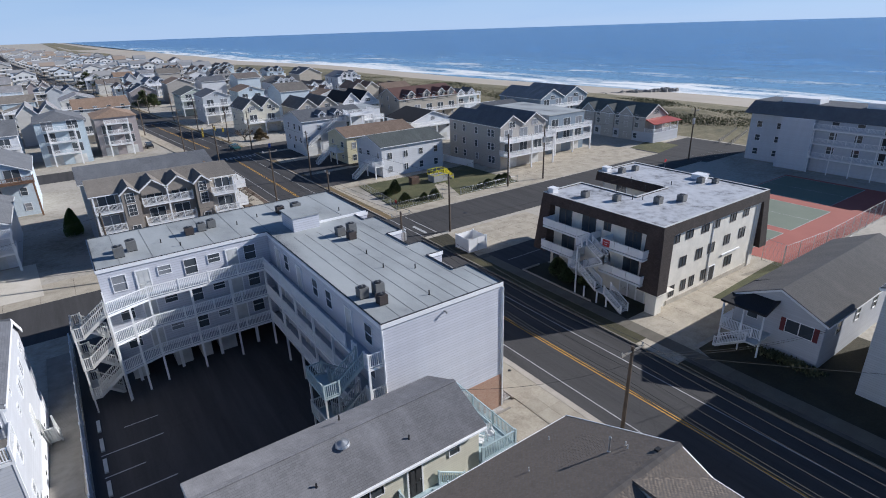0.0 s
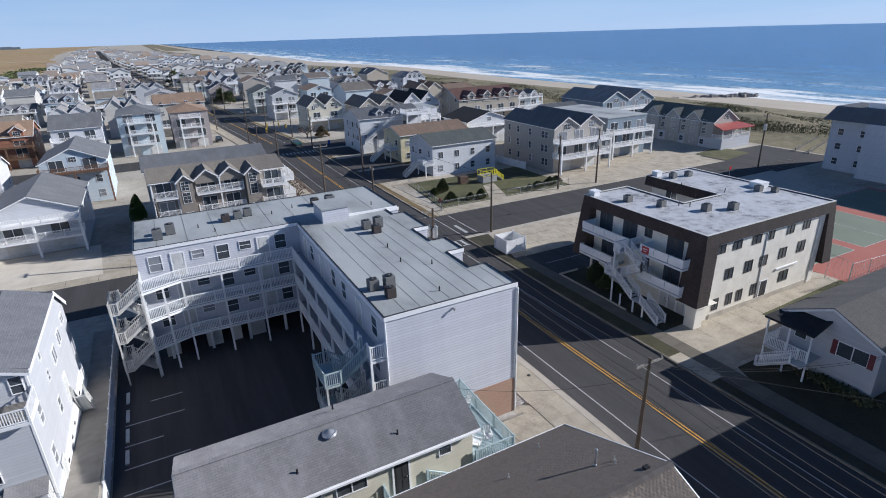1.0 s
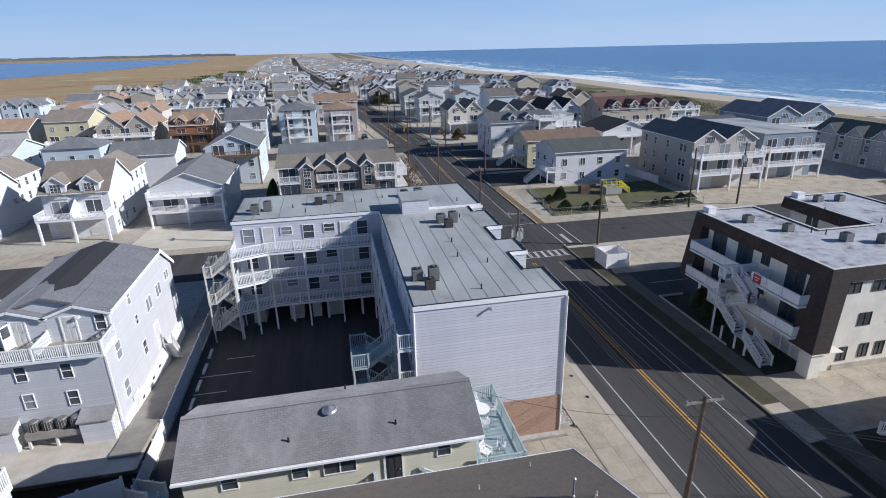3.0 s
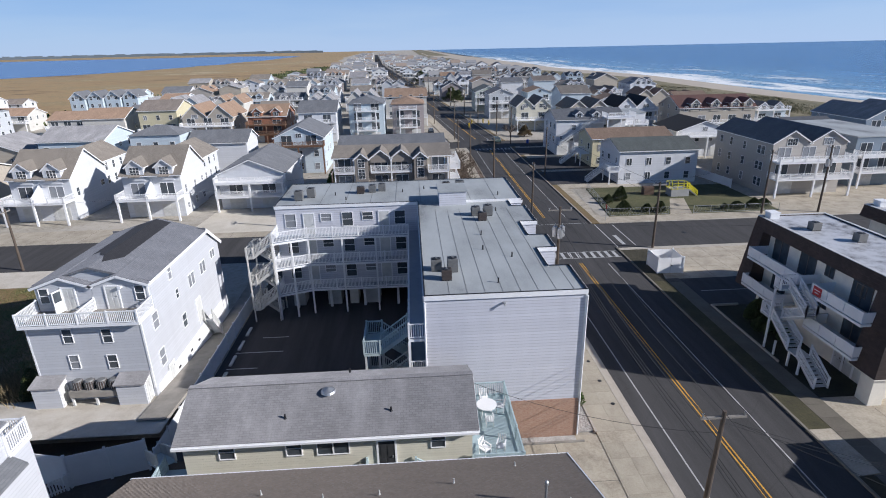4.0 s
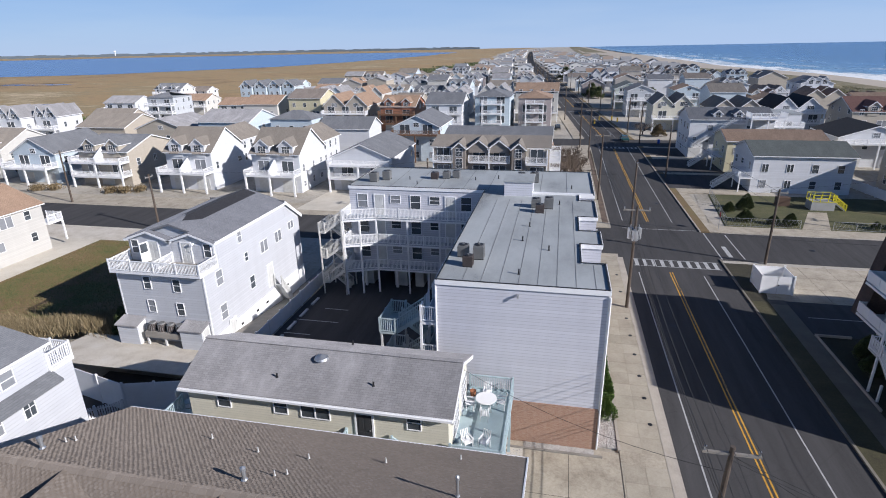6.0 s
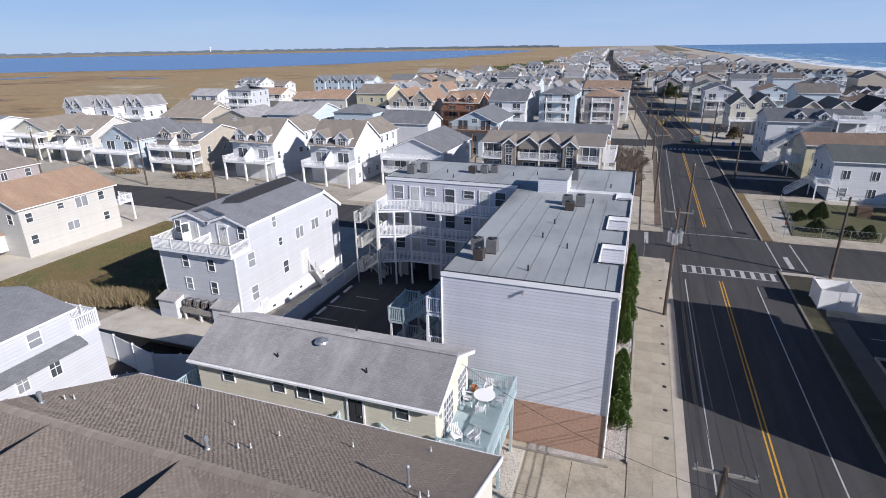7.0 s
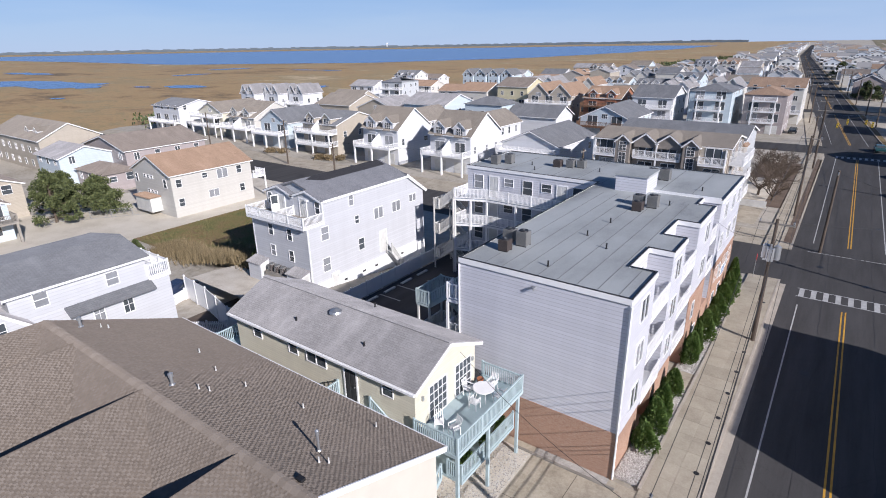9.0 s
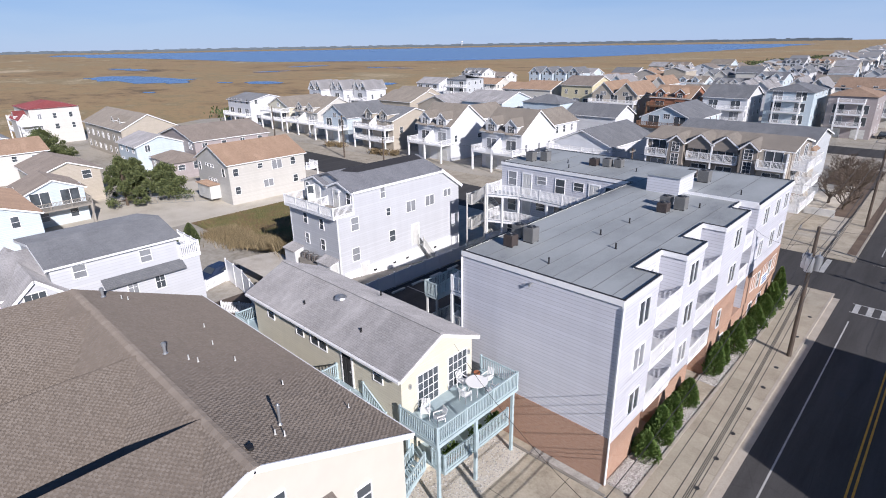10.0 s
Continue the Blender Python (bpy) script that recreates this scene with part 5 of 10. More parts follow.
# ---- the tall white duplex with a roof deck ----
def duplex():
    t = thing("duplex_house", "tall white sided duplex with grey shingle roof and upper deck", "house")
    x0, x1, yl, y0, y1 = -13.95, -6.0, 32.5, 34.45, 49.2
    part("wall", MB().box(x0, x1, yl, y0, 0, 7.72).box(x0, x1, y0, 46.4, 0, 7.5).box(x0, x1, 46.4, y1, 0, 7.5), SID_WHITE, t)
    part("foundation", MB().box(x0 - 0.04, x1 + 0.04, yl + 0.4, y1, 0, 2.2), WHITE, t, "smooth white foundation wall")
    part("corner_board", MB().box(x1 - 0.1, x1 + 0.025, yl - 0.025, yl + 0.1, 2.25, 7.7), WHITE, t)
    part("corner_board", MB().box(x1 - 0.1, x1 + 0.025, y0 - 0.025, y0 + 0.1, 7.95, 9.8), WHITE, t)
    part("corner_board", MB().box(x0 - 0.025, x0 + 0.1, yl - 0.025, yl + 0.1, 1.6, 7.7), WHITE, t)
    wl, rf, tr, r2 = MB(), MB(), MB(), MB()
    mid = (x0 + x1) / 2
    gable_roof(wl, rf, None, x0, x1, y0 + 0.4, 46.39, 7.5, 9.85, 11.05, "y", 0.22)
    for xa, xb in ((mid, x1), (x0, mid)):
        gable_roof(wl, r2, tr, xa + 0.012, xb - 0.012, y0, y0 + 3.4, 7.5, 9.85, 10.55, "y", 0.22, th=0.12)
    part("upper_wall", wl, SID_WHITE, t)
    part("roof", rf, SH_MID, t, "grey shingle roof")
    part("front_gable_roof", r2, SH_MID, t)
    part("roof_trim", tr, WHITE, t)
    part("eave_board", MB().box(x1 + 0.15, x1 + 0.25, y0, 46.4, 9.70, 9.93), WHITE, t)
    half = (x1 - x0) / 2
    up = lambda x: 9.85 + (half - abs(x - mid)) / half * 1.2 + 0.175
    for pts in (((-8.75, 37.4), (-8.75, 46.3), (mid, 46.3), (mid, 37.0), (-9.6, 35.9)), ((mid, 37.0), (mid, 46.3), (-11.9, 46.3), (-11.9, 38.6), (-11.3, 38.9), (-10.6, 37.6))):
        nw = MB()
        nw.face([(x, y, up(x)) for x, y in pts])
        part("new_shingle_patch", nw, SH_BLACK, t, "patch of new black shingles")
    b = MB()
    b.solid([(x0 - 0.2, 46.3, 10.0), (x1 + 0.2, 46.3, 10.0), (x1 + 0.2, 49.6, 7.65), (x0 - 0.2, 49.6, 7.65)], [(x0 - 0.2, 46.3, 10.2), (x1 + 0.2, 46.3, 10.2), (x1 + 0.2, 49.6, 7.85), (x0 - 0.2, 49.6, 7.85)])
    part("rear_roof", b, SH_MID, t)
    part("rake_board", MB().beam((x1 + 0.22, 46.3, 9.98), (x1 + 0.22, 49.6, 7.63), 0.05, 0.3), WHITE, t)
    c, c2 = MB(), MB()
    c.face([(x1, 46.4, 7.5), (x1, 49.2, 7.5), (x1, 49.2, 7.9), (x1, 46.4, 9.9)])
    c2.face([(x0, 46.4, 9.9), (x0, 49.2, 7.9), (x0, 49.2, 7.5), (x0, 46.4, 7.5)])
    part("rear_wall", c, SID_WHITE, t)
    part("rear_wall", c2, SID_WHITE, t)
    dk = part("deck", MB().box(-14.1, -5.85, 32.0, y0, 7.73, 7.93), WHITE, t, "white edged upper deck")
    part("deck_floor", MB().box(-14.0, -5.95, 32.1, y0, 7.93, 7.94), WOOD_GREY, dk)
    part("deck_railing", rail_geo(MB(), [(-14.05, 34.4, 7.93), (-14.05, 32.05, 7.93), (-5.9, 32.05, 7.93), (-5.9, 34.4, 7.93)], 0.92, 0.13, 2.05), WHITE, dk)
    part("deck_railing", rail_geo(MB(), [(mid, 32.1, 7.93), (mid, 34.4, 7.93)], 0.92, 0.13, 2.3), WHITE, dk)
    for x in (-13.35, -6.6):
        window(t, x, y0, 9.15, "S", 0.6, 1.1)
    door(t, -8.55, y0, 7.94, "S", 0.85, 1.75)
    door(t, -11.6, y0, 7.94, "S", 0.8, 1.75)
    part("open_storm_door", MB().box(-0.03, 0.03, -0.75, 0, 0.05, 1.75).box(-0.04, 0.04, -0.68, -0.08, 0.9, 1.65, 1), [WHITE, PANE], t, "white storm door standing open").matrix_basis = pose(-12.1, y0 - 0.07, 7.94, 0, 0, -18)
    part("wall_lamp", MB().box(-8.0, -7.75, y0 - 0.3, y0, 9.6, 9.75), WHITE, t)
    for x, z in ((-11.2, 6.85), (-8.5, 6.75), (-11.2, 4.75), (-8.55, 4.65)):
        window(t, x, yl, z, "S", 0.62, 1.05, blind=0.6)
    for y, z, w, h, s in ((34.5, 6.8, 0.85, 1.25, "sash"), (34.4, 3.75, 0.85, 1.3, "sash"), (38.1, 9.2, 0.55, 1.15, "sash"), (38.7, 7.05, 0.5, 0.75, "sash"), (39.1, 4.4, 0.75, 1.15, "sash"), (41.8, 6.95, 1.25, 1.1, "double"), (44.55, 7.0, 1.25, 1.05, "double"), (47.3, 7.3, 1.1, 0.75, "double")):
        window(t, x1, y, z, "E", w, h, s, blind=0.75)
    door(t, x1, 42.3, 2.6, "E", 0.95, 2.25)
    door(t, x1 + 0.05, 35.3, 1.25, "E", 0.85, 1.35, WHITE_DULL)
    stair(t, (-5.45, 44.2, 0.3), (-5.45, 42.6, 2.6), 0.75, WHITE_DULL)
    for y in (36.6, 39.2, 41.0, 45.2):
        part("foundation_vent", MB().box(x1 + 0.04, x1 + 0.07, y - 0.2, y + 0.2, 1.35, 1.55), DARK, t)
    return settle(t, -10.0, 41.7)


duplex()


def lean_shed(x, y, w, d, h, rz=0, z=0):
    t = thing("storage_shed", "small white storage shed with grey shingle roof", "shed", x, y, z, rz, group="storage sheds")
    wl = MB()
    wl.solid([(-w / 2, 0, 0), (w / 2, 0, 0), (w / 2, d, 0), (-w / 2, d, 0)], [(-w / 2, 0, h), (w / 2, 0, h), (w / 2, d, h + 0.3), (-w / 2, d, h + 0.3)])
    part("wall", wl, SID_WHITE, t)
    r = MB()
    r.solid([(-w / 2 - 0.1, -0.15, h - 0.04), (w / 2 + 0.1, -0.15, h - 0.04), (w / 2 + 0.1, d + 0.02, h + 0.3), (-w / 2 - 0.1, d + 0.02, h + 0.3)], [(-w / 2 - 0.1, -0.15, h + 0.06), (w / 2 + 0.1, -0.15, h + 0.06), (w / 2 + 0.1, d + 0.02, h + 0.4), (-w / 2 - 0.1, d + 0.02, h + 0.4)])
    part("roof", r, SH_GREY, t)
    door(t, w / 2, d * 0.5, 0.05, "E", min(0.8, d - 0.4), 1.7)
    return t


lean_shed(-13.1, 31.4, 1.9, 1.05, 1.75, z=1.6)
lean_shed(-7.2, 31.4, 2.0, 1.05, 1.75, z=1.6)


def round_ac(x, y, z, r=0.36, h=0.62):
    """A drum-shaped condenser with a wire guard on top."""
    t = thing("air_conditioner", "round weathered brown air conditioner on a wooden stand", "air conditioner", x, y, z, group="round air conditioners")
    part("casing", MB().tube((0, 0, 0), (0, 0, h), r, 14, r * 0.94), AC_BROWN, t)
    g = MB()
    for i in range(14):
        a = 2 * math.pi * i / 14
        g.beam((math.cos(a) * (r + 0.012), math.sin(a) * (r + 0.012), 0.04), (math.cos(a) * r * 0.96, math.sin(a) * r * 0.96, h - 0.02), 0.03, 0.02)
    part("guard", g, GALV, t)
    part("fan_ring", MB().tube((0, 0, h), (0, 0, h + 0.08), r * 0.9, 14, r * 0.7), AC_GREY, t)
    return t


for x in (-11.1, -10.25, -9.4, -8.55):
    round_ac(x, 32.0, 2.85)
stand = thing("equipment_stand", "grey wooden stand for air conditioners", "stand", -9.85, 31.95, 1.5)
part("platform", MB().box(-1.75, 1.75, -0.4, 0.4, 1.22, 1.35), WOOD_GREY, stand)
part("apron", MB().box(-1.75, 1.75, -0.44, -0.4, 0.85, 1.3), WOOD_GREY, stand)
for x in (-1.65, 0, 1.65):
    part("post", MB().box(x - 0.07, x + 0.07, -0.36, -0.22, 0, 1.22), WHITE_DULL, stand)


# ---- the brown mansard building ----
def apartments():
    t = thing("apartment_building", "white stucco apartment block with dark brown mansard and silver roof", "building")
    STUCCO = plain("white_stucco", (0.74, 0.70, 0.615), 0.8, vary=0.14)
    BRONZE = plain("bronze_window_frame", (0.10, 0.09, 0.08), 0.5, 0.3)
    TOP = 9.4
    foot = [(47.9, 29.35), (67.0, 29.35), (67.0, 47.6), (60.4, 47.6), (60.4, 38.4), (53.6, 38.4), (53.6, 45.0), (47.9, 45.0)]
    part("wall", MB().prism(foot, 0, 8.7), STUCCO, t, "white stucco walls")
    top = [(47.2, 29.2), (68.1, 29.2), (68.1, 48.4), (60.0, 48.4), (60.0, 37.6), (54.0, 37.6), (54.0, 46.0), (47.2, 46.0)]

    def ring(d, z):
        """The roof's outline, moved out by d, at height z."""
        out = []
        for i, (px, py) in enumerate(top):
            (ax, ay), (bx, by) = top[i - 1], top[(i + 1) % len(top)]
            d1, d2 = Vector((px - ax, py - ay)).normalized(), Vector((bx - px, by - py)).normalized()
            out.append(Vector((px + d * (d1.y + d2.y), py - d * (d1.x + d2.x), z)))
        return out

    part("roof", MB().prism([(v.x, v.y) for v in ring(-0.22, 0)], TOP - 0.5, TOP - 0.02), WHITE_ROOF, t, "flat silver coated roof with dark stains")
    band, cap = MB(), MB()
    ob, ot, it, ib = ring(0.14, 8.25), ring(0.0, TOP + 0.06), ring(-0.22, TOP + 0.06), ring(-0.3, 8.25)
    c0, c1, c2, c3 = ring(0.03, TOP + 0.06), ring(0.03, TOP + 0.11), ring(-0.2, TOP + 0.11), ring(-0.2, TOP + 0.06)
    for i in range(len(top)):
        j = (i + 1) % len(top)
        band.solid([ob[i], ob[j], ib[j], ib[i]], [ot[i], ot[j], it[j], it[i]])
        cap.solid([c0[i], c0[j], c3[j], c3[i]], [c1[i], c1[j], c2[j], c2[i]])
    part("mansard", band, MANSARD, t, "dark brown shingled mansard band")
    part("coping", cap, WHITE_DULL, t)
    # slanted brown ends of the west and east faces
    for lo, hi in ((((46.35, 48.0), (28.55, 31.0)), ((47.05, 48.9), (29.05, 31.0))),
                   (((46.35, 48.0), (44.6, 46.5)), ((47.05, 48.3), (44.6, 46.12))),
                   (((67.3, 68.9), (28.75, 30.4)), ((67.0, 68.22), (29.08, 30.4)))):
        (lx0, lx1), (ly0, ly1) = lo
        (hx0, hx1), (hy0, hy1) = hi
        e = MB()
        e.solid([(lx0, ly0, 2.3), (lx1, ly0, 2.3), (lx1, ly1, 2.3), (lx0, ly1, 2.3)], [(hx0, hy0, 8.28), (hx1, hy0, 8.28), (hx1, hy1, 8.28), (hx0, hy1, 8.28)])
        part("mansard_end", e, MANSARD, t, "slanted brown shingled corner")
    part("corner_column", MB().box(46.45, 47.55, 28.65, 29.85, 0, 2.24), STUCCO, t)
    part("soffit", MB().box(46.3, 49.3, 28.5, 31.1, 2.24, 2.31), STUCCO, t)
    # west balconies
    for y0, y1, z in ((37.4, 44.6, 5.85), (39.6, 44.8, 3.0), (30.4, 35.8, 5.85), (30.4, 35.8, 3.0)):
        b = part("balcony", MB().box(45.9, 47.95, y0, y1, z - 0.2, z), WHITE, t)
        p = MB()
        n = round((y1 - y0) / 1.8)
        for i in range(n):
            a = y0 + (y1 - y0) * i / n
            p.box(45.92, 45.98, a + 0.05, a + (y1 - y0) / n - 0.02, z + 0.1, z + 0.95)
        p.box(45.9, 46.0, y0, y1, z + 0.95, z + 1.0).box(45.9, 47.9, y0, y0 + 0.06, z + 0.1, z + 0.95).box(45.9, 47.9, y1 - 0.06, y1, z + 0.1, z + 0.95)
        part("balcony_panel", p, WHITE, b)
        k = 2 if y1 - y0 > 6 else 1
        for i in range(k):
            window(t, 47.9, y0 + (y1 - y0) * (i + 0.5) / k, z + 1.1, "W", 1.9, 2.1, "slider", blind=0, mat=BRONZE)
    sg = part("rent_sign", MB().box(45.86, 45.9, 34.6, 35.5, 6.0, 6.75), plain("red_sign_paint", (0.45, 0.04, 0.04), 0.5), t, "small red sign on a balcony")
    part("sign_bar", MB().box(45.84, 45.86, 34.75, 35.35, 6.45, 6.52).box(45.84, 45.86, 34.85, 35.25, 6.22, 6.28), WHITE, sg)
    for y, z in ((36.6, 7.4), (33.2, 7.2), (36.6, 4.6), (44.0, 1.4), (33.5, 1.3)):
        window(t, 47.9, y, z, "W", 0.9, 0.9, "slider", blind=0, mat=BRONZE)
    for y in (31.5, 32.6, 33.7):
        door(t, 47.9, y, 0.05, "W", 0.9, 2.0)
    # south face
    for x, z, w, h in ((49.8, 7.6, 1.1, 0.9), (52.2, 7.6, 1.2, 0.95), (55.2, 7.6, 1.3, 1.0), (57.4, 7.6, 1.1, 1.0), (60.8, 7.6, 1.1, 1.0), (63.6, 7.6, 1.1, 1.0),
                       (51.6, 4.6, 1.1, 1.1), (54.6, 4.7, 1.1, 1.2), (57.0, 4.8, 1.1, 1.1), (60.2, 5.0, 1.1, 1.1), (63.4, 5.1, 1.2, 1.2),
                       (50.2, 1.5, 0.8, 1.2), (52.3, 1.6, 0.8, 1.2), (53.9, 1.6, 0.8, 1.2), (56.2, 1.7, 0.8, 1.2), (61.2, 2.1, 1.4, 1.2)):
        window(t, x, 29.35, z, "S", w, h, "slider", blind=0, mat=BRONZE)
    door(t, 57.8, 29.35, 0.1, "S", 1.1, 2.2, DARK)
    part("stone_plinth", MB().box(49.4, 65.5, 29.25, 29.35, 0, 0.55), plain("stone_plinth", (0.42, 0.38, 0.32), 0.9, vary=0.3), t)
    for x in (56.8, 66.0):
        part("downpipe", MB().tube((x, 29.3, 0), (x, 29.3, 8.3), 0.05, 8), WHITE, t)
    part("ledge", MB().box(49.3, 66, 29.2, 29.35, 8.12, 8.24).box(59.5, 63.3, 29.2, 29.35, 3.15, 3.3), WHITE, t)
    # open white stair
    stair(t, (44.6, 31.0, 0.05), (44.6, 33.4, 1.5), 1.1, WHITE_DULL, WHITE)
    ld = part("stair_landing", MB().box(44.0, 45.2, 33.4, 34.6, 1.38, 1.5), WHITE_DULL, t)
    stair(t, (44.6, 34.6, 1.5), (44.6, 37.0, 3.0), 1.1, WHITE_DULL, WHITE)
    ld = part("stair_landing", MB().box(44.0, 46.9, 37.0, 38.6, 2.88, 3.0), WHITE_DULL, t)
    part("landing_railing", rail_geo(MB(), [(44.05, 37.0, 3.0), (44.05, 38.55, 3.0), (45.9, 38.55, 3.0)], 1.0, 0.15, 1.6), WHITE, ld)
    stair(t, (45.3, 37.0, 3.0), (45.3, 34.4, 4.45), 0.9, WHITE_DULL, WHITE)
    stair(t, (45.3, 34.4, 4.45), (45.3, 36.8, 5.85), 0.9, WHITE_DULL, WHITE)
    ld = part("stair_landing", MB().box(44.0, 47.9, 36.8, 37.6, 5.73, 5.85), WHITE_DULL, t)
    part("landing_railing", rail_geo(MB(), [(44.05, 36.8, 5.85), (44.05, 37.55, 5.85), (45.9, 37.55, 5.85)], 1.0, 0.15, 1.6), WHITE, ld)
    for y in (32.9, 34.2, 36.0, 37.3):
        part("stair_post", MB().box(44.0, 44.14, y, y + 0.14, 0, 5.8 if y > 36 else 1.4), WHITE, t)
    # inner court wall openings
    for z in (4.5, 7.4):
        window(t, 60.4, 44.5, z, "W", 1.6, 1.6, "slider", blind=0)
    return settle(t, 57.5, 38.5)


apartments()
AC_DARK = plain("air_conditioner_dark_grey", (0.21, 0.205, 0.195), 0.6, 0.2)
for x, y, s, h, mt in ((49.6, 41.5, 0.9, 0.85, AC_GREY), (51.2, 38.2, 0.85, 0.85, AC_GREY), (53.9, 34.6, 0.9, 0.9, AC_GREY), (56.6, 33.4, 0.95, 0.9, AC_BROWN), (62.0, 45.9, 0.85, 0.8, AC_BROWN), (64.4, 45.5, 0.85, 0.75, AC_GREY), (65.2, 36.3, 0.85, 0.8, AC_GREY), (66.3, 35.0, 0.75, 0.7, AC_GREY)):
    ac_unit(x, y, 9.38, s * 0.85, h * 0.85, AC_DARK)
for x, y, w in ((48.2, 45.4, 0.9), (61.3, 47.9, 0.9), (67.0, 37.5, 1.5)):
    single("roof_hatch", MB().box(-w / 2, w / 2, -w / 2, w / 2, 0, 0.55).box(-w / 2 - 0.05, w / 2 + 0.05, -w / 2 - 0.05, w / 2 + 0.05, 0.55, 0.62), WHITE, "white roof hatch box", "roof hatch", x, y, 9.38, group="roof hatches")
for x, y in ((52.9, 37.3), (53.7, 36.5), (59.5, 42.5), (61.5, 38), (57.5, 38.9)):
    vent(x, y, 9.38, 0.5)


# ---- the long brown shingle roof with three cross gables ----
def tabs(t, o, u, v, wide, deep, keep=None, near=None):
    """Shingle tabs over a roof plane: o its lower corner, u along the eave, v up the slope.
    Those that near() picks are parts of their own, the rest one spread."""
    o, u, v = Vector(o), Vector(u).normalized(), Vector(v).normalized()
    n = u.cross(v)
    w, h, rng = 0.21, 0.12, random.Random(int(wide * 10))
    key = "tab"
    if key not in _cache:
        _cache[key] = MB().box(0, 0.12, 0, h - 0.012, -0.003, 0.003).mesh("shingle", [TAB])
    rest = MB()
    for j in range(int(deep / h)):
        for i in range(int(wide / w) + 1):
            a = i * w - (0.105 if j % 2 else 0) + rng.uniform(-0.025, 0.025)
            a1 = min(a + rng.uniform(0.09, 0.15), wide)
            a0 = max(a, 0)
            b0 = j * h
            if a1 - a0 < 0.03 or (keep and not keep((a0 + a1) / 2, b0 + h / 2)):
                continue
            p = o + u * a0 + v * b0 + n * 0.004
            if near and near(p) and a1 - a0 > 0.09:
                ob = part("shingle", _cache[key], None, t)
                ob.matrix_basis = Matrix.Translation(p) @ Matrix((u, v, n)).transposed().to_4x4()
                continue
            lift = rng.uniform(0.003, 0.006)
            q = [p, p + u * (a1 - a0), p + u * (a1 - a0) + v * (h - 0.012), p + v * (h - 0.012)]
            k = len(rest.v)
            rest.v.extend(tuple(x) for x in q[:2])
            rest.v.extend(tuple(x + n * (lift if m < 2 else 0.002)) for m, x in enumerate(q))
            rest.f.extend(((k, k + 1, k + 3, k + 2), (k + 2, k + 3, k + 4, k + 5)))
            rest.m.extend((0, 0))
    return tagged(part("shingle_course", rest, TAB, t), kind="stuff")


def tab_mat():
    m = Nodes("brown_shingle_tabs", 0.92)
    m.b.inputs["Diffuse Roughness"].default_value = 1.0
    r = m.math("FRACT", m.math("ADD", m.island(), m.rand()))
    base = m.ramp(r, [(0.0, (0.176, 0.147, 0.120)), (0.5, (0.208, 0.175, 0.146)), (1.0, (0.240, 0.206, 0.174))])
    co = m.pos()
    st = m.noise(co, 0.35, 4)
    grit = m.noise(co, 90, 2)
    c = m.mix(0.22, base, m.ramp(st, [(0.3, (0.10, 0.088, 0.076)), (0.7, (0.19, 0.165, 0.143))]))
    m.color(m.mix(0.25, c, m.ramp(grit, [(0.3, (0.06, 0.05, 0.042)), (0.7, (0.25, 0.215, 0.185))])))
    m.bump(grit, 0.3, 0.005)
    return m.mat


TAB = tab_mat()
LOWER_LAYER = plain("lower_shingle_layer", (0.19, 0.155, 0.122), 0.92, vary=0.2, scale=8)


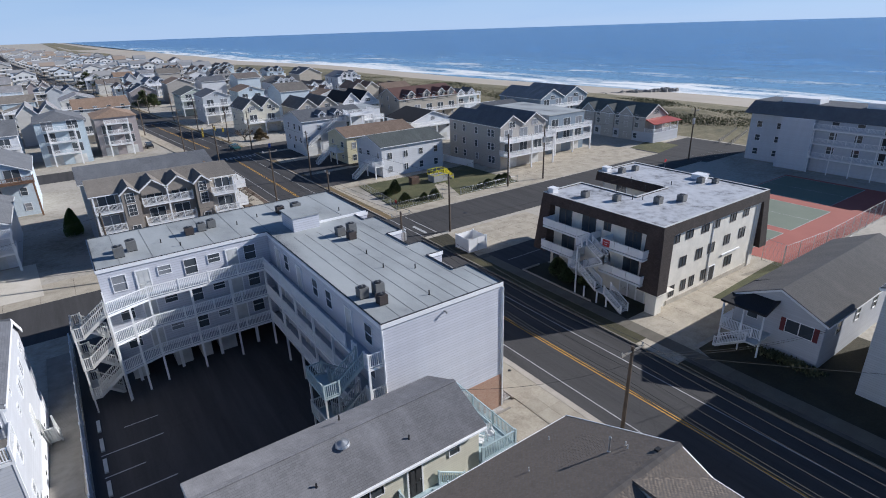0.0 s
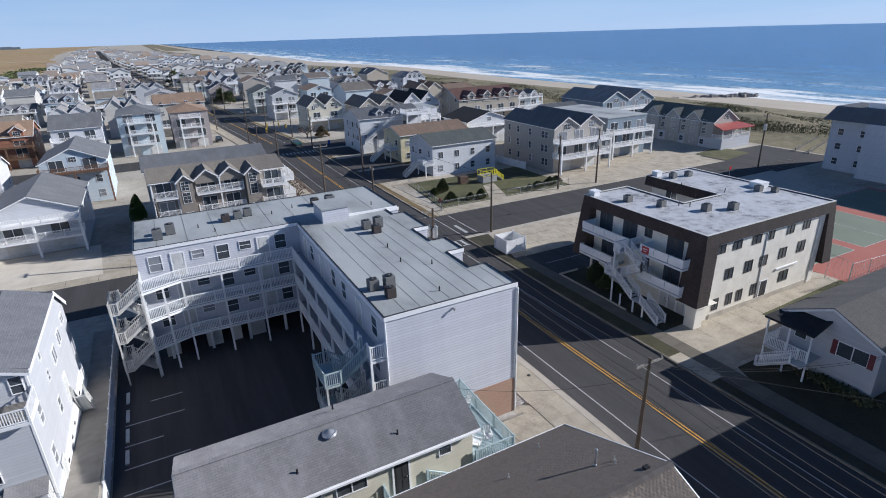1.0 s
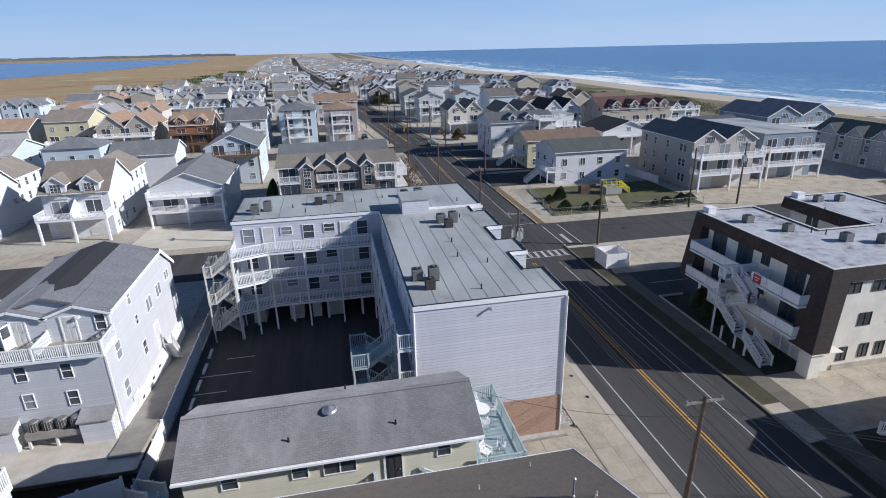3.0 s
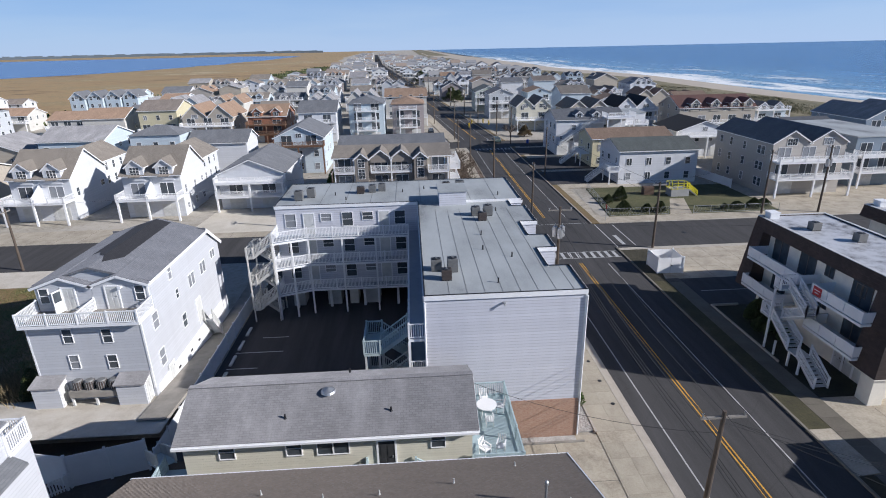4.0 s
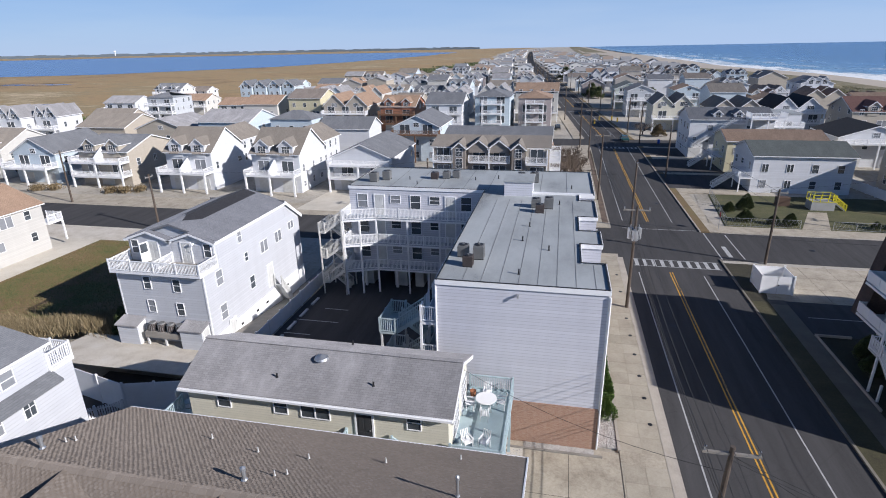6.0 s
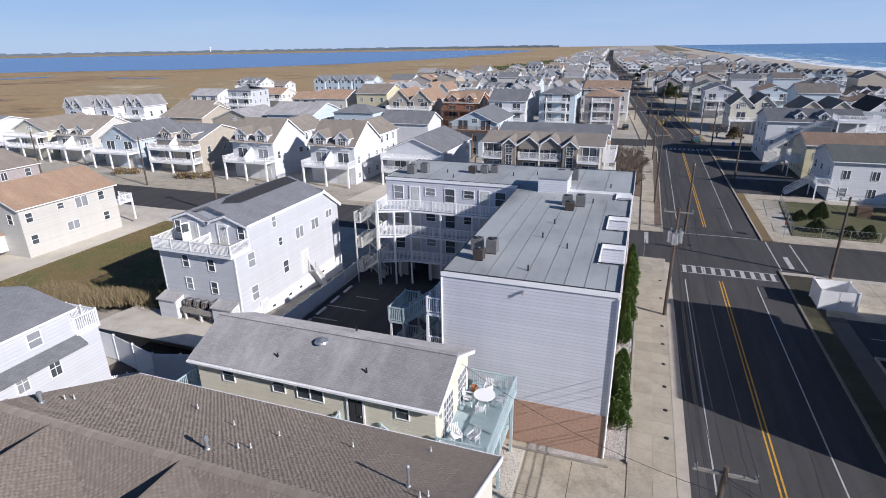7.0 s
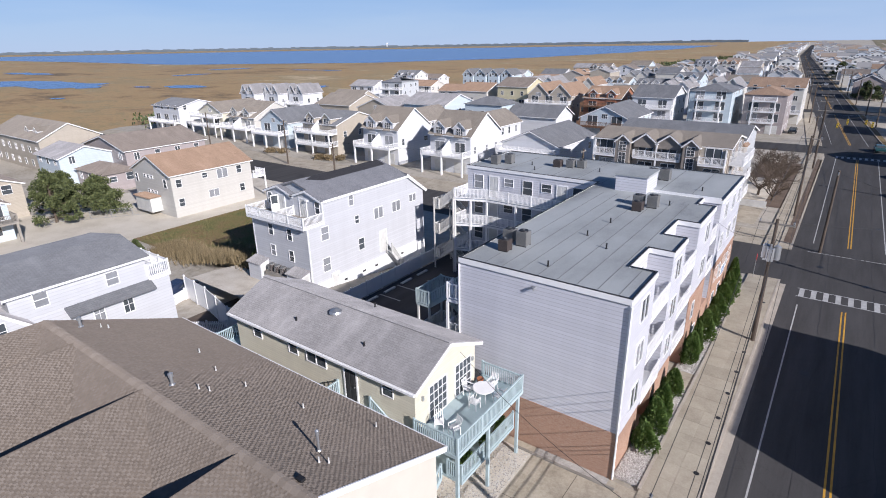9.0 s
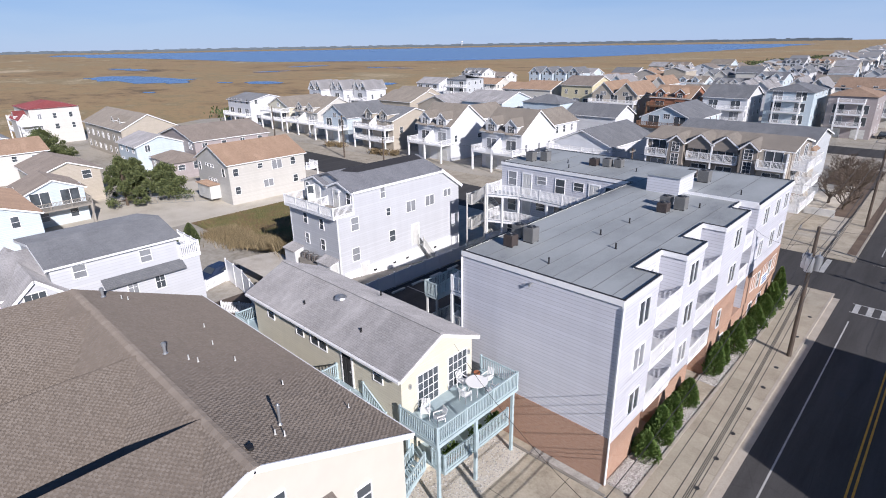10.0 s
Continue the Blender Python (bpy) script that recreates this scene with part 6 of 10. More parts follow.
def long_house():
    t = thing("long_house", "long cream house under a brown shingle roof", "house")
    HOUSE = plain("cream_stucco_wall", (0.55, 0.525, 0.46), 0.7, vary=0.05)
    x0, x1, yr, zr = 0.8, 20.0, 10.35, 10.4
    units = ((0.5, 4.15), (4.15, 10.45), (10.45, 16.75), (16.75, 20.3))
    k, s = 0.41, 0.2
    y_s = -2.0
    wl, rf, tr = MB(), MB(), MB()
    gable_roof(wl, MB(), None, x0, x1, 0.0, 16.8, 0, 6.0, zr - 0.2, "x", 0.3, at=yr / 16.8, eave2=7.6)
    part("wall", wl, HOUSE, t)
    slope = 2.8 / 6.75
    rf.solid([(20.3, yr, zr - 0.2), (20.3, 17.1, 7.46), (0.5, 17.1, 7.46), (0.5, yr, zr - 0.2)], [(20.3, yr, zr), (20.3, 17.1, 7.6), (0.5, 17.1, 7.6), (0.5, yr, zr)])
    part("roof", rf, LOWER_LAYER, t, "brown shingle roof")
    tr.beam((20.33, yr, zr - 0.12), (20.33, 17.1, 7.5), 0.06, 0.24).beam((20.33, yr, zr - 0.12), (20.33, yr - 3.55 * s / k, zr - 0.12 - 3.55 * s), 0.06, 0.24).beam((20.33, yr - 3.55 * s / k, zr - 0.12 - 3.55 * s), (20.33, y_s, zr - 0.12 - 3.55 * s), 0.06, 0.24).beam((0.4, 17.13, 7.5), (20.3, 17.13, 7.5), 0.1, 0.16)
    part("roof_trim", tr, WHITE, t)
    sl = math.hypot(6.75, 2.8)
    tabs(t, (x1 + 0.3, 17.1, 7.60), (-1, 0, 0), (0, -6.75, 2.8), x1 - x0 + 0.6, sl, near=lambda p: 16.0 < p.x < 19.2 and 12.9 < p.y < 15.0)
    for xa, xb in units:
        # a triangle of the main slope, and a shed that falls eastward from its raised edge
        yv = yr - (xb - xa) * s / k
        zv, pts = zr - k * (yr - yv), []
        r = MB()
        r.face([(xa, yr, zr), (xb, yv, zv), (xb, yr, zr)])
        part("valley_roof", r, LOWER_LAYER, t, "brown shingle roof slope")
        r = MB()
        lo = [(xa, y_s, zr), (xb, y_s, zv), (xb, yv, zv), (xa, yr, zr)]
        r.solid([(x, y, z - 0.16) for x, y, z in lo], lo)
        part("shed_roof", r, LOWER_LAYER, t, "brown shingle roof falling to the east")
        up = math.hypot(xb - xa, zr - zv)
        tabs(t, (xb, y_s, zv), (0, 1, 0), (xa - xb, 0, zr - zv), yr - y_s, up, keep=lambda a, h, yv=yv, up=up: a < yv - y_s + (yr - yv) * h / up)
        sl2 = math.hypot(yr - yv, zr - zv)
        tabs(t, (xa, yv, zv), (1, 0, 0), (0, yr - yv, zr - zv), xb - xa, sl2, keep=lambda a, h, w=xb - xa, sl2=sl2: a > w * (1 - h / sl2))
        part("party_wall", MB().box(xa + 0.04, xa + 0.14, y_s + 0.3, yr, 0, zr - 0.17), HOUSE, t)
    n = 66
    cap = None
    for i in range(n):
        a = x0 - 0.3 + (x1 - x0 + 0.6) * i / n
        b = a + (x1 - x0 + 0.6) / n * 1.25
        if cap is None:
            w = b - a
            cap = MB()
            cap.solid([(0, -0.2, -0.06), (w, -0.2, -0.05), (w, 0.2, -0.05), (0, 0.2, -0.06)], [(0, 0, 0.03), (w, 0, 0.042), (w, 0.001, 0.042), (0, 0.001, 0.03)])
            cap = cap.mesh("ridge_shingle", [TAB])
        part("ridge_shingle", cap, None, t).matrix_basis = pose(a, yr, zr)
    window(t, x1, 14.6, 5.9, "E", 0.7, 0.95, blind=0)
    window(t, x1, 10.9, 8.2, "E", 0.9, 0.7, blind=0)
    aw = MB()
    aw.solid([(x1, 10.9, 7.0), (x1 + 1.3, 10.9, 6.5), (x1 + 1.3, 13.2, 6.5), (x1, 13.2, 7.0)], [(x1, 10.9, 7.15), (x1 + 1.3, 10.9, 6.65), (x1 + 1.3, 13.2, 6.65), (x1, 13.2, 7.15)])
    part("entry_roof", aw, SH_BROWN, t, "small brown roof over an entry")
    for y in (11.0, 13.1):
        part("entry_post", MB().box(x1 + 1.1, x1 + 1.22, y - 0.06, y + 0.06, 0.1, 6.55), WHITE, t)
    return settle(t, 10.4, 7.4)


long_house()


def roof_z(y):
    return 7.66 + (17.1 - y) * 0.4148


for x, y, h, r, mt in ((18.1, 12.5, 0.75, 0.05, GALV), (10.6, 11.35, 0.42, 0.07, GALV), (11.4, 12.0, 0.22, 0.027, WHITE_DULL), (11.75, 12.25, 0.22, 0.027, WHITE_DULL), (9.6, 13.8, 0.22, 0.027, WHITE_DULL), (7.0, 14.5, 0.22, 0.027, WHITE_DULL), (11.8, 13.85, 0.22, 0.027, WHITE_DULL), (14.8, 14.5, 0.22, 0.027, WHITE_DULL), (17.6, 15.9, 0.20, 0.027, WHITE_DULL), (18.75, 11.95, 0.22, 0.027, WHITE_DULL), (18.95, 12.2, 0.22, 0.027, WHITE_DULL), (1.9, 11.4, 0.4, 0.075, GALV), (2.1, 12.2, 0.20, 0.027, WHITE_DULL), (2.3, 12.45, 0.20, 0.027, WHITE_DULL)):
    v = vent(x, y, roof_z(y), h, r, mt, "white or metal pipe vent on a brown roof")
    if mt is GALV:
        single("vent_cap", MB().tube((0, 0, 0), (0, 0, 0.14), r * 1.5, 10).tube((0, 0, 0.14), (0, 0, 0.2), r * 1.5, 10, 0.02), GALV, "round metal cap on a pipe vent", "vent cap", x, y, roof_z(y) + h - 0.04, group="vent caps")


single("roof_vent_box", MB().box(-0.13, 0.13, -0.1, 0.1, -0.05, 0.06), BLACK_METAL, "low black box vent beside a roof ridge", "vent", 19.3, 10.75, roof_z(10.75))


# ---- the low white house with a porch ----
def porch_house():
    t = thing("porch_house", "low white house with grey roof, porch and dark red shutters", "house")
    wl, rf, tr = MB(), MB(), MB()
    gable_roof(wl, rf, tr, 49.0, 70, 14.4, 22.0, 0, 4.6, 6.4, "x", 0.35)
    part("wall", wl, SID_WHITE, t)
    part("roof", rf, SH_TAUPE, t, "grey brown shingle roof")
    part("roof_trim", tr, WHITE, t)
    pr = MB()
    pr.solid([(46.7, 22.3, 4.35), (46.7, 18.2, 4.35), (52.6, 18.2, 6.2), (52.6, 22.3, 4.55)][::-1], [(46.7, 22.3, 4.55), (46.7, 18.2, 4.55), (52.6, 18.2, 6.42), (52.6, 22.3, 4.7)][::-1])
    part("porch_roof", pr, SH_BLACK, t, "black shingle porch roof")
    pf = part("porch_floor", MB().box(46.9, 49.0, 18.4, 22.1, 1.6, 1.8), WHITE_DULL, t)
    part("porch_railing", rail_geo(MB(), [(48.9, 22.05, 1.8), (46.95, 22.05, 1.8), (46.95, 18.45, 1.8)], 1.0, 0.14, 1.9), WHITE, pf)
    for y in (18.45, 20.2, 22.05):
        part("porch_post", MB().box(46.9, 47.02, y - 0.06, y + 0.06, 0, 4.4), WHITE, t)
    stair(t, (46.4, 21.9, 0.05), (46.4, 19.2, 1.8), 0.9, WHITE_DULL, WHITE)
    part("stair_landing", MB().box(45.95, 46.9, 18.3, 19.2, 1.65, 1.8), WHITE_DULL, t)
    window(t, 49.0, 16.3, 3.2, "W", 2.2, 1.2, "double", blind=0)
    for y in (14.95, 17.65):
        part("shutter", MB().box(48.93, 48.99, y - 0.2, y + 0.2, 2.55, 3.85), plain("dark_red_shutter", (0.16, 0.03, 0.035), 0.6), t)
    window(t, 49.0, 20.3, 3.3, "W", 0.9, 1.2, blind=0)
    for x in (52, 56, 60, 64):
        window(t, x, 14.4, 3.2, "S", 0.9, 1.2)
    return settle(t, 59, 18.2)


porch_house()


# ---- houses of the island, built by one function ----
SID = {
    "white": siding("bright_white_siding", (0.60, 0.61, 0.63), 0.2, lap=0.88), "offwhite": siding("warm_white_siding", (0.56, 0.545, 0.505), 0.2, lap=0.88), "grey": siding("grey_siding", (0.48, 0.50, 0.52), 0.2),
    "blue": siding("pale_blue_siding", (0.47, 0.55, 0.60), 0.2), "mauve": siding("mauve_grey_siding", (0.34, 0.30, 0.295), 0.2), "tan": siding("tan_siding", (0.42, 0.375, 0.31), 0.2),
    "taupe": siding("taupe_siding", (0.40, 0.37, 0.335), 0.18), "yellow": siding("pale_yellow_siding", (0.58, 0.53, 0.36), 0.2), "cream": CREAM, "sage": siding("sage_siding", (0.44, 0.48, 0.42), 0.2),
    "slate": siding("slate_blue_siding", (0.20, 0.25, 0.30), 0.2), "rust": siding("rust_shingle_wall", (0.33, 0.15, 0.09), 0.15), "lblue": siding("light_blue_siding", (0.50, 0.57, 0.62), 0.2),
}
ROOF = {"crimson": shingle("crimson_shingles", (0.19, 0.042, 0.045), (0.25, 0.065, 0.065)), "grey": SH_GREY, "slate": SH_SLATE, "brown": SH_BROWN, "taupe": SH_TAUPE, "orange": SH_ORANGE, "red": SH_RED, "green": SH_GREEN, "black": SH_BLACK}
WORDS = {"white": "white", "offwhite": "off-white", "grey": "grey", "blue": "pale blue", "mauve": "mauve grey", "tan": "tan", "taupe": "taupe", "yellow": "pale yellow", "cream": "cream", "sage": "sage green", "slate": "slate blue", "rust": "rust brown", "lblue": "light blue",
         "brown": "brown", "orange": "tan orange", "red": "red", "green": "grey green", "black": "black", "crimson": "crimson"}


def house(cx, cy, w, d, face="S", eave=5.6, ridge=7.4, axis="y", wall="white", roof="grey", decks=(), depth=1.9, garage=0, dormers=(), twin=False, near=True, seed=0, deck_mat=None, hip=False, flat=False, win=True, deck_w=None, arch=False, skip=""):
    """A house round cx, cy whose front looks the way of face; w across the front, d deep.
    decks: heights of front decks; garage: doors below; dormers: places along the front."""
    rng = random.Random(seed * 31 + int(cx * 7) + int(cy * 3))
    label = f"{WORDS[wall]} house with {WORDS[roof]} {'flat' if flat else 'shingle'} roof" + (" and railed decks" if decks else "")
    t = thing("house", label, "house", cx, cy, 0, TURNS[face], group="island houses")
    x0, x1, y0, y1 = -w / 2, w / 2, -d / 2, d / 2
    wl, rf, tr = MB(), MB(), MB()
    if flat:
        wl.box(x0, x1, y0, y1, 0, eave)
        rf.box(x0 - 0.15, x1 + 0.15, y0 - 0.15, y1 + 0.15, eave, eave + 0.2)
    elif hip:
        wl.box(x0, x1, y0, y1, 0, eave)
        o, k = 0.35, min(w, d) / 2
        lo = [(x0 - o, y0 - o, eave - 0.1), (x1 + o, y0 - o, eave - 0.1), (x1 + o, y1 + o, eave - 0.1), (x0 - o, y1 + o, eave - 0.1)]
        if w > d:
            a, b = (x0 + k, 0, ridge), (x1 - k, 0, ridge)
            rf.face([lo[0], lo[1], b, a]); rf.face([lo[1], lo[2], b]); rf.face([lo[2], lo[3], a, b]); rf.face([lo[3], lo[0], a])
        else:
            a, b = (0, y0 + k, ridge), (0, y1 - k, ridge)
            rf.face([lo[0], lo[1], a]); rf.face([lo[1], lo[2], b, a]); rf.face([lo[2], lo[3], b]); rf.face([lo[3], lo[0], a, b])
        rf.face(lo[::-1])
    elif twin:
        gable_roof(wl, rf, tr, x0, 0, y0, y1, 0, eave, ridge, "y", 0.3)
        gable_roof(wl, rf, tr, 0, x1, y0, y1, 0, eave, ridge, "y", 0.3)
    else:
        gable_roof(wl, rf, tr, x0, x1, y0, y1, 0, eave, ridge, axis, 0.35)
    part("wall", wl, SID[wall], t)
    part("roof", rf, MEMBRANE if flat else ROOF[roof], t)
    if tr.v:
        part("roof_trim", tr, WHITE, t)
    simple = not near
    dm = deck_mat or WHITE
    dw = deck_w or w
    for z in decks:
        b = part("deck", MB().box(-dw / 2 - 0.2, dw / 2 + 0.2, y0 - depth, y0, z - 0.22, z), dm, t)
        part("deck_railing", rail_geo(MB(), [(-dw / 2 - 0.15, y0, z), (-dw / 2 - 0.15, y0 - depth + 0.06, z), (dw / 2 + 0.15, y0 - depth + 0.06, z), (dw / 2 + 0.15, y0, z)], 1.0, 0.16 if near else 0.3, 2.4), dm, b)
    if decks:
        n = 3 if dw > 8 else 2
        for i in range(n):
            x = -dw / 2 + dw * i / (n - 1)
            part("post", MB().box(x - 0.14, x + 0.14, y0 - depth + 0.02, y0 - depth + 0.3, 0, max(decks) - 0.2), dm, t)
    for i in range(garage):
        garage_door(t, x0 + w * (i + 0.5) / garage, y0, 0.05, "S", min(2.7, w / garage - 0.6), 2.1)
    levels = [z for z in ((0.0, 2.75, 5.5, 8.2) if eave > 4.5 else (0.6,)) if z + 2.2 < eave + 0.6]
    if win:
        for z in levels:
            if z < 1 and cy > 190:
                continue
            deckz = [q for q in decks if abs(q - z) < 0.9]
            if deckz:
                k = max(1, round(w / 4.5))
                for i in range(k):
                    window(t, x0 + w * (i + 0.5) / k, y0, deckz[0] + 1.08, "S", min(2.2, w / k - 0.8), 2.0, "slider", simple)
            elif not (garage and z < 1) and "F" not in skip:
                k = max(1, round(w / 3.6))
                for i in range(k):
                    window(t, x0 + w * (i + 0.5) / k, y0, z + 1.5, "S", 0.95, 1.3, rng.choice(("sash", "sash", "double")), simple)
            for side, xx in (("E", x1), ("W", x0)):
                if z < 1 and eave > 4.5 and rng.random() < 0.6:
                    continue
                if side in skip:
                    continue
                if face in "NS" and (side == "W" and cx < 25 or side == "E" and cx > 42) and cy > 60:
                    continue    # blank side that stands close to its neighbour
                k = max(2, round(d / 4.2))
                for i in range(k):
                    if rng.random() < 0.2:
                        continue
                    window(t, xx, y0 + d * (i + 0.5) / k + rng.uniform(-0.4, 0.4), z + 1.5 + rng.uniform(-0.05, 0.2), side, rng.choice((0.75, 0.9, 1.2)), rng.choice((0.9, 1.25, 1.25)), rng.choice(("sash", "sash", "double")), simple)
        if not flat and axis == "y" and not hip and ridge - eave > 1.5 and not twin and "G" not in skip:
            window(t, 0, y0, eave + 0.35, "S", 1.2, 0.9, "grid", simple)
        if twin:
            for x in (x0 / 2, x1 / 2):
                window(t, x, y0, eave + 0.1, "S", 1.7, 1.1, "grid", simple)
    if len(dormers) == 2 and decks and depth > 2.5:
        pw, z = MB(), max(decks)
        pw.solid([(-0.08, y0 - depth + 0.3, z), (0.08, y0 - depth + 0.3, z), (0.08, y0, z), (-0.08, y0, z)], [(-0.08, y0 - depth + 0.3, z + 1.05), (0.08, y0 - depth + 0.3, z + 1.05), (0.08, y0, z + 2.7), (-0.08, y0, z + 2.7)])
        part("privacy_wall", pw, WHITE, t, "sloping white wall between two decks")
        for x in (-w / 4, w / 4):
            part("porch_roof", MB().beam((x, y0 + 0.2, eave + 0.1), (x, y0 - 0.9, eave - 0.25), 1.7, 0.1), ROOF[roof], t)
    for x in dormers:
        dormer(t, x, y0 - 0.15, eave - 1.0, "S", 2.7, 2.3, 5.0, SID[wall], ROOF[roof])
    return t


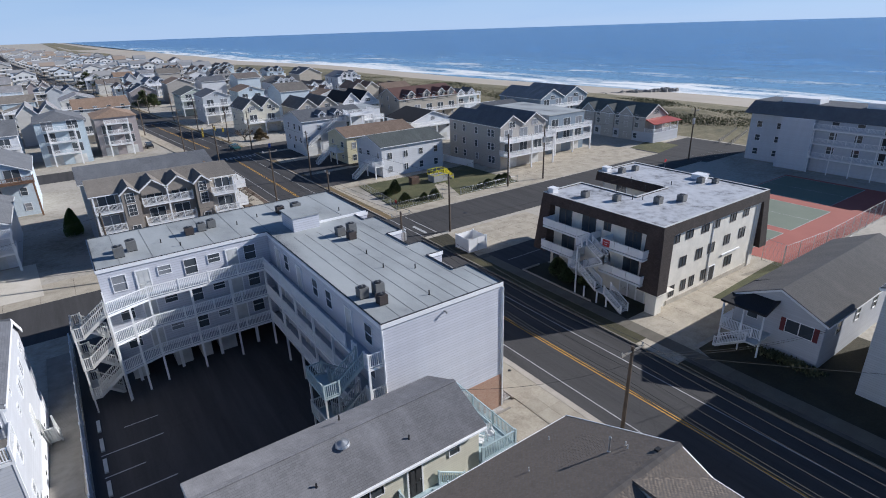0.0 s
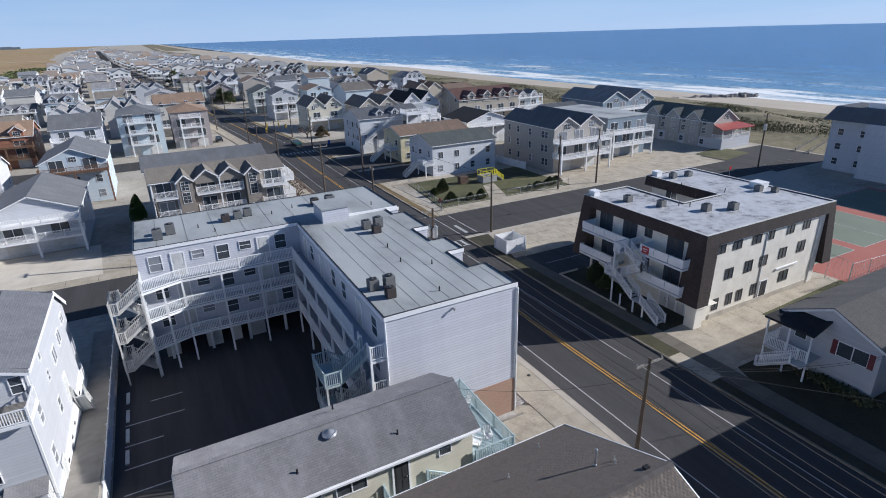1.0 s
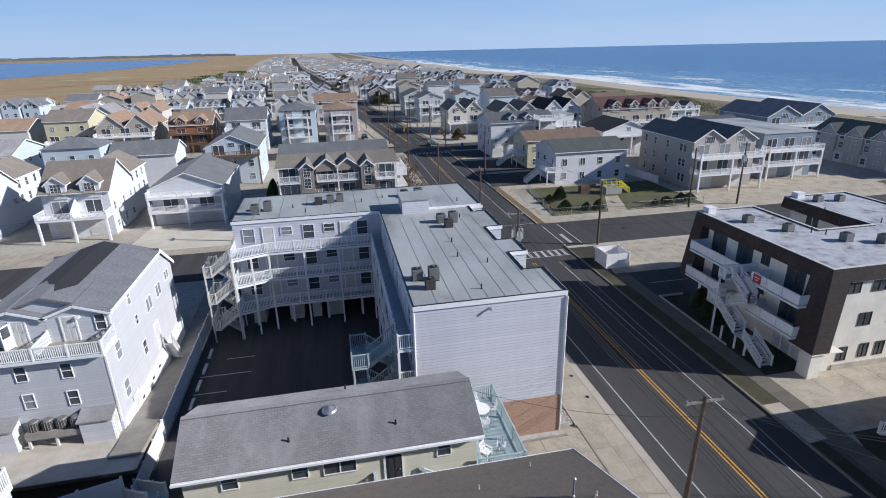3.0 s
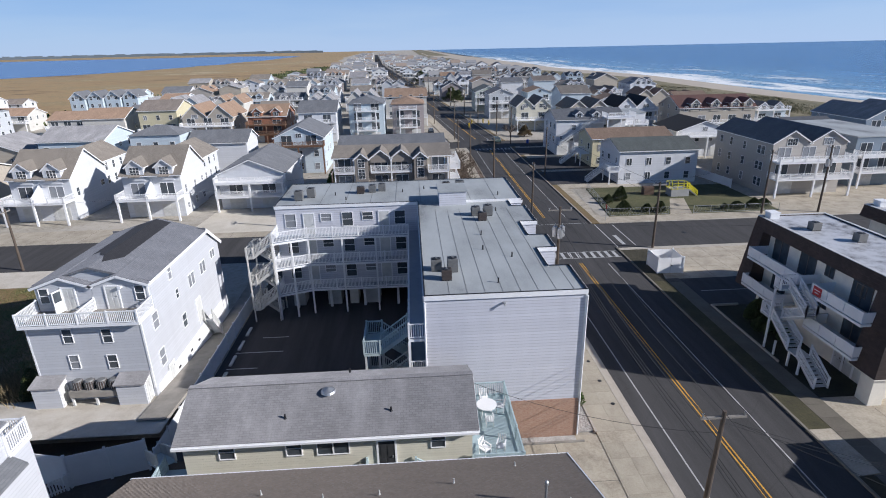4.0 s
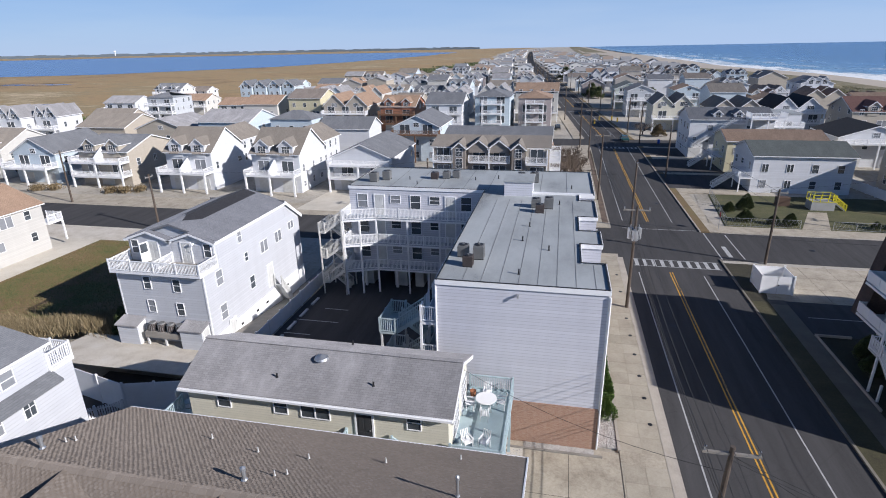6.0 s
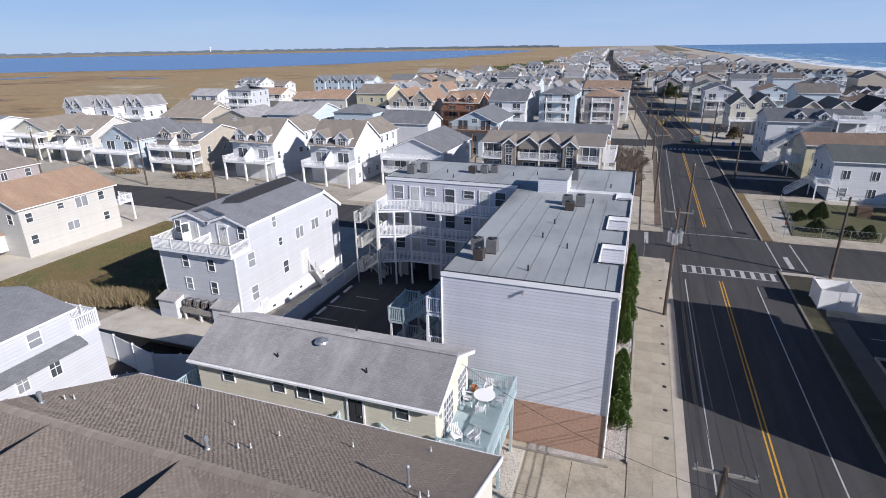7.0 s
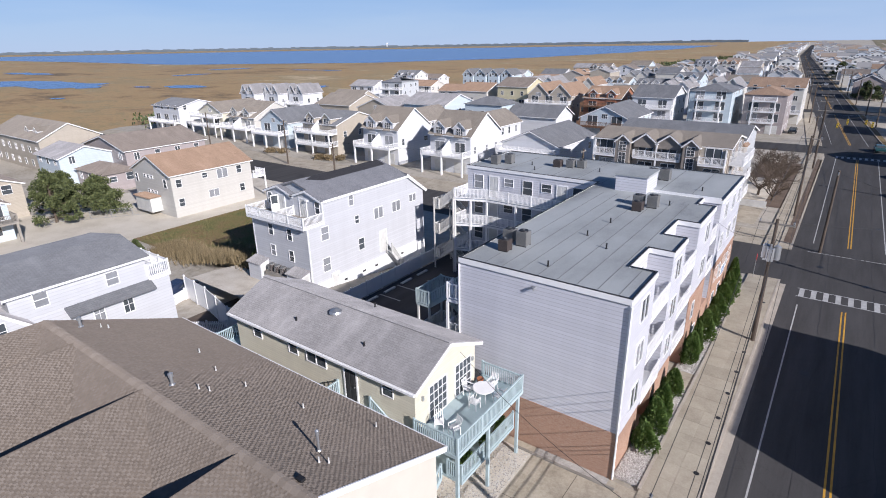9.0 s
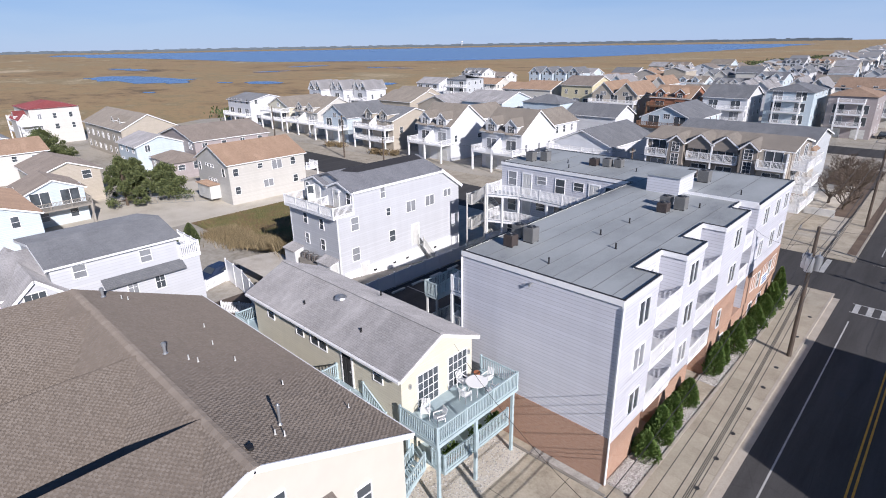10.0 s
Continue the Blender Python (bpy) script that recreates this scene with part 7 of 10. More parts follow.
HOUSES = [
    # bay side, north of the first side street
    dict(cx=-45.9, cy=91.3, w=9.4, d=10.6, eave=7.1, ridge=10.8, axis="x", wall="white", roof="taupe", decks=(3.6,), depth=3.0, garage=2, dormers=(-2.3, 2.3)),
    dict(cx=-28.6, cy=91.6, w=9.2, d=10.6, eave=7.1, ridge=10.8, axis="x", wall="white", roof="taupe", decks=(3.6,), depth=3.0, garage=2, dormers=(-2.3, 2.3)),
    dict(cx=-13.6, cy=97.5, w=11.0, d=16, eave=6.1, ridge=8.4, axis="y", wall="white", roof="slate", decks=(2.6, 4.9), depth=2.2, garage=2, skip="G"),
    dict(cx=-65.3, cy=94, w=11.0, d=14, eave=6.6, ridge=8.8, axis="x", wall="tan", roof="slate", decks=(2.2, 4.8), depth=2.6, garage=1, dormers=(-2.6, 2.6)),
    dict(cx=-81.5, cy=94, w=10.0, d=14, eave=6.0, ridge=8.8, axis="y", wall="lblue", roof="slate", decks=(3.4,), depth=3.0, garage=2),
    dict(cx=-97.5, cy=96, w=11.0, d=14, eave=6.0, ridge=9.4, axis="x", wall="offwhite", roof="taupe", decks=(3.3,), depth=3.0, garage=2, dormers=(-2.5, 2.5)),
    dict(cx=-113, cy=97, w=11.0, d=14, eave=6.4, ridge=8.8, axis="y", wall="cream", roof="taupe", decks=(2.8, 5.2), depth=2.8, garage=1),
    dict(cx=-132, cy=94, w=14.0, d=13, eave=7.2, ridge=8.8, axis="x", wall="white", roof="slate", decks=(2.8,), depth=2.0),
    # bay side, south of it
    dict(cx=-71.5, cy=25, w=13.0, d=8.5, eave=5.0, ridge=6.6, axis="x", wall="tan", roof="brown", skip="F"),
    dict(cx=-86, cy=44.5, w=10, d=9, eave=5.0, ridge=6.6, axis="x", wall="lblue", roof="grey"),
    dict(cx=-84, cy=57, w=16, d=17, face="E", eave=5.4, ridge=7.5, axis="x", wall="mauve", roof="brown"),
    dict(cx=-74.5, cy=45.0, w=10.5, d=6, eave=3.1, ridge=4.3, axis="x", wall="mauve", roof="brown", hip=True),
    dict(cx=-110, cy=48.5, w=26, d=11.5, eave=6.4, ridge=9.2, axis="x", wall="tan", roof="taupe"),
    dict(cx=-145, cy=40, w=17, d=11, eave=9.0, ridge=10.4, axis="x", wall="offwhite", roof="crimson", decks=(2.9, 5.6), depth=2.2, hip=True),
    dict(cx=-118, cy=20, w=14, d=11, eave=5.4, ridge=7.2, axis="x", wall="blue", roof="slate", decks=(2.8,)),
    dict(cx=-95, cy=22, w=12, d=11, eave=5.4, ridge=7.2, axis="y", wall="offwhite", roof="orange", decks=(2.8,), deck_mat=WHITE),
    # bay side, between the first and second side streets
    dict(cx=-28.2, cy=122.6, w=12.4, d=9, eave=7.0, ridge=9.1, axis="x", wall="white", roof="slate", skip="F"),
    dict(cx=-10.5, cy=124.5, w=10.5, d=15, eave=7.8, ridge=10.2, axis="y", wall="lblue", roof="slate", decks=(6.1,), depth=1.8, deck_mat=WOOD_BROWN),
    dict(cx=-40.6, cy=121, w=10.4, d=8, eave=9.2, ridge=10.8, axis="x", wall="lblue", roof="slate", hip=True),
    dict(cx=-56, cy=120, w=13, d=13, eave=8.8, ridge=11.0, axis="x", wall="lblue", roof="grey"),
    dict(cx=-76, cy=124, w=14, d=13, eave=6.4, ridge=9.0, axis="y", wall="tan", roof="grey"),
    dict(cx=-94, cy=125, w=14, d=14, eave=6.6, ridge=9.2, axis="x", wall="tan", roof="taupe"),
    dict(cx=10.2, cy=98.5, w=18.4, d=12, eave=9.1, ridge=10.5, axis="x", wall="grey", roof="slate", win=False),
    # bay side, north of the second
    dict(cx=-13.0, cy=165.9, w=10.8, eave=8.5, ridge=11.2, d=13, axis="x", wall="white", roof="slate", decks=(2.9, 5.7), depth=2.0, garage=2),
    dict(cx=-27.9, cy=168.0, w=10.9, eave=7.5, ridge=10.3, d=13, axis="x", wall="rust", roof="orange", decks=(2.6, 5.3), depth=2.4, deck_mat=WOOD_BROWN, dormers=(-2.7, 2.7), garage=2),
    dict(cx=-45.3, cy=170.5, w=14.4, eave=7.6, ridge=10.9, d=15, wall="tan", roof="orange", decks=(2.7, 5.2), depth=2.4, twin=True),
    dict(cx=-62.4, cy=177.2, w=11.3, eave=9.1, ridge=11.6, d=14, axis="x", wall="yellow", roof="brown", decks=(2.9,)),
    dict(cx=-78.9, cy=177.2, w=12.4, eave=7.1, ridge=9.6, d=13, axis="x", wall="offwhite", roof="orange"),
    dict(cx=1.0, cy=169.0, w=10.1, eave=10.4, ridge=12.1, d=16, wall="blue", roof="slate", decks=(2.9, 5.7, 8.4), depth=1.6, hip=True, garage=2, deck_w=5.5),
    dict(cx=13.1, cy=172.1, w=9.5, eave=9.7, ridge=11.3, d=14, wall="mauve", roof="orange", decks=(2.9, 5.6, 8.2), depth=1.6, hip=True, garage=2, deck_w=5),
    dict(cx=12.5, cy=196, w=14.0, d=14, eave=9.8, ridge=12.0, axis="x", wall="offwhite", roof="orange", decks=(2.9,)),
    # at the marsh's edge
    *(dict(cx=x, cy=y, w=6.6, d=8, eave=9.6, ridge=11.9, wall="white", roof="grey", decks=(3.2, 6.2), depth=1.6, twin=True) for x, y in ((-123.5, 114), (-116.3, 117.5), (-109, 121))),
    *(dict(cx=x, cy=y, w=5.4, d=9, eave=9.9, ridge=12.2, axis="y", wall="lblue", roof="slate", decks=(3.0,), depth=1.6, near=False) for x, y in ((-111, 221), (-105, 222), (-99, 223), (-93, 224))),
    dict(cx=-150, cy=194, w=14, d=11, eave=5.8, ridge=8.0, axis="x", wall="white", roof="grey", decks=(3.0,)),
    dict(cx=-125, cy=186, w=11, d=11, eave=8.6, ridge=10.2, axis="x", wall="grey", roof="slate", decks=(2.9, 5.7), depth=2.0, hip=True),
    dict(cx=-163, cy=240, w=14, d=11, eave=7.6, ridge=10.0, axis="x", wall="white", roof="slate", decks=(3.0, 5.6), dormers=(-3.5, 3.5)),
    dict(cx=-168, cy=266, w=15, d=10, eave=4.8, ridge=6.8, axis="x", wall="white", roof="brown", near=False),
    dict(cx=-130, cy=264, w=12, d=12, eave=6.6, ridge=9.0, axis="x", wall="blue", roof="slate", decks=(3.0, 5.6), near=False),
    dict(cx=-114, cy=268, w=12, d=12, eave=7.2, ridge=9.6, axis="x", wall="lblue", roof="grey", decks=(3.0, 5.6), near=False),
    dict(cx=-100, cy=286, w=13, d=12, eave=7.0, ridge=9.4, axis="x", wall="white", roof="slate", decks=(3.0,), near=False),
    dict(cx=-122, cy=380, w=13, d=12, eave=6.4, ridge=8.8, axis="x", wall="tan", roof="grey", near=False),
    dict(cx=-128, cy=208, w=13, d=11, eave=5.4, ridge=7.6, axis="x", wall="offwhite", roof="orange", decks=(3.0,)),
    dict(cx=-97, cy=189, w=12, d=11, eave=5.6, ridge=7.8, axis="x", wall="offwhite", roof="orange", decks=(3.0,)),
    dict(cx=-113, cy=146, w=14, d=11, eave=5.4, ridge=8.2, axis="x", wall="tan", roof="taupe"),
    # sea side
    dict(cx=55.5, cy=5.2, w=15, d=11.6, eave=9.6, ridge=11.4, axis="x", wall="grey", roof="slate", win=False),
    dict(cx=60.6, cy=103, w=15.2, d=11, eave=6.3, ridge=7.9, axis="x", wall="white", roof="green"),
    dict(cx=61.5, cy=118, w=17.5, d=10, eave=6.2, ridge=7.7, axis="x", wall="yellow", roof="orange"),
    dict(cx=57.4, cy=135.3, w=17, d=12.6, eave=8.3, ridge=10.2, axis="x", wall="white", roof="slate", win=False),
    dict(cx=82, cy=128, w=13, d=13, eave=6.0, ridge=8.2, axis="y", wall="white", roof="black", decks=(4.9,), depth=2.0, garage=2),
    dict(cx=81.8, cy=95.5, w=13.0, d=18, eave=9.0, ridge=11.0, wall="taupe", roof="slate", decks=(3.2, 6.1), depth=2.8, twin=True, garage=2, skip="W"),
    dict(cx=99.5, cy=101.5, w=12, d=22, eave=8.8, ridge=9, wall="slate", roof="grey", decks=(2.9, 5.7), depth=2.4, flat=True, garage=2),
    dict(cx=128, cy=127, w=20, d=18, eave=8.0, ridge=10.6, wall="slate", roof="grey", decks=(2.9, 5.6), depth=2.4, twin=True),
    dict(cx=104, cy=163, w=23, d=14, eave=7.2, ridge=10.2, axis="x", wall="tan", roof="red", decks=(2.9,), dormers=(-7, -1, 5, 9)),
    dict(cx=67.3, cy=136, w=9, d=9, eave=9.2, ridge=9.4, wall="white", roof="grey", flat=True, decks=(6.7,)),
    dict(cx=52.6, cy=177.5, w=11.0, d=13, eave=7.4, ridge=9.9, wall="cream", roof="taupe", decks=(3.4,), depth=2.6, twin=True, garage=2),
    dict(cx=68, cy=171, w=13, d=14, eave=6.8, ridge=9.4, wall="tan", roof="taupe", decks=(3.0,), twin=True, garage=2),
    dict(cx=84, cy=174, w=12, d=14, eave=6.8, ridge=9.6, wall="white", roof="black", decks=(3.0, 5.7), twin=True),
    dict(cx=47.5, cy=209, w=9, d=13, eave=8.8, ridge=10.6, axis="y", wall="grey", roof="slate", decks=(2.9, 5.7), garage=1),
    dict(cx=46.5, cy=236, w=11, d=15, eave=7.6, ridge=9.8, axis="y", wall="sage", roof="green", decks=(2.9, 5.7)),
]
for h in HOUSES:
    t = house(**h)
    if h["cx"] == -110:
        for x in (4.2, 8.6):
            dormer(t, x, -4.2, 6.6, "S", 1.7, 1.2, 3.4, SID["tan"], SH_TAUPE)
    if h["cx"] == -145:
        # a lower crimson roof with a gabled window on the front, and white decks beside it
        wl, rf, tr = MB(), MB(), MB()
        gable_roof(wl, rf, tr, -2.0, 8.5, -7.8, -5.4, 0, 6.6, 7.9, "x", 0.3)
        bay = part("wing", wl, SID["offwhite"], t)
        part("wing_roof", rf, ROOF["crimson"], bay)
        part("wing_trim", tr, WHITE, bay)
        dormer(t, 3.6, -7.9, 6.0, "S", 2.2, 1.4, 2.4, SID["offwhite"], ROOF["crimson"])
        for x, z in ((10.3, 5.4), (13.6, 4.0), (17.0, 2.7)):
            dk = part("deck", MB().box(x - 1.8, x + 1.8, -8.5, -4.5, z - 0.2, z), WHITE, t)
            part("deck_railing", rail_geo(MB(), [(x - 1.75, -8.45, z), (x + 1.75, -8.45, z), (x + 1.75, -4.5, z)], 1.0, 0.18, 1.8), WHITE, dk)
            for px in (x - 1.6, x + 1.6):
                part("post", MB().box(px - 0.1, px + 0.1, -8.4, -8.2, 0, z - 0.2), WHITE, dk)
    if h["cx"] in (-45.9, -28.6):
        # a lower wing behind, with two rows of windows towards the sea
        wl, rf, tr = MB(), MB(), MB()
        gable_roof(wl, rf, tr, -3.6, 4.2, 5.2, 14.5, 0, 7.6, 9.9, "y", 0.3)
        wing = part("wing", wl, SID["white"], t)
        part("wing_roof", rf, SH_TAUPE, wing)
        part("wing_trim", tr, WHITE, wing)
        for y in (7.0, 9.6, 12.4):
            for z in (4.0, 6.4):
                window(wing, 4.2, y, z, "E", 0.8, 1.3)

# further streets: the same lot pattern, houses drawn from the same kinds
CHOICE = random.Random(11)
taken = [(h["cx"], h["cy"]) for h in HOUSES]


def lots():
    for k in range(1, 5):
        s = 68.5 + 78.2 * k
        for cy, face in ((s - 19, "N"), (s + 20.5, "S")):
            west = -118 + 14 * k
            xs = [2.2 - 15.3 * i for i in range(9) if 2.2 - 15.3 * i > west] + [17.6] + [48.5 + 15.3 * i for i in range(6)]
            for x in xs:
                x += CHOICE.uniform(-1.2, 1.2)
                y = cy + CHOICE.uniform(-1.5, 1.5)
                x = veer(x, y)
                if (y > 186 or not -72 < x < 95) and all(abs(x - a) > 12.5 or abs(y - b) > 16 for a, b in taken):
                    yield x, y, face


for x, y, face in lots():
    eave = CHOICE.choice((5.4, 5.6, 6.2, 7.0, 8.2, 8.6))
    house(x, y, CHOICE.uniform(9.5, 12), CHOICE.uniform(11.5, 14.5), face, eave, eave + CHOICE.uniform(1.6, 2.8), CHOICE.choice("xxy"), CHOICE.choice(("white", "white", "white", "offwhite", "offwhite", "grey", "lblue", "lblue", "taupe", "tan", "blue", "mauve")),
          CHOICE.choice(("grey", "slate", "taupe", "taupe", "brown", "orange", "grey")), CHOICE.choice(((3.0,), (2.9, 5.6), (2.9, 5.6), (5.4,))), 2.0, CHOICE.choice((0, 2)), CHOICE.choice(((), (-2.4, 2.4), (-2.4, 2.4))), CHOICE.random() < 0.25, y < 150, 1)

far_wall, far_roof, far_pane, far_rail = MB(), MB(), MB(), MB()
for k in range(5, 26):
    s = 68.5 + 78.2 * k
    for cy in (s - 19, s + 20):
        west = -50 + 13 * min(k - 5, 3)
        xs = [3.6 - 13.2 * i for i in range(10) if 3.6 - 13.2 * i > west] + [17.4] + [47.5 + 12.6 * i for i in range(14)]
        for x in xs:
            if CHOICE.random() < 0.12:
                continue
            x, y = x + CHOICE.uniform(-1.5, 1.5), cy + CHOICE.uniform(-2, 2)
            x = veer(x, y)
            if x > 128 - max(0, (y - 330) * 0.115):
                continue
            w, d, e = CHOICE.uniform(9, 12), CHOICE.uniform(11, 15), CHOICE.choice((5.4, 6.2, 7.4, 8.4))
            gable_roof(far_wall, far_roof, None, x - w / 2, x + w / 2, y - d / 2, y + d / 2, 0, e, e + CHOICE.uniform(1.4, 2.8), CHOICE.choice("xy"), 0.3)
            for z in (3.0, 5.7):
                if z < e:
                    far_wall.box(x - w / 2, x + w / 2, y - d / 2 - 1.6, y - d / 2 + 0.01, z - 0.22, z)
                    far_rail.box(x - w / 2, x + w / 2, y - d / 2 - 1.62, y - d / 2 - 1.56, z + 0.1, z + 0.9)
            for z in (1.4, 4.2, 6.9):
                if z + 0.7 > e:
                    continue
                for u in (0.18, 0.5, 0.8):
                    v = x - w / 2 + w * (u + CHOICE.uniform(-0.06, 0.06))
                    far_pane.box(v - 0.7, v + 0.7, y - d / 2 - 0.05, y - d / 2 + 0.01, z - 0.6, z + 0.7, bottom=False)
                    v = y - d / 2 + d * (u + CHOICE.uniform(-0.08, 0.08))
                    for xx in (x - w / 2, x + w / 2):
                        far_pane.box(xx - 0.04, xx + 0.04, v - 0.45, v + 0.45, z - 0.5, z + 0.6, bottom=False)


def island_mat(name, stops, rough):
    m = Nodes(name, rough)
    m.color(m.ramp(m.island(), stops))
    return m.mat


single("far_house_windows", far_pane, PANE, "dark windows of many distant island houses", "far windows", kind="stuff")
single("far_house_railings", far_rail, WHITE, "white deck rails of many distant island houses", "far railings", kind="stuff")
single("far_house_walls", far_wall, island_mat("far_house_paint", [(0.0, (0.74, 0.74, 0.76)), (0.45, (0.68, 0.66, 0.61)), (0.7, (0.56, 0.61, 0.66)), (1.0, (0.44, 0.40, 0.35))], 0.6), "pale walls of many distant island houses", "far houses", kind="stuff")
single("far_house_roofs", far_roof, island_mat("far_house_shingles", [(0.0, (0.20, 0.21, 0.225)), (0.5, (0.30, 0.295, 0.29)), (0.8, (0.31, 0.235, 0.175)), (1.0, (0.24, 0.215, 0.195))], 0.9), "shingle roofs of many distant island houses", "far houses", kind="stuff")


# ---- other near houses ----
BAY_WALL = siding("cream_white_siding", (0.50, 0.485, 0.45), 0.2, lap=0.9)


def bay_house():
    """The long white house with tan orange roof."""
    t = thing("bay_house", "cream two storey house with tan orange shingle roof and balcony", "house")
    wl, rf, tr = MB(), MB(), MB()
    gable_roof(wl, rf, tr, -55.2, -44.5, 41.2, 54.4, -0.6, 5.6, 7.9, "y", 0.3)
    part("wall", wl, BAY_WALL, t)
    part("roof", rf, SH_ORANGE, t, "tan orange shingle roof")
    part("roof_trim", tr, WHITE, t)
    for y, z, w, h, s in ((42.3, 4.3, 0.8, 1.1, "sash"), (42.3, 1.5, 0.8, 1.1, "sash"), (46.4, 4.7, 0.8, 0.7, "sash"), (49.3, 4.5, 1.7, 1.35, "double"), (52.2, 4.6, 0.8, 1.1, "sash"), (47.5, 1.8, 1.6, 1.1, "double"), (52.4, 1.7, 0.8, 1.1, "sash")):
        window(t, -44.5, y, z, "E", w, h, s)
    for x, z, w, h in ((-54.2, 4.3, 0.7, 1.2), (-51.7, 4.8, 0.6, 0.45), (-50.7, 4.8, 0.6, 0.45), (-49.7, 4.8, 0.6, 0.45), (-46.2, 4.2, 0.8, 1.2), (-51.2, 2.6, 0.6, 0.45), (-50.2, 2.6, 0.6, 0.45), (-49.2, 2.6, 0.6, 0.45), (-54.2, 1.4, 0.7, 1.1)):
        window(t, x, 41.2, z, "S", w, h)
    for y in (46.5, 51.5):
        part("roof_window", MB().box(-49.3, -48.4, y, y + 1.1, 6.75, 6.95), PANE, t)
    b = part("balcony", MB().box(-46.5, -44.0, 54.4, 56.6, 2.7, 2.9), WHITE, t)
    part("balcony_railing", rail_geo(MB(), [(-44.05, 54.4, 2.9), (-44.05, 56.55, 2.9), (-46.45, 56.55, 2.9)], 1.0, 0.15, 1.2), WHITE, b)
    part("post", MB().box(-44.2, -44.0, 56.4, 56.6, 0, 2.7), WHITE, t)
    lean = part("lean_to", MB().box(-52.5, -48.2, 39.6, 41.2, 0, 2.1), WHITE_DULL, t, "row of white store doors under a tan roof")
    part("lean_to_roof", MB().box(-52.7, -48.0, 39.4, 41.2, 2.1, 2.25), SH_ORANGE, lean)
    settle(t, -52, 48)
    t.matrix_basis = pose(-52.2, 47.6, 0.6)
    return t


bay_house()


def grey_house():
    """The tall white house with two grey roof slopes."""
    t = thing("grey_roofed_house", "tall white house with grey shingle roof, balcony and arched window", "house")
    wl, rf, tr = MB(), MB(), MB()
    gable_roof(wl, rf, tr, -13.6, -5.4, 10.4, 18.2, 0, 9.9, 10.7, "y", 0.25, at=0.58, eave2=9.95)
    part("wall", wl, SID_WHITE, t)
    part("roof", rf, SH_SLATE, t, "grey shingle roof")
    part("roof_trim", tr, WHITE, t)
    for y, z in ((12.0, 9.3), (16.0, 9.2)):
        window(t, -5.4, y, z, "E", 0.7, 0.85, blind=1)
    for y, z in ((14.8, 7.2), (16.6, 7.1)):
        window(t, -5.4, y, z, "E", 0.6, 1.05, "grid", blind=0.5)
    for y, z in ((12.4, 4.4), (15.5, 4.3)):
        window(t, -5.4, y, z, "E", 0.7, 1.1)
    p = MB()
    p.solid([(-5.4, 13.0, 8.2), (-4.7, 13.0, 7.75), (-4.7, 18.3, 7.75), (-5.4, 18.3, 8.2)], [(-5.4, 13.0, 8.32), (-4.7, 13.0, 7.87), (-4.7, 18.3, 7.87), (-5.4, 18.3, 8.32)])
    part("pent_roof", p, SH_SLATE, t, "narrow grey shingle pent roof")
    part("balcony_wall", MB().box(-9.0, -5.4, 18.2, 19.6, 0, 8.2), SID_WHITE, t)
    b = part("balcony", MB().box(-9.0, -5.3, 18.2, 19.7, 8.2, 8.4), WHITE, t)
    part("balcony_railing", rail_geo(MB(), [(-5.36, 18.2, 8.4), (-5.36, 19.64, 8.4), (-8.95, 19.64, 8.4)], 0.95, 0.13, 1.4), WHITE, b)
    w2, r2, t2 = MB(), MB(), MB()
    gable_roof(w2, r2, t2, -12.5, -4.6, 7.9, 10.9, 0, 8.4, 9.75, "x", 0.25)
    gable_roof(w2, r2, t2, -13.0, -6.0, 1.0, 10.4, 0, 8.6, 10.2, "y", 0.25)
    part("wing", w2, SID_WHITE, t)
    part("wing_roof", r2, SH_GREY, t, "grey shingle wing roof")
    part("wing_fascia", t2, WHITE, t)
    window(t, -4.6, 9.3, 8.45, "E", 1.1, 0.95, "grid", blind=0)
    return settle(t, -9.5, 10)


grey_house()
house(-50.5, 11.5, 16, 10, "S", 5.0, 6.8, "x", "lblue", "orange", seed=3)
house(-58, 20.5, 7, 8, "E", 4.8, 6.3, "y", "lblue", "brown", decks=(2.7,), depth=2.2, deck_mat=WOOD_GREY, seed=4)


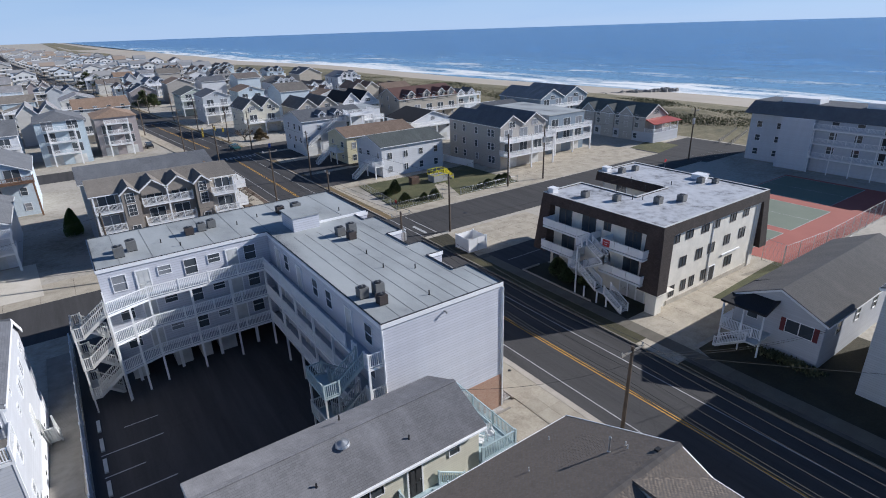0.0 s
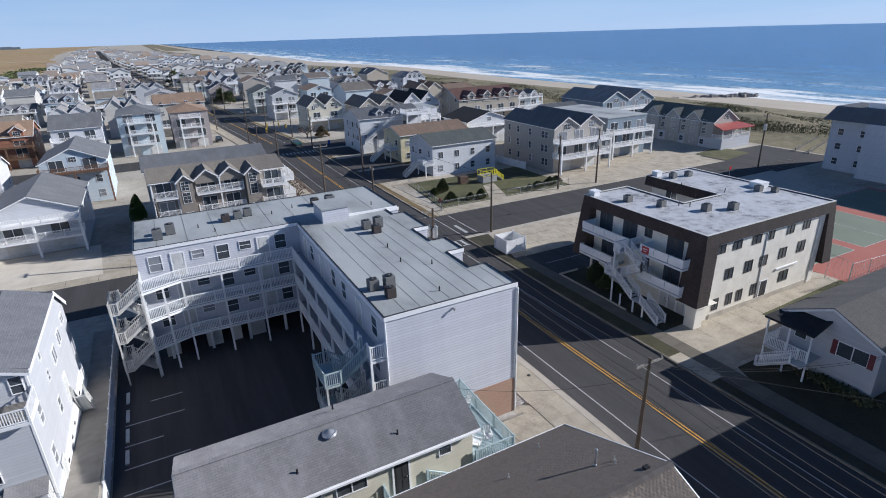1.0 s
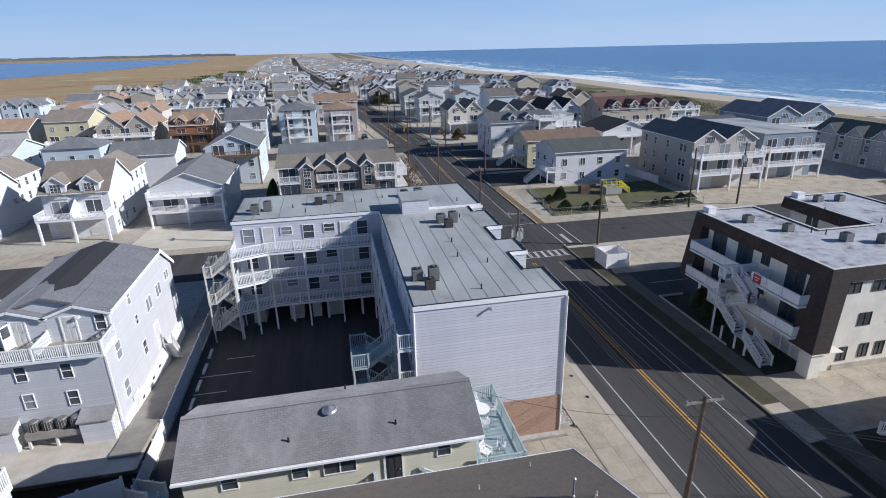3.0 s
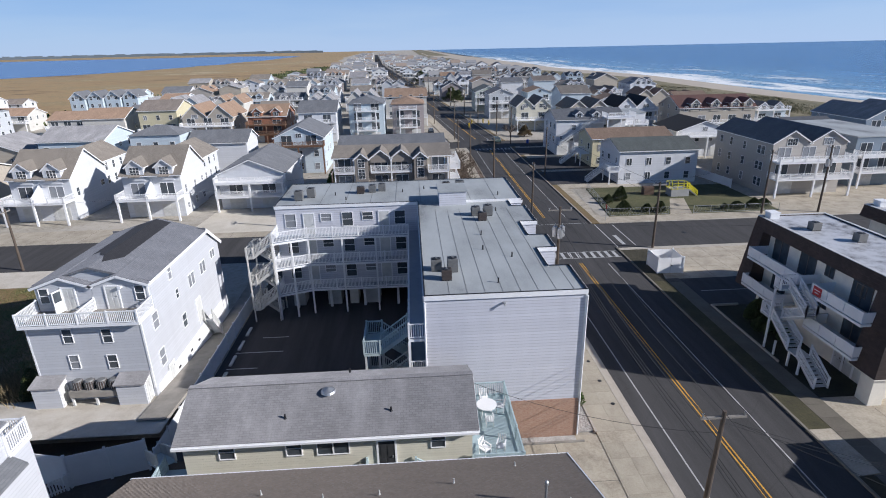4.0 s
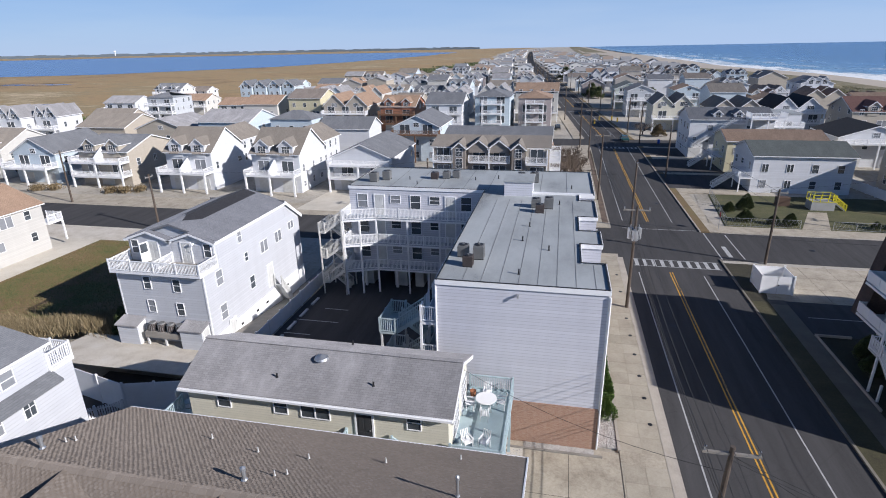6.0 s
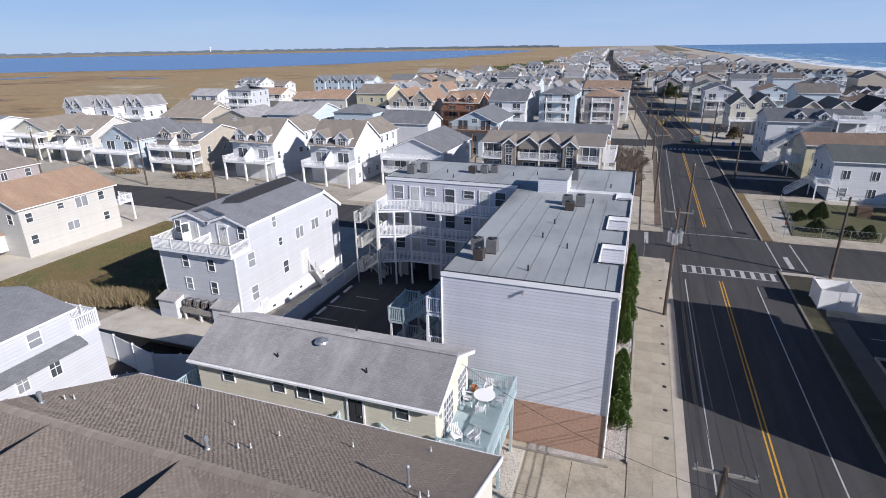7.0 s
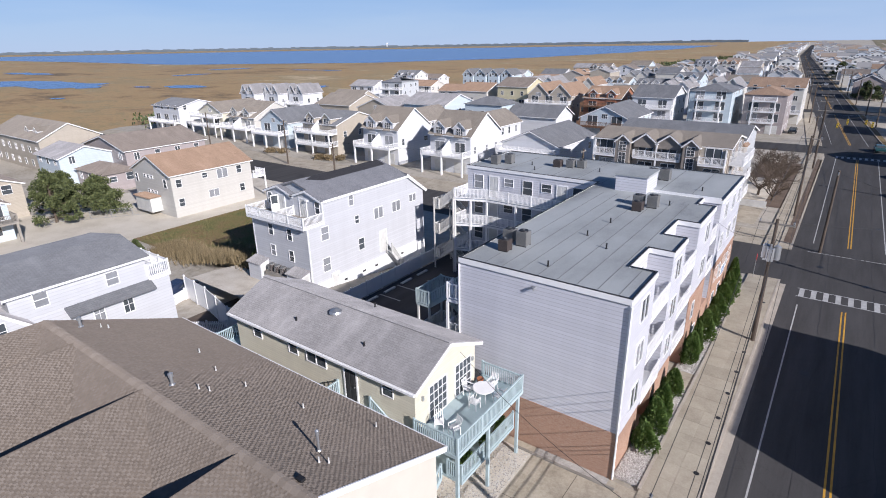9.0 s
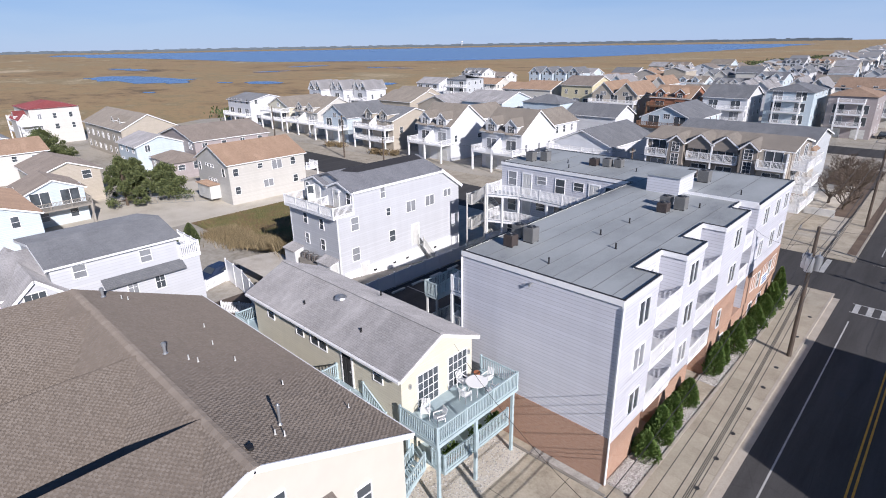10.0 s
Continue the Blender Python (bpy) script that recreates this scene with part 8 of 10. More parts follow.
def tan_townhouses():
    """Joined townhouses with small front gables, window bays and white balconies."""
    t = thing("townhouse_row", "dark taupe townhouse row with brown roof, front gables and white balconies", "house")
    x0, x1, y0, y1 = 1.6, 19.5, 81.0, 91.2
    DARK_TAUPE = siding("dark_taupe_siding", (0.26, 0.23, 0.20), 0.16)
    wl, rf, tr = MB(), MB(), MB()
    gable_roof(wl, rf, tr, x0, x1, y0, y1, 0, 9.75, 10.75, "x", 0.3)
    part("wall", wl, DARK_TAUPE, t)
    part("roof", rf, SH_TAUPE, t)
    part("roof_trim", tr, WHITE, t)
    part("end_wall", MB().box(16.0, 19.4, y0 - 0.5, y0, 0, 9.7), SID["tan"], t)
    for x, w, dp in ((5.9, 2.0, 1.0), (8.85, 3.1, 0.5), (12.0, 3.1, 0.5), (14.95, 2.0, 1.0)):
        g, r, tt = MB(), MB(), MB()
        gable_roof(g, r, tt, x - w / 2, x + w / 2, y0 - dp, y0 + 3.4, 0 if w < 3 else 9.0, 9.75, 9.75 + w * 0.3 + 0.25, "y", 0.22)
        gb = part("front_gable", g, DARK_TAUPE, t)
        part("gable_roof", r, SH_TAUPE, gb)
        part("gable_trim", tt, WHITE, gb)
    for x in (5.9, 14.95):
        for z, h in ((9.05, 1.2), (7.4, 1.45), (4.5, 1.5)):
            window(t, x, y0 - 1.0, z, "S", 0.95, h, "grid", blind=0)
    for xa, xb, yf in ((1.7, 4.8, 1.0), (7.3, 13.6, 0.75), (16.1, 19.3, 1.5)):
        for z in (7.6, 4.9):
            b = part("balcony", MB().box(xa, xb, y0 - yf, y0, z - 0.2, z), WHITE, t)
            part("balcony_railing", rail_geo(MB(), [(xa, y0, z), (xa, y0 - yf + 0.05, z), (xb, y0 - yf + 0.05, z), (xb, y0, z)], 1.0, 0.14, 1.6), WHITE, b)
            n = 2 if xb - xa > 5 else 1
            for i in range(n):
                window(t, xa + (xb - xa) * (i + 0.5) / n, y0 - (0.5 if xa > 16 else 0), z + 1.05, "S", 1.9, 1.95, "slider", blind=0.3)
    for x in (1.75, 4.75, 10.45, 19.2):
        part("post", MB().box(x - 0.09, x + 0.09, y0 - 0.72, y0 - 0.54, 0, 9.6), WHITE, t)
    for z in (7.6, 4.9, 2.4):
        for k in range(2):
            b = part("side_balcony", MB().box(x1, x1 + 1.7, 81.6 + k * 4.6, 85.4 + k * 4.6, z - 0.2, z), WHITE, t)
            part("balcony_railing", rail_geo(MB(), [(x1, 81.65 + k * 4.6, z), (x1 + 1.65, 81.65 + k * 4.6, z), (x1 + 1.65, 85.35 + k * 4.6, z), (x1, 85.35 + k * 4.6, z)], 1.0, 0.15, 1.9), WHITE, b)
            window(t, x1, 83.5 + k * 4.6, z + 1.1, "E", 1.8, 2.0, "slider")
    for x in (3.2, 8.8, 12.0, 17.7):
        garage_door(t, x, y0 - (0.5 if x > 16 else 0), 0.05, "S", 2.5, 2.1)
    return settle(t, 10.5, 86)


tan_townhouses()
single("turret", MB().box(17.2, 19.6, 92.2, 95.4, 0, 8.2), SID["tan"], "tan stair turret behind the townhouses", "turret")
pv = MB()
for a, b in (((16.9, 91.9), (19.9, 91.9)), ((19.9, 91.9), (19.9, 95.7)), ((19.9, 95.7), (16.9, 95.7)), ((16.9, 95.7), (16.9, 91.9))):
    pv.face([(*a, 8.2), (*b, 8.2), (18.4, 93.8, 9.7)])
single("turret_roof", pv, SH_ORANGE, "rust orange hipped turret roof", "roof")


def porch_beach_house():
    t = thing("beach_house", "long grey shingled beach house with red porch roof", "house")
    wl, rf, tr = MB(), MB(), MB()
    gable_roof(wl, rf, tr, 121.5, 130.0, 84.5, 107, 0, 6.2, 8.8, "y", 0.35)
    for yy in (90, 96, 102.5):
        gable_roof(wl, rf, tr, 121.2, 126, yy - 2, yy + 2, 0, 6.4, 8.2, "x", 0.3)
    part("wall", wl, SID["taupe"], t)
    part("roof", rf, SH_GREEN, t, "grey green shingle roof")
    part("roof_trim", tr, WHITE, t)
    part("base_wall", MB().box(121.3, 131.5, 81.6, 107, 0, 2.4), SID_WHITE, t)
    p = MB()
    p.solid([(120.6, 81.2, 4.6), (132.3, 81.2, 4.6), (130.5, 84.6, 5.4), (121.6, 84.6, 5.4)], [(120.6, 81.2, 4.75), (132.3, 81.2, 4.75), (130.5, 84.6, 5.6), (121.6, 84.6, 5.6)])
    p.solid([(130.0, 84.5, 5.4), (132.3, 81.3, 4.6), (132.3, 92, 4.6), (130.0, 92, 5.4)], [(130.0, 84.5, 5.6), (132.3, 81.3, 4.75), (132.3, 92, 4.75), (130.0, 92, 5.6)])
    part("porch_roof", p, plain("red_metal_roof", (0.33, 0.065, 0.05), 0.5), t, "bright red porch roof")
    part("porch_railing", rail_geo(MB(), [(121.4, 84.4, 2.4), (121.4, 81.7, 2.4), (131.4, 81.7, 2.4), (131.4, 91, 2.4)], 1.0, 0.2, 2.5), WHITE, t)
    for x in (121.4, 124.7, 128, 131.3):
        part("porch_post", MB().box(x - 0.08, x + 0.08, 81.6, 81.8, 2.4, 4.6), WHITE, t)
    for y in (87, 90, 93, 96, 99.3, 102.5, 105.5):
        for z in (1.3, 3.9, 5.8):
            window(t, 121.25 if z < 2 or y in (90, 96, 102.5) else 121.5, y, z, "W", 1.1, 1.2, "sash", simple=True)
    window(t, 125.75, 84.5, 7.1, "S", 1.8, 1.2, "grid", simple=True)
    return settle(t, 126, 95)


porch_beach_house()


def gallery_condos():
    t = thing("condominium", "pale grey beach condominium with long white galleries", "building")
    SC = siding("pale_grey_condo_siding", (0.50, 0.53, 0.58), 0.2)
    part("wall", MB().box(118.5, 133, -20, 48, 0, 10.0).box(117.0, 130, 48, 54, 0, 10.0).box(120, 136, 54, 61.5, 0, 10.0), SC, t)
    r = MB()
    r.solid([(117.5, -20.5, 10.0), (134, -20.5, 10.0), (134, 62, 10.0), (117.5, 62, 10.0)], [(121.5, -20.5, 12.2), (130, -20.5, 12.2), (130, 62, 12.2), (121.5, 62, 12.2)])
    part("roof", r, SH_SLATE, t, "slate grey mansard roof")
    for y0, y1 in ((24, 42), (50, 57), (0, 18)):
        part("roof_box", MB().box(122.5, 126.5, y0, y1, 12.2, 13.2), WHITE, t)
    for z in (3.0, 5.7, 8.4):
        fl = part("gallery", MB().box(116.8, 118.5, -20, 48, z - 0.2, z), WHITE, t)
        part("gallery_railing", rail_geo(MB(), [(116.85, -20, z), (116.85, 48, z)], 1.05, 0.2, 3.0), WHITE, fl)
        for i in range(12):
            y = 45 - i * 4.2
            if i % 3 == 2:
                door(t, 118.5, y, z, "W", 1.0, 2.1, DARK)
            else:
                window(t, 118.5, y, z + 1.4, "W", 1.2, 1.3, "sash", simple=True)
    for i in range(14):
        part("gallery_post", MB().box(116.8, 116.95, 47.7 - i * 3.6, 47.85 - i * 3.6, 0, 8.3), WHITE, t)
    for z in (1.5, 4.4, 7.2):
        for y in (55.5, 59.5):
            window(t, 120, y, z + 0.4, "W", 1.0, 1.2, simple=True)
        for x in (123, 128):
            window(t, x, 61.5, z + 0.4, "N", 1.0, 1.2, simple=True)
    settle(t, 125, 20)
    t.matrix_basis = pose(127, 17.5, 0)
    return t


gallery_condos()


# ---- small structures ----
def corner_shed():
    """An open-topped screen of white boards round the bins."""
    t = thing("bin_enclosure", "white open-topped vinyl fence enclosure at the corner", "enclosure", 43.3, 55.6)
    for nm, x0, x1, y0, y1 in (("front_panel", -1.5, 1.5, -1.45, -1.4), ("back_panel", -1.5, 1.5, 1.4, 1.45), ("side_panel", -1.5, -1.45, -1.4, 1.4), ("side_panel", 1.45, 1.5, -1.4, 1.4)):
        part(nm, MB().box(x0, x1, y0, y1, 0.1, 2.0), WHITE, t)
    for x in (-1.5, 1.5):
        for y in (-1.43, 1.43):
            part("post", MB().box(x - 0.08, x + 0.08, y - 0.08, y + 0.08, 0, 2.12), WHITE, t)
    part("gate_seam", MB().box(-0.02, 0.02, -1.465, -1.452, 0.12, 1.98), WHITE_DULL, t)
    part("latch", MB().box(0.06, 0.16, -1.5, -1.452, 1.0, 1.12), BLACK_METAL, t)


corner_shed()


def pump_station():
    YEL = plain("yellow_safety_paint", (0.70, 0.62, 0.03), 0.5)
    t = thing("pump_station", "grey pump platform with bright yellow safety railing", "pump station", 60.6, 88.2)
    part("tank", MB().box(-1.9, 1.3, -1.1, 1.1, 0, 1.3), plain("grey_render", (0.33, 0.33, 0.32), 0.8), t)
    r = MB()
    rail_geo(r, [(-1.9, -1.1, 1.3), (1.3, -1.1, 1.3), (1.3, 1.1, 1.3), (-1.9, 1.1, 1.3), (-1.9, -1.1, 1.3)], 1.1, 1.0, 1.0, 0.05, 0.08)
    part("railing", r, YEL, t, "bright yellow pipe railing")
    stair(t, (2.9, -0.5, 0.05), (1.3, -0.5, 1.3), 0.8, GALV, YEL)
    single("transformer_box", MB().box(-0.9, 0.9, -0.6, 0.6, 0, 1.4), plain("rusty_brown_cabinet", (0.10, 0.06, 0.04), 0.7), "brown utility cabinet on a lawn", "cabinet", 55.5, 89.5)


pump_station()


def picket_fence(name, pts, h, mat, label, step=0.16, solid=False):
    """A fence of posts with solid panels, or with two rails and pickets."""
    t = thing(name, label, "fence", *pts[0])
    o = Vector((*pts[0], 0))
    post = MB().box(-0.07, 0.07, -0.07, 0.07, 0, h + 0.12).mesh("post", [mat])
    picket = MB().box(-0.045, 0.045, -0.03, 0.03, 0.05, h).mesh("picket", [mat])
    for a, b in zip(pts, pts[1:]):
        a, b = Vector((*a, 0)) - o, Vector((*b, 0)) - o
        n = max(1, round((b - a).length / 2.2))
        turn = Matrix.Rotation(math.atan2(b.y - a.y, b.x - a.x), 4, "Z")
        for i in range(n + 1):
            part("post", post, None, t).matrix_basis = Matrix.Translation(a.lerp(b, i / n)) @ turn
            if solid and i < n:
                p, q = a.lerp(b, i / n), a.lerp(b, (i + 1) / n)
                part("panel", MB().beam(p + Vector((0, 0, h / 2 + 0.05)), q + Vector((0, 0, h / 2 + 0.05)), 0.06, h - 0.1), mat, t)
        if not solid:
            for z in (0.25, h - 0.2):
                part("rail", MB().beam(a + Vector((0, 0, z)), b + Vector((0, 0, z)), 0.05, 0.09), mat, t)
            k = round((b - a).length / step)
            for i in range(k):
                part("picket", picket, None, t).matrix_basis = Matrix.Translation(a.lerp(b, (i + 0.5) / k)) @ turn
    return t


def chain_fence(pts, h, label="grey chain-link fence with steel posts"):
    t = thing("chain_link_fence", label, "fence")
    for a, b in zip(pts, pts[1:]):
        a, b = Vector((*a, 0)), Vector((*b, 0))
        n = max(1, round((b - a).length / 2.8))
        for i in range(n + 1):
            c = a.lerp(b, i / n)
            part("post", MB().tube(c, c + Vector((0, 0, h)), 0.035, 6), GALV, t)
        mb = MB()
        for z in (0.1, h):
            mb.tube(a + Vector((0, 0, z)), b + Vector((0, 0, z)), 0.02, 5)
        k = int((b - a).length / 0.5)
        for i in range(k):
            p, q = a.lerp(b, i / k), a.lerp(b, min(1, (i + 1.2) / k))
            mb.beam(p + Vector((0, 0, 0.1)), q + Vector((0, 0, h)), 0.012, 0.012)
            mb.beam(q + Vector((0, 0, 0.1)), p + Vector((0, 0, h)), 0.012, 0.012)
        part("wire_mesh", mb, GALV, t)
    return t


picket_fence("court_fence", [(-3.75, 26.5), (-3.75, 50), (-3.75, 60)], 1.55, WHITE, "long white vinyl fence beside the parking court", solid=True)
walkway = thing("boardwalk", "grey brown plank path between house and fence", "path", -4.95, 29.0, 0, kind="structure")
plank = MB().box(-0.98, 0.98, 0.01, 0.19, -0.05, 0.0).mesh("plank", [WOOD_GREY])
for i in range(150):
    part("plank", plank, None, walkway).matrix_basis = pose(0, i * 0.2, rise(-5, 29.0 + i * 0.2) + 0.06)
picket_fence("white_fence", [(-18.0, 26.8), (-13.8, 26.4), (-8.5, 25.2), (-4.2, 26.4)], 2.4, WHITE, "tall white vinyl fence", solid=True)
picket_fence("picket_fence", [(-18.0, 26.6), (-17.1, 24.1)], 1.1, WHITE, "low white picket fence")
picket_fence("picket_fence", [(-11.4, 23.0), (-8.6, 25.0)], 1.1, WHITE, "low white picket fence")
chain_fence([(44.4, 77.3), (53.8, 77.3)], 1.2)
chain_fence([(57.8, 77.3), (71.8, 77.3)], 1.2)
chain_fence([(44.4, 77.3), (46.2, 95)], 1.2)
chain_fence([(68.5, 26.2), (78, 25.4), (114, 26)], 3.0, "tall chain-link fence round the tennis courts")
chain_fence([(68.8, 26.4), (69.2, 29)], 3.0, "tall chain-link fence round the tennis courts")
chain_fence([(-58, 29), (-50, 40)], 1.2)
picket_fence("yard_wall", [(72.3, 92), (70, 108)], 1.6, WHITE, "tall white fence between houses", solid=True)
picket_fence("beach_walk_rail", [(133, 68), (150, 73)], 1.0, WOOD_GREY, "wooden rail of the beach path", step=1.2)
picket_fence("beach_walk_rail", [(133, 71), (150, 76)], 1.0, WOOD_GREY, "wooden rail of the beach path", step=1.2)


# ---- utility poles and wires ----
def pole(x, y, h=10.5, arm=2.4, lean=(0, 0), arms=1, cans=0, lamp=0, arm_rot=0, name="utility_pole"):
    t = thing(name, "tall wooden utility pole with crossarm" + (" and grey transformers" if cans else ""), "utility pole", x, y, group="utility poles")
    top = (lean[0], lean[1], h)
    part("shaft", MB().tube((0, 0, 0), top, 0.17, 10, 0.11), POLE_WOOD, t)
    for k in range(arms):
        z = h - 0.45 - k * 1.3
        a = part("crossarm", MB().box(-arm / 2, arm / 2, -0.06, 0.06, z, z + 0.12), WOOD_GREY, t)
        a.matrix_basis = pose(lean[0], lean[1], 0, 0, 0, arm_rot)
        for i in range(3):
            xx = -arm / 2 + 0.1 + i * (arm / 2 - 0.1)
            part("insulator", MB().tube((xx, 0, z + 0.12), (xx, 0, z + 0.34), 0.05, 6, 0.07), GALV, a)
    for k in range(cans):
        ang = 2 * math.pi * k / max(1, cans) + 0.5
        c = (math.cos(ang) * 0.42, math.sin(ang) * 0.42)
        part("transformer", MB().tube((*c, h - 3.2), (*c, h - 2.2), 0.27, 12).tube((*c, h - 2.2), (*c, h - 2.1), 0.27, 12, 0.15).tube((*c, h - 2.1), (*c, h - 1.85), 0.05, 6), GALV, t)
    if lamp:
        part("lamp_arm", MB().tube((0, 0, h - 2.5), (lamp * 1.6, 0, h - 1.9), 0.03, 6).box(min(lamp * 1.5, lamp * 2.1), max(lamp * 1.5, lamp * 2.1), -0.12, 0.12, h - 1.98, h - 1.85), GALV, t)
    return Vector((x + lean[0], y + lean[1], h))


WIRE = plain("black_cable", (0.03, 0.03, 0.03), 0.6)


def wire(p, q, sag=0.8, r=0.012, name="overhead_wire"):
    """One hanging cable: a thin square tube that follows a sagging line."""
    mb, p, q, n = MB(), Vector(p), Vector(q), 10
    pts = [p.lerp(q, i / n) - Vector((0, 0, sag * 4 * (i / n) * (1 - i / n))) for i in range(n + 1)]
    d = (q - p).normalized()
    s = d.cross(Vector((0, 0, 1))).normalized() * r
    up = Vector((0, 0, r))
    rings = [[c - s - up, c + s - up, c + s + up, c - s + up] for c in pts]
    for a, b in zip(rings, rings[1:]):
        for i in range(4):
            j = (i + 1) % 4
            mb.face([a[i], a[j], b[j], b[i]])
    return single(name, mb, WIRE, "thin black overhead power cable", "cable", group="overhead cables")


LINE_POLES = [(28.75, 19.0, 7.9, 1), (28.2, 48.4, 10.4, 1), (27.6, 88.5, 11, 1), (27.4, 124, 11, 1), (26.3, 156, 11, 2), *((veer(26.8, y), y, 11, 1) for y in (192, 228, 264, 300, 340, 380, 425, 470))]
tops = []
for i, (x, y, h, k) in enumerate(LINE_POLES):
    tops.append(pole(x, y, h, 2.4, (0.25, 0.1) if i == 0 else (0, 0), k, 3 if i == 1 else 0))
tops.insert(0, Vector((29.2, -30, 8.6)))
for a, b in zip(tops, tops[1:]):
    for dx in (-1.1, 0, 1.1):
        wire(a + Vector((dx, 0, -0.1)), b + Vector((dx, 0, -0.1)), 0.9)
    for dz, dx in ((-2.0, 0.12), (-3.0, 0.15), (-3.3, 0.15), (-3.6, 0.15)):
        wire(a + Vector((dx, 0, dz)), b + Vector((dx, 0, dz)), 0.8, 0.016)
EAST_POLES = [(45.0, 62.9, 8.9), (40.9, 146, 10), *((veer(41.8, y), y, 10) for y in (163, 190, 216, 250, 290, 330))]
for x, y, h in EAST_POLES:
    pole(x, y, h, 1.8, (0, 0), 1, 1 if y > 70 else 0)
for (x, y, h), (x2, y2, h2) in zip(EAST_POLES, EAST_POLES[1:]):
    wire((x, y, h - 0.3), (x2, y2, h2 - 0.3), 0.9)
    wire((x, y, h - 2), (x2, y2, h2 - 2), 0.9)
for x, y, h in ((31.3, 74.6, 9.5), (68, 75.8, 10), (77, 75.5, 10.5), (112, 66, 11), (-36, 63.8, 8.1), (-62, 74.8, 9), (-90, 74.8, 9), (2, 75.4, 9.0), (41.0, 106.5, 10)):
    pole(x, y, h, 1.6, (0, 0), 1, 2 if x in (77, 112) else 0, arm_rot=90)
for a, b in (((44.9, 62.9, 9.0), (68, 75.8, 9.5)), ((68, 75.8, 9.5), (77, 75.5, 10)), ((77, 75.5, 10), (112, 66, 10.5)), ((28.1, 48.4, 10.3), (44.9, 62.9, 9.1)), ((44.9, 62.9, 9.1), (31.3, 74.6, 9.2)), ((28.9, 19.0, 7.3), (49.0, 14.3, 3.9)), ((28.9, 19.0, 7.5), (49.0, 14.3, 4.1)),
             ((-36, 63.8, 8.5), (-62, 74.8, 8.7)), ((-62, 74.8, 8.7), (-90, 74.8, 8.7)), ((-36, 63.8, 8.4), (2, 75.4, 8.6)), ((2, 75.4, 8.6), (28.1, 68, 9)), ((28.9, 19.0, 6.6), (16.3, 24.0, 7.2)), ((28.1, 48.4, 9.3), (24.3, 47.5, 9.8)), ((28.1, 48.4, 8.8), (60, 44, 9.5)), ((28.9, 19.0, 7.6), (56, -8, 8))):
    wire(a, b, 0.7, 0.008)


# ---- traffic signals and signs ----
def traffic_signal(x, y, z=5.4):
    t = thing("traffic_signal", "yellow traffic signal head over the road", "traffic signal", x, y, z, group="traffic signals")
    YB = plain("yellow_signal_paint", (0.62, 0.42, 0.03), 0.5)
    part("housing", MB().box(-0.18, 0.18, -0.14, 0.14, -0.55, 0.55), YB, t)
    for i in range(3):
        part("lens", MB().tube((0, -0.14, 0.35 - 0.35 * i), (0, -0.17, 0.35 - 0.35 * i), 0.11, 10), DARK, t)
    part("hanger", MB().tube((0, 0, 0.55), (0, 0, 1.2), 0.025, 6), GALV, t)


for (ax, ay), (bx, by), us in (((26.3, 156), (40.9, 146), (0.32, 0.62)), ((25.9, 139.5), (39.8, 163), (0.25, 0.6))):
    wire((ax, ay, 6.9), (bx, by, 6.9), 0.2, 0.02)
    for u in us:
        traffic_signal(ax + (bx - ax) * u, ay + (by - ay) * u, 6.9 - 0.8 * u * (1 - u) - 1.2)
pole(25.9, 139.5, 8.0, 1.2)


def road_sign(x, y, rz=0, kind="stop"):
    t = thing("road_sign", "small red stop sign on a steel post", "road sign", x, y, 0, rz, group="road signs")
    part("post", MB().tube((0, 0, 0), (0, 0, 2.2), 0.03, 6), GALV, t)
    mb = MB()
    pts = [(0.36 * math.cos(math.pi / 8 + k * math.pi / 4), 0.36 * math.sin(math.pi / 8 + k * math.pi / 4)) for k in range(8)]
    mb.solid([(a, -0.02, 2.3 + b) for a, b in pts], [(a, -0.04, 2.3 + b) for a, b in pts])
    part("plate", mb, plain("stop_sign_red", (0.40, 0.025, 0.03), 0.5), t)


road_sign(26.2, 62.6, 90)
road_sign(42.8, 74.9, -90)
road_sign(99, 63.2, 0)


# ---- deck furniture ----
def garden_chair(x, y, z, rz):
    t = thing("patio_chair", "white metal patio chair on the deck", "chair", x, y, z, rz, group="patio chairs")
    part("seat", MB().box(-0.24, 0.24, -0.24, 0.24, 0.40, 0.44), WHITE, t)
    for i in range(5):
        part("back_slat", MB().beam((-0.2 + i * 0.1, 0.24, 0.44), (-0.2 + i * 0.1, 0.36, 0.95), 0.05, 0.02), WHITE, t)
    for a in (-0.22, 0.22):
        for b in (-0.22, 0.22):
            part("leg", MB().box(a - 0.02, a + 0.02, b - 0.02, b + 0.02, 0, 0.40), WHITE, t)
        part("armrest", MB().box(a - 0.03, a + 0.03, -0.24, 0.28, 0.62, 0.66).box(a - 0.02, a + 0.02, -0.24, -0.20, 0.4, 0.62), WHITE, t)


def patio_table(x, y, z):
    t = thing("patio_table", "round white patio table on the deck", "table", x, y, z)
    part("tabletop", MB().tube((0, 0, 0.70), (0, 0, 0.74), 0.62, 24), WHITE, t)
    for k in range(4):
        a = math.pi / 4 + k * math.pi / 2
        part("leg", MB().tube((math.cos(a) * 0.5, math.sin(a) * 0.5, 0), (math.cos(a) * 0.3, math.sin(a) * 0.3, 0.70), 0.025, 6), WHITE, t)


